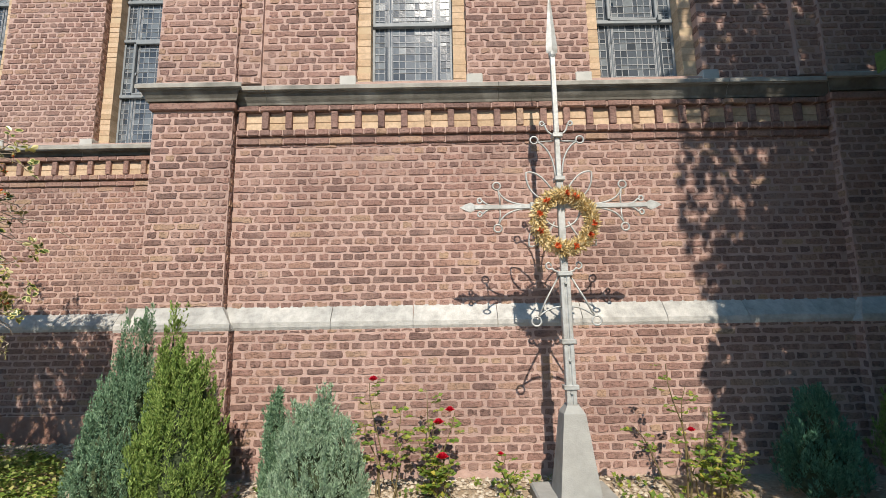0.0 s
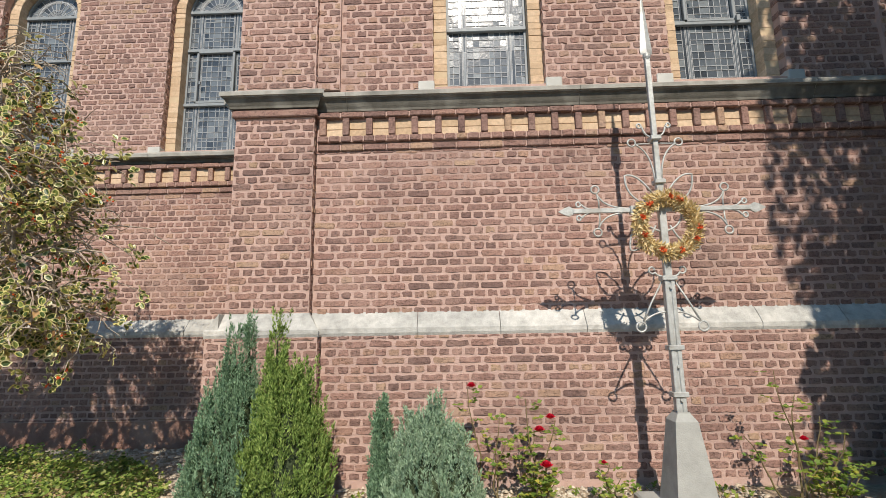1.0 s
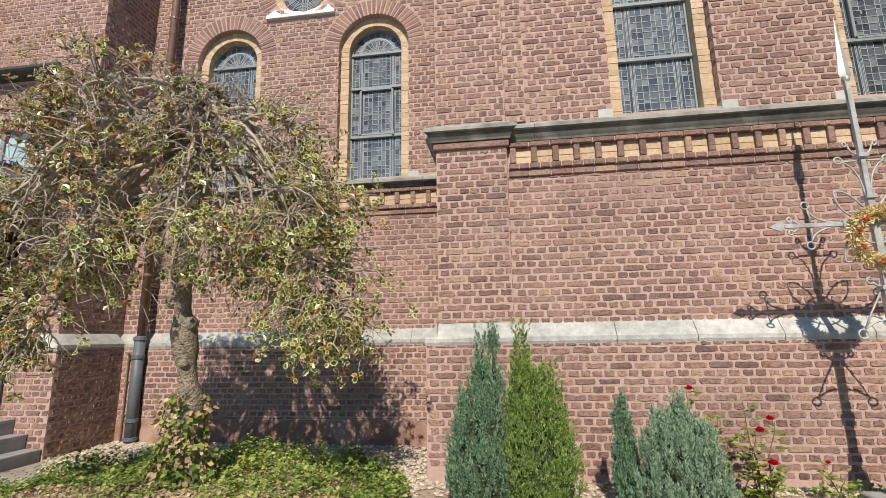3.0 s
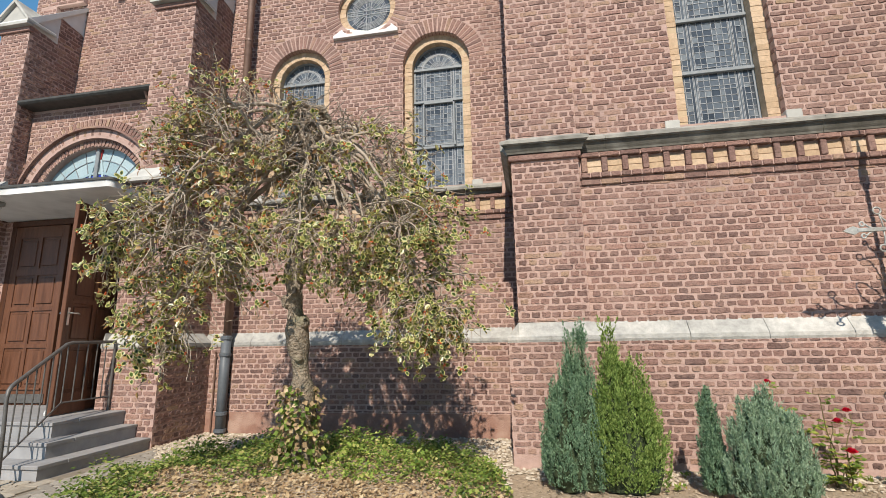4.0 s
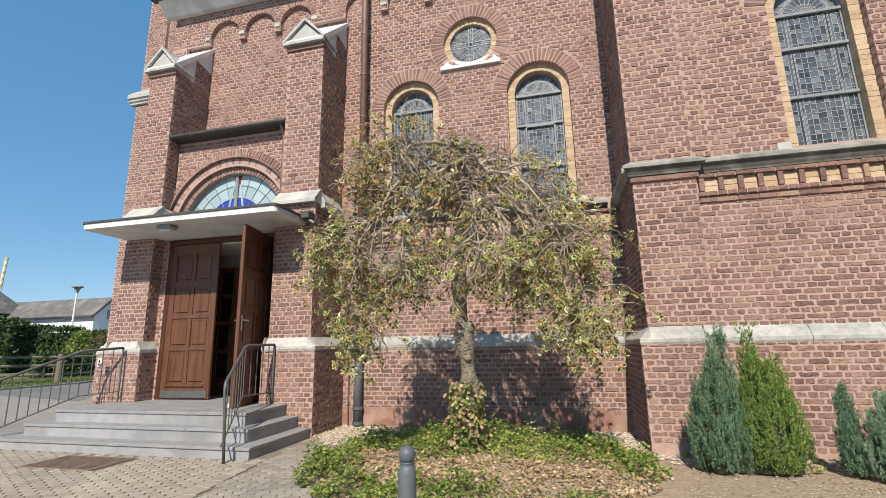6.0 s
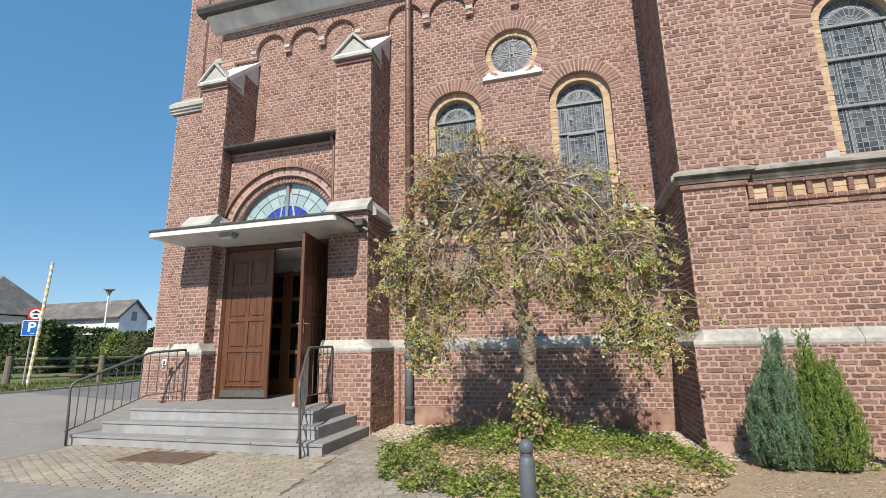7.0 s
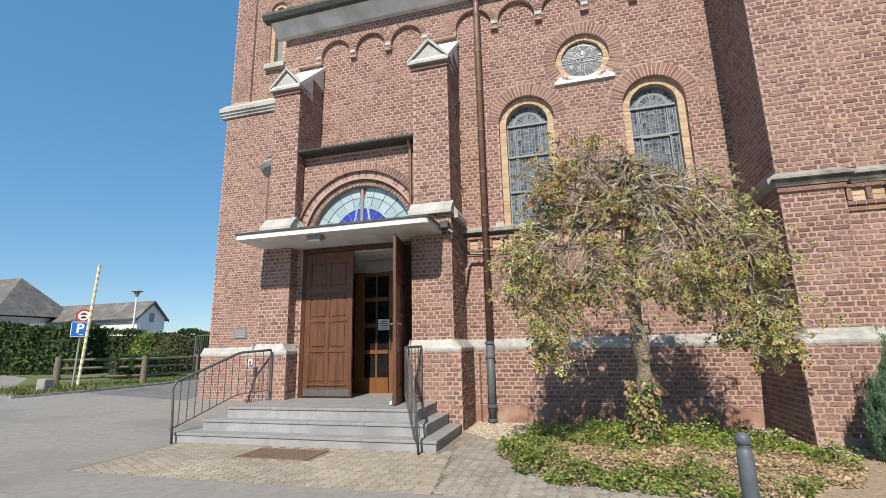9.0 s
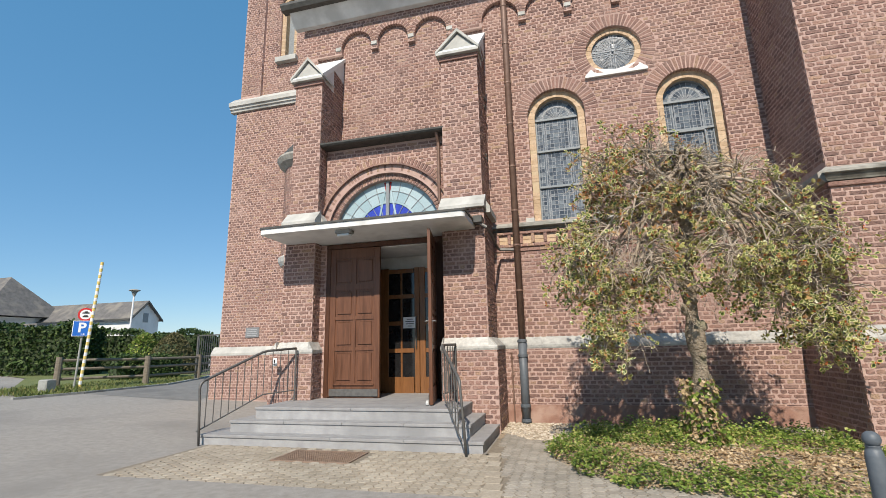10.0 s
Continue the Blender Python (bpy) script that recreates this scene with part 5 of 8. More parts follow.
cn = tagged(make("canopy", Acc().prism(rounded(-12.93, -8.80, 4.20, 5.60, 0.08), "z", 3.735, 3.835), M_WHITE, base=(-10.87, 5.5, 3.735)), "white rendered concrete porch canopy with thin edge", "canopy", kind="structure")
part("roof_sheet", Acc().prism(rounded(-12.95, -8.78, 4.18, 5.60, 0.09), "z", 3.837, 3.875), M_GUTTER, cn, "grey roofing felt")
part("roof_crown", Acc().add([(-12.8, 4.35, 3.876), (-8.9, 4.35, 3.876), (-8.9, 5.6, 3.94), (-12.8, 5.6, 3.94)], [(0, 1, 2, 3)]), M_GUTTER, cn)
part("outlet_box", Acc().box(-8.80, -8.62, 4.95, 5.18, 3.80, 3.94, b=0.01), M_GUTTER, cn)
part("outlet_pipe", Acc().tube([(-8.72, 5.02, 3.82), (-8.56, 5.02, 3.72), (-8.52, 5.4, 3.66), (-8.5, 5.9, 3.52), (-8.46, 6.1, 3.48), (-8.16, 6.12, 3.46), (-8.1, 6.12, 3.3)], 0.032, 8), M_ZINC, cn)
lp = thing("ceiling_lamp", (-11.2, 4.42, 3.735), "grey box lamp fixed under the porch canopy", "lamp")
part("housing", Acc().box(-11.36, -11.04, 4.33, 4.52, 3.66, 3.735, b=0.012), M_CONC, lp)
part("diffuser", Acc().box(-11.33, -11.07, 4.35, 4.50, 3.605, 3.66, b=0.015), M_WHITE, lp)

# ---- steps ----
st = thing("stone_steps", (-10.8, 4.4, 0), "three grey stone steps up to the porch door", "steps", kind="structure")
TIERS = [(-13.30, -8.47, 3.45, 0.0, 0.165), (-12.93, -8.71, 3.72, 0.165, 0.35), (-12.62, -8.94, 3.96, 0.35, P_Z)]
for i, (x0, x1, y0, z0, z1) in enumerate(TIERS):
    sp = part("step", Acc().box(x0 + 0.02, x1 - 0.02, y0 + 0.02, 5.05 if i < 2 else 5.48, z0 - (0.1 if i == 0 else 0), z1 - 0.045), M_STEP, st)
    n = 4
    for k in range(n):
        a, b = x0 + (x1 - x0) * k / n, x0 + (x1 - x0) * (k + 1) / n
        part("tread_slab", Acc().box(a + 0.002, b - 0.002, y0, y0 + 0.36, z1 - 0.043, z1, b=0.005), M_STEPTOP, sp)
    if i < 2:
        part("tread_slab", Acc().box(x1 - 0.36, x1, y0 + 0.362, 5.05, z1 - 0.043, z1 - 0.001, b=0.005), M_STEPTOP, sp)
        part("tread_slab", Acc().box(x0, x0 + 0.36, y0 + 0.362, 5.05, z1 - 0.043, z1 - 0.001, b=0.005), M_STEPTOP, sp)
    else:
        part("landing_slab", Acc().box(-12.18, -9.50, y0 + 0.362, 6.6, z1 - 0.04, z1, b=0.005), M_STEPTOP, sp)
        part("landing_slab", Acc().box(x0, -12.182, y0 + 0.362, 5.05, z1 - 0.043, z1 - 0.001, b=0.005), M_STEPTOP, sp)
        part("landing_slab", Acc().box(-9.498, x1, y0 + 0.362, 5.05, z1 - 0.043, z1 - 0.001, b=0.005), M_STEPTOP, sp)


def hand_rail(name, foot, knee, top, end, label, nb):
    r = thing(name, (foot[0], foot[1], 0), label, "railing", "railings of the steps")
    F, K, T, E = (Vector(p) for p in (foot, knee, top, end))
    d = (T - K).normalized()
    path = [F, F.lerp(K, 0.6), K - Vector((0, 0, 0.10)), K - Vector((0, 0, 0.03)) + d * 0.02, K + d * 0.07, K + d * 0.16, K.lerp(T, 0.6), T - d * 0.06, T + (E - T).normalized() * 0.05, E]
    part("handrail", Acc().tube(path, [0.02] * 3 + [0.024] * 7, 8), M_ZINC, r, smooth=True)
    low0, low1 = Vector((K.x, K.y, 0.22)), Vector((T.x, T.y, T.z - 0.80))
    low2 = Vector((E.x, E.y, E.z - 0.80))
    part("bottom_rail", Acc().tube([low0, low1, low2], 0.012, 6), M_ZINC, r)
    for i in range(1, nb + 1):
        t = i / (nb + 1)
        a, b = low0.lerp(low1, t), K.lerp(T, t)
        part("baluster", Acc().tube([a, b], 0.0085, 6), M_ZINC, r)
    m = max(2, int((E - T).length / 0.13))
    for i in range(m):
        t = i / m
        part("baluster", Acc().tube([low1.lerp(low2, t), T.lerp(E, t)], 0.0085, 6), M_ZINC, r)
    part("end_post", Acc().tube([(E.x, E.y, P_Z - 0.15), E], 0.018, 8), M_ZINC, r)


hand_rail("step_railing", (-8.68, 3.22, 0), (-8.74, 3.22, 1.02), (-9.30, 4.35, 1.53), (-9.22, 5.02, 1.54), "grey steel railing on the stone steps", 6)
hand_rail("step_railing", (-13.20, 3.36, 0), (-13.27, 3.36, 1.0), (-12.85, 4.50, 1.50), (-12.48, 4.98, 1.54), "long grey steel railing beside the stone steps", 8)
pic = tagged(make("pictogram_sign", Acc().box(-12.93, -12.83, 4.86, 4.87, 1.20, 1.36, b=0.003), M_SIGNW, base=(-12.88, 4.86, 1.2)), "small white pictogram sign on the railing", "sign")
part("sign_mark", Acc().lathe(-12.88, 4.855, [(0.03, 1.24), (0.03, 1.25)], 10).box(-12.895, -12.865, 4.853, 4.858, 1.26, 1.33), M_BLACK, pic)

# ---- pipes and small wall fixtures ----
dp = thing("downpipe", (-8.10, 6.1, 0), "browned copper downpipe above a grey cast iron foot", "downpipe")
part("upper_pipe", Acc().tube([(-8.10, 5.80, 10.15), (-8.10, 5.86, 9.95), (-8.10, 6.10, 9.75), (-8.10, 6.12, 9.6), (-8.10, 6.12, 1.6)], 0.070, 14), M_COPPER, dp, smooth=True)
part("lower_pipe", Acc().tube([(-8.10, 6.10, 1.62), (-8.10, 6.10, 0.0)], 0.082, 14), M_IRONPIPE, dp, smooth=True)
for z in (1.58, 1.30, 0.35, 0.08):
    part("pipe_collar", Acc().lathe(-8.10, 6.10, [(0.082, z - 0.03), (0.098, z - 0.025), (0.098, z + 0.025), (0.082, z + 0.03)], 14), M_IRONPIPE, dp)
for z in (2.6, 3.55, 4.3, 5.3, 6.3, 7.3, 8.3, 9.3):
    part("pipe_bracket", Acc().lathe(-8.10, 6.12, [(0.070, z - 0.02), (0.079, z - 0.018), (0.079, z + 0.018), (0.070, z + 0.02)], 14).box(-8.11, -8.09, 6.16, 6.34, z - 0.008, z + 0.008), M_COPPER, dp)
gp = thing("conduit", (-8.33, 6.15, 0), "thin rusty conduit against the brick plinth", "pipe")
part("conduit_pipe", Acc().tube([(-8.33, 6.17, 0.0), (-8.33, 6.17, 1.32), (-8.33, 6.15, 1.36)], 0.014, 8), M_COPPER, gp)
for z in (0.4, 0.9, 1.25):
    part("clip", Acc().box(-8.36, -8.30, 6.165, 6.20, z, z + 0.02), M_COPPER, gp)
for z in (6.85, 6.65, 5.5, 5.42):
    hk = tagged(make("wall_ring", Acc().tube([(-8.60, 5.85 + 0.05 * math.cos(t), z + 0.05 * math.sin(t)) for t in [2 * math.pi * i / 12 for i in range(12)]], 0.008, 6, close=True).tube([(-8.64, 5.85, z + 0.05), (-8.60, 5.85, z + 0.05)], 0.01, 6), M_GUTTER, base=(-8.62, 5.85, z)), "small dark iron ring on the buttress", "wall ring", "iron wall rings")
plq = tagged(make("wall_plaque", Acc().box(-16.92, -16.44, Y_TOW - 0.03, Y_TOW - 0.002, 1.93, 2.24, b=0.006), M_PLAQUE, base=(-16.68, Y_TOW, 1.93)), "grey slate plaque on the tower wall", "plaque")
for i in range(4):
    part("text_bar", Acc().box(-16.87, -16.5 - 0.03 * (i % 2), Y_TOW - 0.034, Y_TOW - 0.031, 2.16 - i * 0.06, 2.18 - i * 0.06), M_LEAD, plq)

# ---- ground ----
def gz(x, y=0.0):
    return 0.024 * max(0.0, -14 - x) if x > -40 else 0.624


xs = [-400, -200, -120, -80, -60, -50] + [-40 + i * 1.0 for i in range(27)] + [-13, -8, -3, 2, 8, 20, 60, 200, 400]
ys = [-400, -100, -40, -15, -5, 0, 5, 10, 15, 20, 30, 50, 100, 250, 600]
ga = Acc().add([(x, y, gz(x)) for y in ys for x in xs], [(j * len(xs) + i, j * len(xs) + i + 1, (j + 1) * len(xs) + i + 1, (j + 1) * len(xs) + i) for j in range(len(ys) - 1) for i in range(len(xs) - 1)])
tagged(make("ground", ga, M_ASPHALT), "worn pale grey asphalt forecourt", "ground", kind="structure")


def sheet(name, P, mat, dz, label, cat, n=8):
    """A flat patch that follows the ground, cut into strips."""
    a = Acc()
    m = [((1 - t) * p0[0] + t * p1[0], (1 - t) * p0[1] + t * p1[1]) for p0, p1 in zip(P, P[1:] + P[:1]) for t in [i / n for i in range(n)]]
    v = [(x, y, gz(x) + dz) for x, y in m]
    c = (sum(p[0] for p in m) / len(m), sum(p[1] for p in m) / len(m))
    v.append((c[0], c[1], gz(c[0]) + dz))
    a.add(v, [(i, (i + 1) % len(m), len(m)) for i in range(len(m))])
    return tagged(make(name, a, mat), label, cat, kind="structure")


sheet("road", [(-18.0, 8.6), (-23.5, 9.4), (-23.5, 13.0), (-24.7, 16.0), (-30, 24), (-26, 24), (-19, 10.5)], M_ROAD, 0.006, "darker asphalt drive beside the tower", "road")
sheet("ground_verge", [(-23.6, 7.5), (-23.45, 9.4), (-23.5, 12.9), (-24.7, 15.9), (-29, 24), (-60, 34), (-60, 24), (-33, 14), (-27, 9.5)], M_GRASSG, 0.03, "grass verge behind a low kerb", "grass")
kb = Acc()
KP = [(-23.65, 7.4), (-23.4, 9.4), (-23.45, 12.9), (-24.65, 15.9), (-29, 24)]
for (x0, y0), (x1, y1) in zip(KP, KP[1:]):
    n = max(1, int(math.hypot(x1 - x0, y1 - y0)))
    for i in range(n):
        a0, a1 = i / n, (i + 0.985) / n
        p, q = (x0 + (x1 - x0) * a0, y0 + (y1 - y0) * a0), (x0 + (x1 - x0) * a1, y0 + (y1 - y0) * a1)
        d = math.hypot(q[0] - p[0], q[1] - p[1])
        nx, ny = -(q[1] - p[1]) / d * 0.06, (q[0] - p[0]) / d * 0.06
        z = gz(p[0])
        kb.prism([(p[0] + nx, p[1] + ny), (q[0] + nx, q[1] + ny), (q[0] - nx, q[1] - ny), (p[0] - nx, p[1] - ny)], "z", z - 0.1, z + 0.07)
tagged(make("trim_kerb", kb, M_CONC), "grey concrete kerb stones along the verge", "kerb", kind="structure")

# paving before the steps
sheet("ground_forecourt", [(-13.3, 1.5), (-13.3, -9.0), (6.0, -9.0), (6.0, 1.5)], M_ASPHALT, 0.021, "worn pale grey asphalt laid up to the paving", "asphalt")
hexbed = sheet("pavement_hex", [(-13.15, 1.5), (-8.05, 1.55), (-8.30, 3.5), (-13.1, 3.5)], M_JOINT, 0.003, "sandy honeycomb paving before the steps", "paving")
slabbed = sheet("pavement_slab", [(-8.03, 1.5), (-5.0, 1.5), (-5.0, 2.3), (-6.2, 2.4), (-7.2, 3.2), (-8.1, 5.3), (-8.45, 5.3), (-8.45, 3.4)], M_JOINT, 0.003, "grey concrete paving beside the flower bed", "paving")
R6 = 0.086


def hex_mesh(name, r, mat):
    v, f = [], []
    for rr, z in ((r, -0.01), (r, 0.0125), (r - 0.003, 0.015)):
        v += [(rr * math.cos(math.pi / 3 * k), rr * 0.92 * math.sin(math.pi / 3 * k), z) for k in range(6)]
    for j in range(2):
        f += [(j * 6 + k, j * 6 + (k + 1) % 6, j * 6 + 6 + (k + 1) % 6, j * 6 + 6 + k) for k in range(6)]
    f.append((12, 13, 14, 15, 16, 17))
    me = bpy.data.meshes.new(name)
    me.from_pydata(v, [], f)
    me.materials.append(mat)
    return v, f, me


HV, HF, _hm = hex_mesh("paver", R6 * 0.90, M_HEX)
M_HEX1 = varied("hex_paver_single", [(0, (0.33, 0.285, 0.22)), (0.5, (0.37, 0.32, 0.25)), (1, (0.42, 0.37, 0.295))], single=True, mott=0.2, scale=30, patch=0.12)
_hm.materials[0] = M_HEX1
joined, cnt = Acc(), 0
jslab = Acc()
SV, SF, _sm = hex_mesh("slab_paver", R6 * 0.91, M_SLAB)
i = 0
x = -13.2
while x < -4.0:
    y = 1.32 + (0.92 * R6 * math.sqrt(3) / 2 if i % 2 else 0)
    while y < 5.3:
        inhex = y > 1.38 and y < 3.42 - 0.02 and x > -13.05 and x < -8.12 - 0.13 * (y - 1.5)
        ingrate = -11.38 < x < -10.1 and 2.56 < y < 3.32
        inslab = y > 1.38 and x > -7.90 - 0.16 * (y - 1.5) and x < (-7.30 - 0.33 * (y - 3.2) if y > 3.2 else -6.25 - 0.95 * (y - 2.2) if y > 2.2 else -5.1) and not (x < -8.42)
        if inhex and not ingrate:
            if cnt < 290 and -10.9 < x < -8.2 and 1.55 < y < 2.5:
                ob = new("paver", _hm)
                ob.parent = hexbed
                ob.location = (x, y, random.uniform(0, 0.0012))
                cnt += 1
            else:
                d = random.uniform(0, 0.0012)
                joined.add([(x + p[0], y + p[1], p[2] + d) for p in HV], HF)
        elif inslab:
            d = random.uniform(0, 0.0012)
            jslab.add([(x + p[0], y + p[1], p[2] + d) for p in SV], SF)
        y += 0.92 * R6 * math.sqrt(3)
    x += R6 * 1.5
    i += 1
tagged(part("pavers", joined, M_HEX, hexbed), kind="stuff")
tagged(part("pavers", jslab, M_SLAB, slabbed), kind="stuff")
edge = Acc()
y = 1.52
while y < 3.4:
    edge.box(-8.17 - 0.13 * (y - 1.5), -7.97 - 0.15 * (y - 1.5), y, y + 0.24, -0.02, 0.02, b=0.005)
    y += 0.25
part("edging_row", edge, M_HEX, slabbed)

gr = thing("floor_grate", (-10.74, 2.95, 0), "rusty steel foot grate let into the paving", "grate")
part("grate_frame", Acc().box(-11.33, -10.15, 2.60, 2.63, 0, 0.02).box(-11.33, -10.15, 3.25, 3.28, 0, 0.02).box(-11.33, -11.30, 2.63, 3.25, 0, 0.02).box(-10.18, -10.15, 2.63, 3.25, 0, 0.02), M_GRATE, gr)
for k in range(38):
    xx = -11.29 + k * 0.03
    part("grate_bar", Acc().box(xx, xx + 0.008, 2.63, 3.25, 0.006, 0.019), M_GRATE, gr)
for k in range(12):
    yy = 2.66 + k * 0.05
    part("cross_bar", Acc().box(-11.3, -10.18, yy, yy + 0.008, 0.007, 0.018), M_GRATE, gr)
part("grate_pit", Acc().box(-11.3, -10.18, 2.63, 3.25, 0.0035, 0.0055), M_SLAB, gr)

# beds and gravel
def in_bed(x, y):
    rx = 2.05 if x < -5.55 else 2.30
    ry = 1.85 if y > 3.7 else 1.80
    return 1 - ((x + 5.55) / rx) ** 2 - ((y - 3.7) / ry) ** 2


def bed_z(x, y):
    return 0.02 + 0.13 * max(0.0, min(1.0, in_bed(x, y) * 1.6)) + 0.02 * noise.noise(Vector((x * 2, y * 2, 0)))


ba, nb = Acc(), 44
bv = []
for k in range(10):
    for i in range(nb):
        t, r = 2 * math.pi * i / nb, (k + 0.2) / 9.3
        x, y = -5.55 + (2.10 if math.cos(t) < 0 else 2.35) * r * math.cos(t), 3.7 + (1.87 if math.sin(t) > 0 else 1.78) * r * math.sin(t)
        bv.append((x, y, bed_z(x, y) if k < 9 else -0.02))
ba.add(bv, [(k * nb + i, k * nb + (i + 1) % nb, (k + 1) * nb + (i + 1) % nb, (k + 1) * nb + i) for k in range(9) for i in range(nb)] + [tuple(range(nb))])
tagged(make("ground_bed", ba, M_SOIL, smooth=True), "low mound of dry soil under the holly tree", "flower bed", kind="structure")
sheet("ground_soil", [(-4.6, 1.56), (8, 1.56), (8, 4.7), (-3.1, 4.7)], M_SOIL, 0.008, "dry brown soil bed along the chapel", "soil")
sheet("ground_gravel", [(-8.45, 4.6), (-7.6, 5.0), (-5.5, 5.3), (-3.7, 4.9), (-3.2, 3.9), (-3.0, 4.2), (-2.9, 4.62), (-3.2, 6.25), (-8.5, 6.25)], M_SOIL, 0.006, "sandy ground under the pebble strip", "gravel")


def pebbles(name, region, count, size, seed, label, mat=None):
    rng = np.random.default_rng(seed)
    a = Acc()
    made = 0
    while made < count:
        x, y = rng.uniform(region[0], region[1]), rng.uniform(region[2], region[3])
        if not region[4](x, y):
            continue
        s = rng.uniform(*size)
        sc = rng.uniform(0.6, 1.2, 3) * s
        t = rng.uniform(0, 6.28)
        c, d = math.cos(t), math.sin(t)
        ring = [(math.cos(k * 1.0472) * rng.uniform(0.8, 1.15), math.sin(k * 1.0472) * rng.uniform(0.8, 1.15)) for k in range(6)]
        z = 0.012 + sc[2] * 0.25
        v = [(p[0] * sc[0], p[1] * sc[1], 0) for p in ring] + [(p[0] * sc[0] * 0.6, p[1] * sc[1] * 0.6, sc[2] * 0.5) for p in ring]
        v = [(x + p[0] * c - p[1] * d, y + p[0] * d + p[1] * c, z + p[2]) for p in v]
        a.add(v, [(k, (k + 1) % 6, 6 + (k + 1) % 6, 6 + k) for k in range(6)] + [(6, 7, 8, 9, 10, 11)])
        made += 1
    return tagged(make(name, a, mat or M_PEBBLE), label, "pebbles", kind="stuff")


def strip_region(x, y):
    if x < -3.24:
        return in_bed(x, y) < 0.04 and y < 6.19 and (y > 5.05 or x > -8.4 + (5.05 - y) * 0.9) and (y > 4.5 or x > -4.2)
    return y < 4.56 and y > 4.15 + 0.25 * math.sin(x * 1.7) and x > -3.3


pebbles("gravel_strip", (-8.45, -2.9, 3.4, 6.2, strip_region), 5200, (0.014, 0.032), 3, "loose pale pebbles along the church wall")
pebbles("gravel_chapel", (-3.1, 1.9, 4.12, 4.68, lambda x, y: True), 1700, (0.012, 0.03), 4, "loose pale pebbles below the chapel plinth")
pebbles("soil_crumbs", (-3.2, 4.6, 2.25, 4.4, lambda x, y: in_bed(x, y) < 0.0), 6500, (0.004, 0.016), 8, "small clods and grit on the dry soil", M_CLOD)

# ---- plants ----
def unit(a):
    return a / np.maximum(np.linalg.norm(a, axis=-1, keepdims=True), 1e-9)


def leaf_blades(P, D, N, L, W, fold=0.25):
    """One folded quad a leaf: arrays of base, direction, normal, length and half width."""
    D, N = unit(D), unit(N)
    S = unit(np.cross(D, N))
    N2 = np.cross(S, D)
    L, W = L[:, None], W[:, None]
    mid = P + D * L * 0.45
    V = np.stack([P, mid + S * W + N2 * W * fold, P + D * L, mid - S * W + N2 * W * fold], 1)
    return V


def blades_mesh(name, V, mat, parent=None):
    n = len(V)
    return quads_mesh(name, V.reshape(-1, 3), np.arange(n * 4).reshape(n, 4), mat, parent)


def holly_leaves(P, D, N, L, rng):
    """Six-point folded leaf with a pale margin and a green middle just above it."""
    D, N = unit(D), unit(N)
    S = unit(np.cross(D, N))
    N2 = np.cross(S, D)
    n = len(P)
    W = (L * rng.uniform(0.26, 0.36, n))[:, None]
    L = L[:, None]
    out = []
    for k, lift in ((1.0, 0.0), (0.70, 0.0022)):
        c = P + D * L * 0.5
        pts = []
        for a, b in ((-0.5, 0), (-0.22, 0.85), (0.2, 0.9), (0.5, 0), (0.2, -0.9), (-0.22, -0.85)):
            pts.append(c + D * L * a * k + S * W * b * k + N2 * (abs(b) * W * 0.35 * k + lift))
        out.append(np.stack(pts, 1))
    return out


def holly_mesh(name, P, D, N, L, rng, parent, mid_mat):
    A, B = holly_leaves(P, D, N, L, rng)
    n = len(P)
    V = np.concatenate([A.reshape(-1, 3), B.reshape(-1, 3)])
    q = np.array([[0, 1, 2, 3], [0, 3, 4, 5]])
    Q = np.concatenate([(np.arange(n)[:, None, None] * 6 + q).reshape(-1, 4), (np.arange(n)[:, None, None] * 6 + q + n * 6).reshape(-1, 4)])
    mi = np.r_[np.zeros(2 * n, int), np.ones(2 * n, int)]
    return quads_mesh(name, V, Q, [M_CREAM, mid_mat], parent, mi)


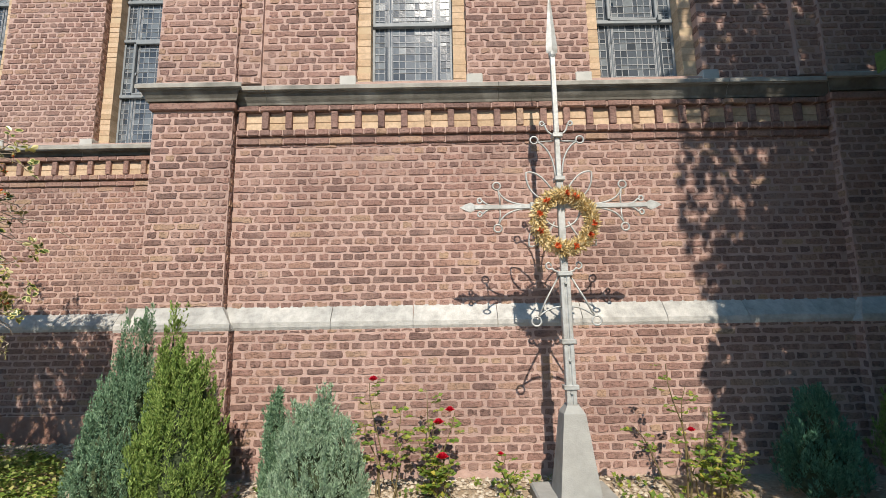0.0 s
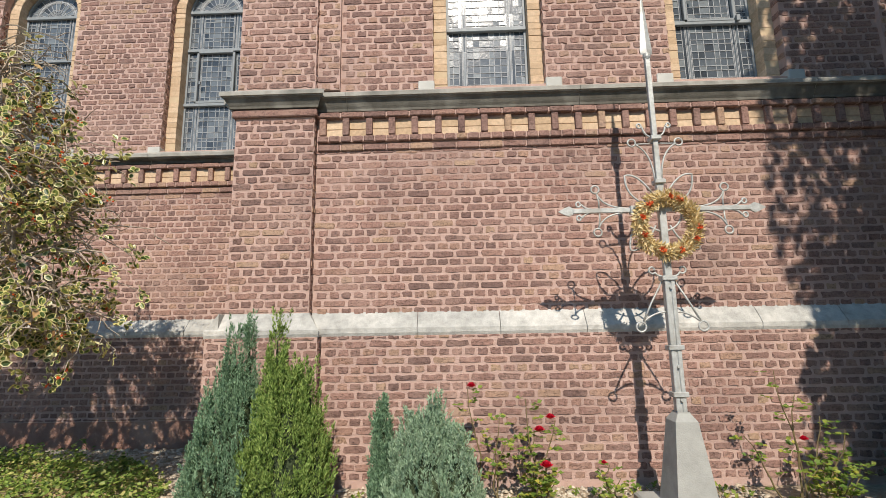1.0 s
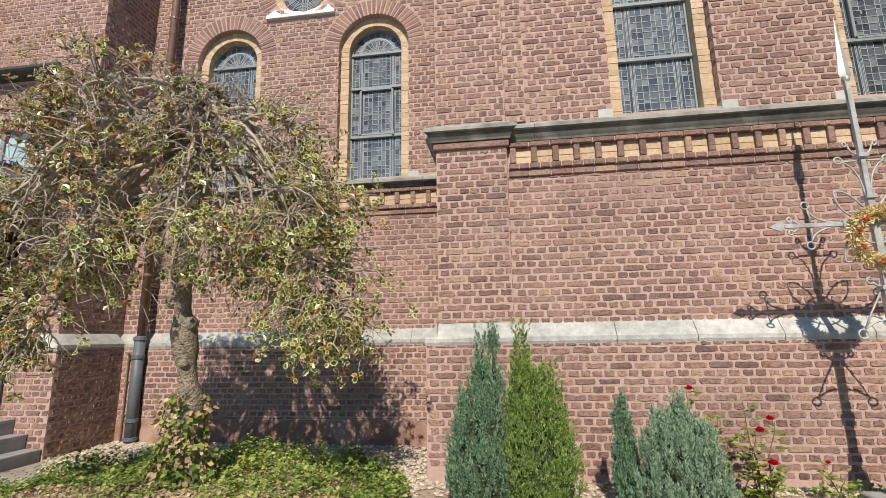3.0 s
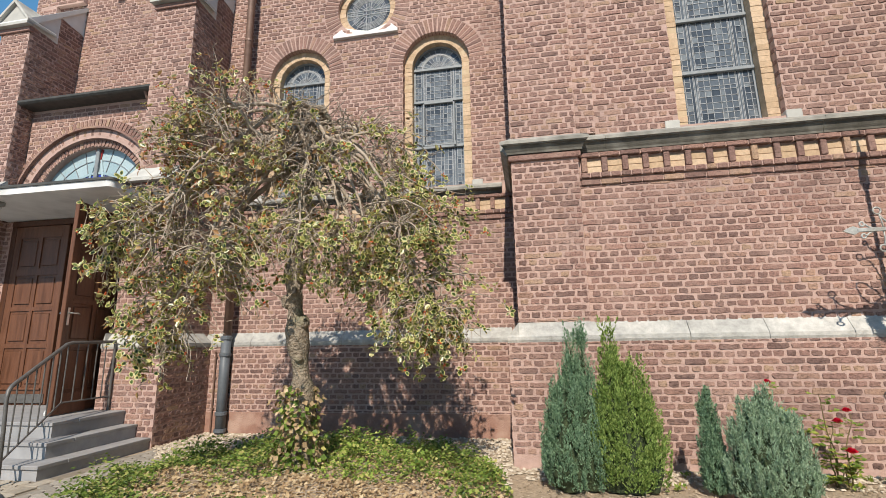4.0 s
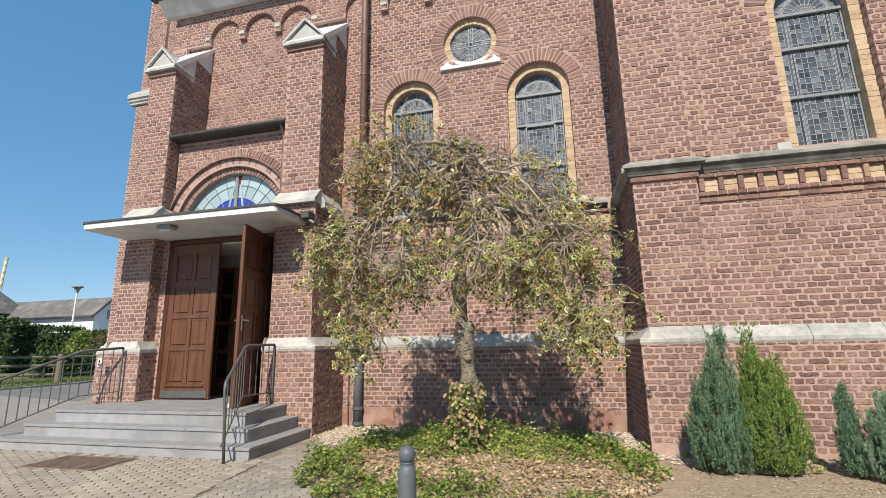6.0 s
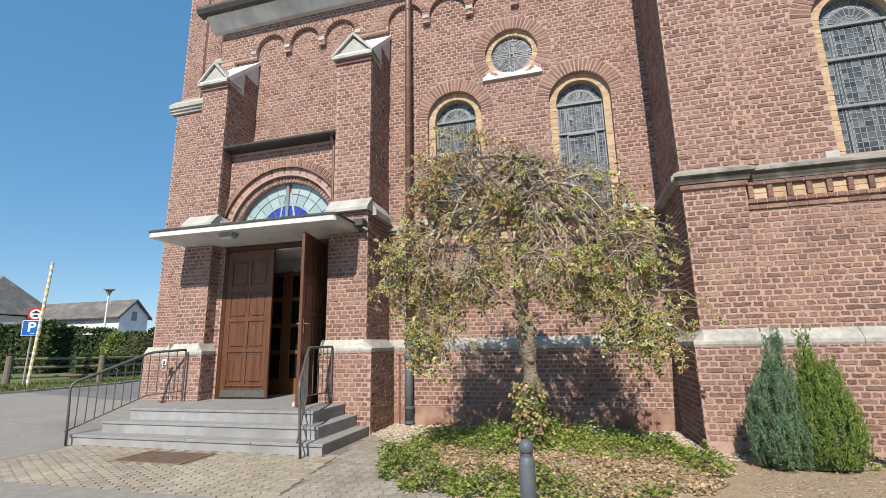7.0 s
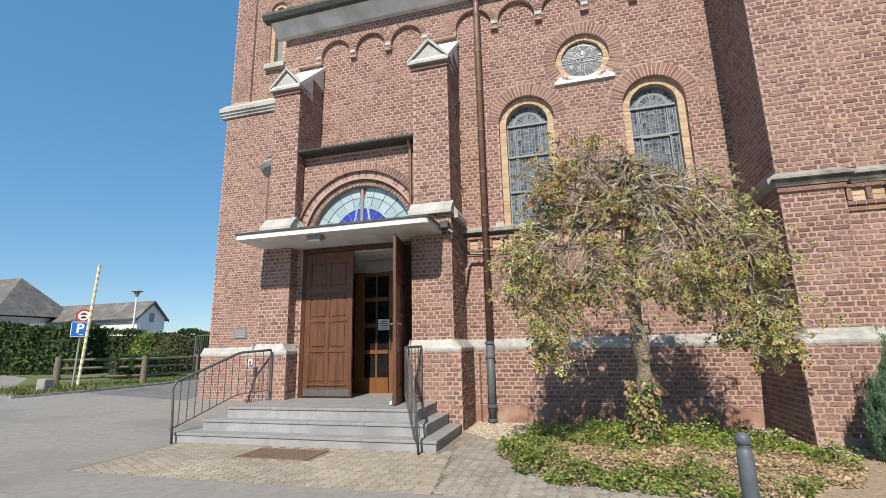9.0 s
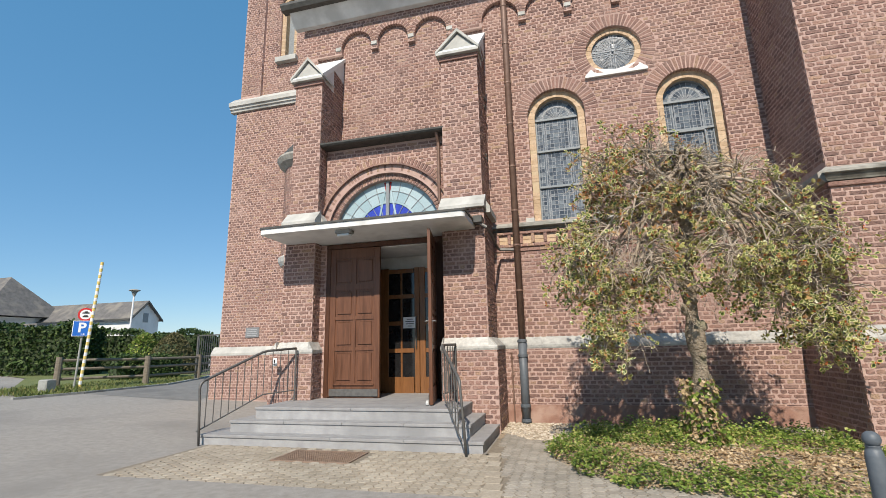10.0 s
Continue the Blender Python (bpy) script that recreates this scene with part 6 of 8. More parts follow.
def weeping_holly():
    rng = np.random.default_rng(77)
    bx, by = -5.55, 3.88
    t = thing("holly_tree", (bx, by, 0.1), "weeping variegated holly tree with grey bare twigs and red berries", "tree")

    def axis(z):
        return Vector((bx + 0.045 * math.sin(z * 2.1) + 0.018 * z, by + 0.04 * math.cos(z * 1.7) - 0.115 * z, z))
    # trunk, knotted, running up to a stubby head
    path = [axis(0.05 + i * 0.105) for i in range(40)]
    rad = [0.24 if i == 0 else 0.17 if i == 1 else 0.130 - 0.016 * p.z + 0.02 * math.sin(p.z * 9.0) + rng.normal(0, 0.006) for i, p in enumerate(path)]
    trunk = Acc().tube(path, rad, 14)
    for k in range(26):
        z, ang, r = rng.uniform(0.2, 4.1), rng.uniform(-3.1, 3.1), rng.uniform(0.045, 0.085)
        c = axis(z) + Vector((0.09 * math.cos(ang), 0.09 * math.sin(ang), 0))
        up = Vector((0.4 * math.cos(ang), 0.4 * math.sin(ang), 1)) * r
        trunk.tube([c - up, c - up * 0.5, c, c + up * 0.6, c + up], [0.01, r * 0.75, r, r * 0.7, 0.01], 8)
    part("trunk", trunk, M_BARK, t, smooth=True)
    for k in range(7):
        ang = rng.uniform(0, 6.28)
        d = Vector((math.cos(ang), math.sin(ang), 0))
        q = axis(4.05)
        part("limb", Acc().tube([q, q + d * 0.08 + Vector((0, 0, 0.1)), q + d * 0.2 + Vector((0, 0, 0.12)), q + d * 0.3 - Vector((0, 0, 0.05))], [0.06, 0.055, 0.045, 0.02], 7), M_BARK, t, smooth=True)
    twigs, LP, LD, LN, berries, bronze = Acc(), [], [], [], [], []

    def bow(p, q, lift, n, wob):
        """A crooked branch from p, rising first, then bending over to q."""
        span = (q - p).length
        c1 = p + (q - p) * 0.30 + Vector((0, 0, lift * 1.2)) + Vector(rng.normal(0, wob, 3)) * span
        c2 = p + (q - p) * 0.85 + Vector((0, 0, lift)) + Vector(rng.normal(0, wob, 3)) * span
        P = []
        for i in range(n + 1):
            s = i / n
            b = p * (1 - s) ** 3 + c1 * (3 * s * (1 - s) ** 2) + c2 * (3 * s * s * (1 - s)) + q * s ** 3
            P.append(b + Vector(rng.normal(0, wob * 0.12, 3)) * (min(span, 0.8) if 0 < i < n else 0))
        return P

    # masses of the crown: centre, radii, limbs, leafy shoots, bare shoots, share of old leaves
    masses = [
        ((-6.30, 3.10, 3.62), (0.82, 0.66, 0.85), 9, 190, 130, 0.42),
        ((-6.68, 2.98, 2.42), (0.72, 0.62, 0.80), 7, 215, 60, 0.20),
        ((-6.62, 2.92, 1.42), (0.48, 0.40, 0.45), 3, 50, 8, 0.12),
        ((-5.40, 3.35, 3.75), (0.62, 0.54, 0.62), 9, 30, 150, 0.35),
        ((-4.42, 3.60, 2.55), (0.90, 0.76, 0.82), 9, 270, 40, 0.10),
        ((-4.12, 3.55, 1.66), (0.70, 0.54, 0.54), 4, 130, 12, 0.06),
        ((-5.15, 3.20, 2.50), (0.62, 0.50, 0.80), 6, 80, 60, 0.12),
        ((-6.02, 3.15, 2.30), (0.50, 0.48, 0.70), 4, 85, 35, 0.25),
        ((-5.35, 3.15, 3.35), (0.55, 0.35, 0.60), 3, 25, 100, 0.30),
        ((-4.62, 3.65, 3.50), (0.62, 0.58, 0.58), 6, 45, 100, 0.22),
        ((-5.80, 4.30, 2.95), (0.95, 0.45, 0.85), 4, 10, 12, 0.18),
    ]
    head = [Vector(p) for p in path[29:]]
    nodes_at = []
    for c, r, n_limb, n_leafy, n_bare, old in masses:
        c, r = Vector(c), Vector(r)
        for i in range(n_limb):
            d = Vector(rng.normal(0, 1, 3)).normalized()
            q = c + Vector((d.x * r.x, d.y * r.y, abs(d.z) * r.z * 0.7)) * rng.uniform(0.3, 0.8)
            p = head[int(rng.integers(len(head)))] + Vector(rng.normal(0, 0.03, 3))
            P = bow(p, q, max(0.12, 4.35 - max(p.z, q.z)) * rng.uniform(0.35, 0.8), 12, 0.09)
            part("limb", Acc().tube(P, [0.036 * (1 - k / 15) * rng.uniform(0.8, 1.1) for k in range(len(P))], 6), M_TWIG, t, smooth=True)
            nodes_at += P[4:]
    NA = np.array([tuple(p) for p in nodes_at])

    def rosette(tip, way, m, old):
        """Leaves round the end of a shoot, facing outwards and to the light."""
        face = (way + Vector(rng.normal(0, 0.45, 3)) + Vector((0, -0.7, 0.6))).normalized()
        a = face.orthogonal().normalized()
        b = face.cross(a)
        t0 = rng.uniform(0, 6.28)
        for k in range(m):
            an = t0 + 2.4 * k + rng.normal(0, 0.3)
            lay_out = a * math.cos(an) + b * math.sin(an)
            back = (k // 3) * 0.022
            LP.append(tip - face * back + lay_out * 0.008 + Vector(rng.normal(0, 0.006, 3)))
            LD.append(lay_out + face * rng.uniform(-0.15, 0.55))
            LN.append(face + Vector(rng.normal(0, 0.28, 3)))
            bronze.append(rng.random() < old)

    for c, r, n_limb, n_leafy, n_bare, old in masses:
        for j in range(n_leafy + n_bare):
            d = rng.normal(0, 1, 3)
            d /= np.linalg.norm(d)
            q = np.array(c) + d * np.array(r) * rng.uniform(0.35, 1.10 if j % 9 else 1.38)
            w = np.linalg.norm(NA - q, axis=1) + 0.9 * np.maximum(0, q[2] + 0.05 - NA[:, 2]) + rng.uniform(0, 0.35, len(NA))
            p, q = Vector(NA[int(np.argmin(w))]), Vector(q)
            T = bow(p, q, rng.uniform(0.05, 0.30) * (q - p).length + 0.03, 8, 0.15)
            thick = rng.uniform(0.006, 0.012)
            twigs.tube(T, [thick * (1 - m / 10.5) for m in range(len(T))], 4)
            gap = noise.noise(q * 1.5) + 0.4 * noise.noise(q * 4.0)
            leafy = j < n_leafy and gap > -0.12
            way = (q - p).normalized() if (q - p).length > 0.01 else Vector((0, 0, -1))
            tips = [(T[-1], way)]
            for _ in range(3 if leafy else 2):
                m = int(rng.integers(3, len(T)))
                sd = (Vector(rng.normal(0, 1, 3)) + way * 0.6).normalized()
                e = T[m] + sd * rng.uniform(0.06, 0.20)
                twigs.tube([T[m], (T[m] + e) / 2 + Vector(rng.normal(0, 0.02, 3)), e], [0.005, 0.004, 0.0025], 3)
                tips.append((e, sd))
            if not leafy:
                continue
            for tip, wy in tips:
                rosette(tip, wy, int(rng.integers(3, 7)), old)
            if rng.random() < 0.45:
                berries.append(tips[0][0] + Vector((0, -0.012, 0.005)))
    tagged(part("twig_tangle", twigs, M_TWIG, t, "bare grey hanging twigs"), kind="stuff")
    P, D, N = (np.array([tuple(p) for p in q]) for q in (LP, LD, LN))
    L = rng.uniform(0.042, 0.078, len(P))
    old = np.array(bronze)
    tagged(holly_mesh("crown_leaves", P[~old], D[~old], N[~old], L[~old], rng, t, M_HOLLY), kind="stuff")
    tagged(blades_mesh("old_leaves", leaf_blades(P[old], D[old], N[old], L[old], L[old] * 0.3), M_BRONZE, t), kind="stuff")
    b = Acc()
    for c in berries:
        for _ in range(4):
            o = c + Vector(rng.normal(0, 0.014, 3))
            b.lathe(o.x, o.y, [(0.001, o.z - 0.008), (0.008, o.z - 0.003), (0.008, o.z + 0.003), (0.001, o.z + 0.008)], 6)
    tagged(part("berry_scatter", b, M_BERRY, t), kind="stuff")


weeping_holly()


def scatter_bed(name, count, seed, mat, choose, size, lift, label, flat=0.9):
    rng = np.random.default_rng(seed)
    P = []
    while len(P) < count:
        x, y = rng.uniform(-8.1, -2.9), rng.uniform(1.8, 5.7)
        e = in_bed(x, y) + 0.20 * noise.noise(Vector((x * 2.6, y * 2.6, 1.0)))
        if e > 0.0 and choose(x, y, e, rng):
            tuft = max(0.0, noise.noise(Vector((x * 3.3, y * 3.3, 9.0))) + 0.15)
            P.append((x, y, bed_z(x, y) + rng.uniform(*lift) * (0.35 + 3.0 * tuft)))
    P = np.array(P)
    n = len(P)
    D = rng.normal(0, 1, (n, 3)) * np.array((1, 1, 0.35))
    N = rng.normal(0, 1 - flat + 0.25, (n, 3)) + np.array((0, -0.25, 1.0))
    L = rng.uniform(*size, n)
    return tagged(blades_mesh(name, leaf_blades(P, D, N, L, L * rng.uniform(0.34, 0.48, n)), mat), label, "ground cover", kind="stuff")


def bare_patch(x, y):
    return math.exp(-(((x + 5.3) / 1.25) ** 2 + ((y - 3.0) / 0.55) ** 2)) + 0.35 * math.exp(-(((x + 4.0) / 0.8) ** 2 + ((y - 2.9) / 0.8) ** 2)) + 0.55 * noise.noise(Vector((x * 1.6, y * 1.6, 5.0)))


scatter_bed("ivy_cover", 21000, 5, M_IVY, lambda x, y, e, r: r.random() > bare_patch(x, y) * 1.5 + 0.14, (0.022, 0.054), (0.01, 0.12), "green ivy and strawberry leaves covering the bed")
scatter_bed("dry_leaves", 12000, 6, M_DRY, lambda x, y, e, r: r.random() < 0.35 + 0.9 * bare_patch(x, y), (0.02, 0.055), (0.0, 0.03), "dry brown fallen leaves on the bed")
rngt = np.random.default_rng(9)
tw = Acc()
for _ in range(420):
    x, y = rngt.uniform(-7.4, -3.6), rngt.uniform(2.3, 5.2)
    if in_bed(x, y) < 0.08:
        continue
    a, l = rngt.uniform(0, 6.28), rngt.uniform(0.08, 0.3)
    z = bed_z(x, y) + 0.02
    tw.tube([(x, y, z), (x + l * 0.5 * math.cos(a), y + l * 0.5 * math.sin(a), z + 0.015), (x + l * math.cos(a + 0.2), y + l * math.sin(a + 0.2), z)], 0.003, 3)
tagged(make("fallen_twigs", tw, M_TWIG), "thin fallen twigs scattered over the bed", "twigs", kind="stuff")


def trunk_ivy():
    rng = np.random.default_rng(15)
    P, D, N = [], [], []
    for _ in range(900):
        z = 0.1 + 0.9 * rng.random() ** 1.5
        a = rng.uniform(0, 6.28)
        r = 0.16 + 0.22 * max(0, 0.5 - z) + abs(rng.normal(0, 0.05))
        P.append((-5.55 + r * math.cos(a), 3.88 + r * math.sin(a) - 0.1 * z, z))
        D.append((rng.normal(0, 1), rng.normal(0, 1), -0.4))
        N.append((math.cos(a) + rng.normal(0, 0.3), math.sin(a) + rng.normal(0, 0.3), 0.3))
    P, D, N = np.array(P), np.array(D), np.array(N)
    L = rng.uniform(0.045, 0.085, len(P))
    dry = rng.random(len(P)) < 0.55
    e = thing("trunk_ivy", (-5.55, 3.88, 0.1), "ivy with dry leaves climbing the tree foot", "ivy")
    tagged(blades_mesh("ivy_leaves", leaf_blades(P[~dry], D[~dry], N[~dry], L[~dry], L[~dry] * 0.45), M_IVY, e), kind="stuff")
    tagged(blades_mesh("dry_leaves", leaf_blades(P[dry], D[dry], N[dry], L[dry], L[dry] * 0.45), M_DRY, e), kind="stuff")


trunk_ivy()


def conifer(name, base, leaders, mat, n, seed, label, flare=0.35, length=(0.022, 0.055), width=0.0034, fan=0.05):
    """An upright conifer of feathery sprays round a solid core painted dark as inner shade. leaders: dx, dy, height,
    radius, share; fan: half width of a spray.
    """
    rng = np.random.default_rng(seed)
    t = thing(name, base, label, "conifer")
    Ps, Ds, Ls = [], [], []
    tot = sum(l[4] for l in leaders)
    for dx, dy, h, r, share in leaders:
        def rad(s):
            return r * (0.62 + 0.38 * math.sin(min(1, s * 3.2) * math.pi / 2)) * (1 - max(0, s - 0.25) / 0.75) ** 0.75
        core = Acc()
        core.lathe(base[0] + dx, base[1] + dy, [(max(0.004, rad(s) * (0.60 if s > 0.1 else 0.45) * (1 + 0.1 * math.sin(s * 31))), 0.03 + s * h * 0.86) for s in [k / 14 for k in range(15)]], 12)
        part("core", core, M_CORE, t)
        m = int(n * share / tot)
        q = 44
        for _ in range(max(10, m // q)):
            s0 = rng.random() ** 1.1 * 0.9
            a0 = rng.uniform(0, 2 * math.pi)
            R0 = rad(s0) * rng.uniform(0.70, 1.02)
            tilt = flare * rng.uniform(0.2, 1.0) * (1 - s0 * 0.6)
            out = np.array((math.cos(a0), math.sin(a0), 0.0))
            ax = out * tilt + np.array((0, 0, 1.0)) + rng.normal(0, 0.08, 3)
            ax /= np.linalg.norm(ax)
            ln = min(rng.uniform(0.09, 0.20) * (0.6 + 0.45 * h), max(0.05, h * 1.03 - s0 * h))
            # a flat spray: side shoots to both sides of its axis, shorter towards the tip
            side = np.cross(ax, out * rng.uniform(0.3, 1) + rng.normal(0, 0.6, 3))
            side /= np.linalg.norm(side)
            u = rng.random(q)
            sg = rng.choice((-1.0, 1.0), q)
            wd = rng.random(q) * fan * (1.05 - u)
            p0 = np.array((base[0] + dx, base[1] + dy, 0.03 + s0 * h)) + out * R0
            Ps.append(p0 + ax * (u * ln)[:, None] + side * (sg * wd)[:, None] + rng.normal(0, 0.004, (q, 3)))
            Ds.append(ax + side * (sg * 0.75 * (1.1 - u))[:, None] + rng.normal(0, 0.15, (q, 3)))
            Ls.append(rng.uniform(*length, q))
    P, D, L = np.concatenate(Ps), np.concatenate(Ds), np.concatenate(Ls)
    m = len(P)
    V = []
    D = unit(D)
    for k in range(2):
        Dk = unit(D + rng.normal(0, 0.25, (m, 3)))
        N = rng.normal(0, 1, (m, 3)) + np.array((0, -0.8, 0.5))
        V.append(leaf_blades(P + D * L[:, None] * 0.25 * k, Dk, N, L * rng.uniform(0.6, 0.9, m), np.full(m, width) * rng.uniform(0.7, 1.3, m), 0.1))
    tagged(blades_mesh("foliage", np.concatenate(V), mat, t), kind="stuff")
    part("trunk", Acc().tube([(base[0], base[1], -0.02), (base[0], base[1], 0.3)], [0.03, 0.02], 6), M_BARK, t)
    return t


conifer("juniper", (-2.60, 3.86, 0), [(0, 0, 1.2, 0.31, 5), (0.02, 0.0, 1.56, 0.12, 2.0), (0.13, 0.02, 1.60, 0.11, 2.0), (-0.15, 0.03, 1.0, 0.18, 1.8), (-0.07, -0.08, 0.8, 0.29, 2.2), (0.14, -0.04, 1.15, 0.2, 1.7), (-0.17, 0.0, 0.62, 0.15, 1.2)], M_JUNI, 34000, 301, "tall blue-green juniper with several upright tips", 0.30, (0.018, 0.04), 0.0040, 0.035)
conifer("cypress", (-2.12, 3.84, 0), [(0, 0, 1.15, 0.32, 5), (-0.10, 0, 1.62, 0.10, 2.2), (0.15, 0.02, 1.22, 0.18, 1.8), (-0.10, -0.05, 1.32, 0.16, 1.5), (0.05, -0.06, 1.25, 0.17, 1.3), (-0.16, -0.02, 0.95, 0.2, 1.5), (0.22, -0.02, 0.85, 0.16, 1.2)], M_JUNIG, 30000, 302, "bright green upright cypress beside a juniper", 0.45, (0.022, 0.05), 0.0048, 0.055)
conifer("juniper", (-1.36, 3.84, 0), [(0, 0, 0.92, 0.10, 3), (0.02, -0.02, 0.55, 0.13, 1.5)], M_JUNI, 12000, 303, "small slim dark green juniper", 0.25, (0.018, 0.04), 0.0040, 0.03)
conifer("juniper", (-0.99, 3.62, 0), [(0, 0, 0.84, 0.26, 4), (0.06, 0.03, 0.98, 0.13, 1.3), (-0.11, 0, 0.86, 0.15, 1.3), (0.20, -0.03, 0.74, 0.16, 1.4), (-0.19, 0.03, 0.68, 0.15, 1.2), (0.28, 0.0, 0.55, 0.12, 1.0)], M_JUNIB, 36000, 304, "broad silvery blue juniper with loose spiky shoots", 0.45, (0.02, 0.045), 0.0034, 0.026)
conifer("juniper", (3.12, 4.1, 0), [(0, 0, 0.84, 0.27, 4), (-0.08, 0.0, 0.5, 0.28, 2), (0.12, 0, 0.52, 0.24, 1.5)], M_JUNID, 18000, 305, "shaded conical juniper beside the chapel")
conifer("cypress", (3.98, 4.05, 0), [(0, 0, 1.12, 0.34, 4), (-0.12, 0, 0.85, 0.2, 1.5)], M_JUNIG, 14000, 306, "shaded green cypress at the end of the bed")


def rose_bush(base, stems, blooms, seed, label, spread=0.25, leaves=15):
    """stems: (dx, dy, height); blooms: (x, y, z, size)."""
    rng = np.random.default_rng(seed)
    t = thing("rose_bush", base, label, "rose bush", "rose bushes")
    P, D, N = [], [], []
    for dx, dy, h in stems:
        b0 = Vector((base[0] + dx * 0.3 + rng.normal(0, 0.03), base[1] + dy * 0.3, 0))
        pts = []
        for i in range(8):
            s = i / 7
            pts.append(b0 + Vector((dx * 0.7 * s ** 1.3 + 0.02 * math.sin(s * 7 + dx * 9), dy * 0.7 * s, h * s)) + Vector((rng.normal(0, 0.008), rng.normal(0, 0.008), 0)))
        part("stem", Acc().tube(pts, [0.009 - 0.0008 * i for i in range(8)], 5), M_STEM, t)
        for k in range(int(leaves * 0.7)):
            s = rng.uniform(0.25, 1.0)
            i = min(6, int(s * 7))
            c = pts[i].lerp(pts[i + 1], s * 7 - i)
            a = rng.uniform(0, 6.28)
            d = Vector((math.cos(a), math.sin(a), rng.uniform(-0.1, 0.5)))
            for q in range(5):
                o = c + d * (0.03 + 0.022 * (q // 2 + 1))
                sd = Vector((-d.y, d.x, 0)) * (1 if q % 2 else -1)
                e = d if q == 4 else d * 0.4 + sd
                P.append(tuple(o))
                D.append(tuple(e))
                N.append((rng.normal(0, 0.3), -0.3 + rng.normal(0, 0.3), 0.8))
    P, D, N = np.array(P), np.array(D), np.array(N)
    L = rng.uniform(0.036, 0.058, len(P))
    tagged(blades_mesh("leaves", leaf_blades(P, D, N, L, L * 0.42), M_ROSEL, t), kind="stuff")
    for x, y, z, s in blooms:
        f = Acc()
        for ring, (cnt, r, up) in enumerate(((7, 1.0, 0.15), (6, 0.75, 0.5), (5, 0.5, 0.85), (3, 0.25, 1.0))):
            for k in range(cnt):
                a = 2 * math.pi * k / cnt + ring * 0.5
                d, sd = Vector((math.cos(a), math.sin(a), 0)), Vector((-math.sin(a), math.cos(a), 0))
                c = Vector((x, y, z))
                w = s * (0.55 - 0.08 * ring)
                f.add([c + d * s * r * 0.2 - Vector((0, 0, s * 0.3)), c + d * s * r * 0.75 + sd * w + Vector((0, 0, s * up * 0.55)), c + d * s * r + Vector((0, 0, s * (up * 0.7))), c + d * s * r * 0.75 - sd * w + Vector((0, 0, s * up * 0.55))], [(0, 1, 2, 3)])
        part("bloom", f, M_ROSE, t, "crimson rose bloom")


rose_bush((-0.50, 4.22, 0), [(-0.14, -0.02, 0.97), (0.05, 0.05, 0.72), (-0.18, 0.0, 0.62), (0.14, -0.05, 0.55)], [(-0.64, 4.2, 1.0, 0.045)], 401, "rose bush with one crimson bloom by the wall")
rose_bush((-0.10, 4.22, 0), [(0.14, -0.02, 0.70), (0.03, -0.02, 0.62), (-0.08, 0.02, 0.88), (-0.16, 0.0, 0.5), (0.06, -0.1, 0.33), (0.0, -0.12, 0.25), (0.14, -0.1, 0.22)], [(0.03, 4.2, 0.73, 0.045), (-0.07, 4.19, 0.63, 0.05), (-0.04, 4.10, 0.37, 0.055)], 402, "rose bush with three crimson blooms by the wall", leaves=18)
rose_bush((0.47, 4.22, 0), [(0.0, -0.02, 0.34), (0.05, 0.02, 0.22)], [(0.46, 4.2, 0.36, 0.028)], 403, "small young rose with one pink bud", leaves=12)
rose_bush((2.05, 4.12, 0), [(-0.15, 0.0, 1.10), (0.0, 0.0, 0.9), (-0.42, 0.0, 0.58), (0.2, 0.05, 0.72), (0.36, 0.0, 0.62), (0.05, -0.1, 0.4)], [(2.05, 4.08, 0.56, 0.038)], 404, "tall straggling rose with yellowing leaves", leaves=13)
rose_bush((2.30, 4.10, 0), [(0.0, 0.0, 0.45), (0.2, 0.0, 0.35), (-0.15, -0.05, 0.38), (0.1, -0.1, 0.3), (-0.1, 0.05, 0.42)], [], 405, "low leafy rose bush without blooms", leaves=16)

# small weeds in the soil bed
rngw = np.random.default_rng(21)
wp, wd = [], []
for _ in range(60):
    c = (rngw.uniform(-3.0, 2.8), rngw.uniform(3.9, 4.6))
    for _ in range(9):
        wp.append((c[0] + rngw.normal(0, 0.03), c[1] + rngw.normal(0, 0.03), 0.02 + rngw.uniform(0, 0.05)))
        wd.append((rngw.normal(0, 1), rngw.normal(0, 1), 0.9))
wp, wd = np.array(wp), np.array(wd)
wl = rngw.uniform(0.03, 0.06, len(wp))
tagged(blades_mesh("weeds", leaf_blades(wp, wd, rngw.normal(0, 0.4, wp.shape) + np.array((0, -0.3, 1)), wl, wl * 0.35), M_ROSEL), "small green weeds between the pebbles", "weeds", kind="stuff")


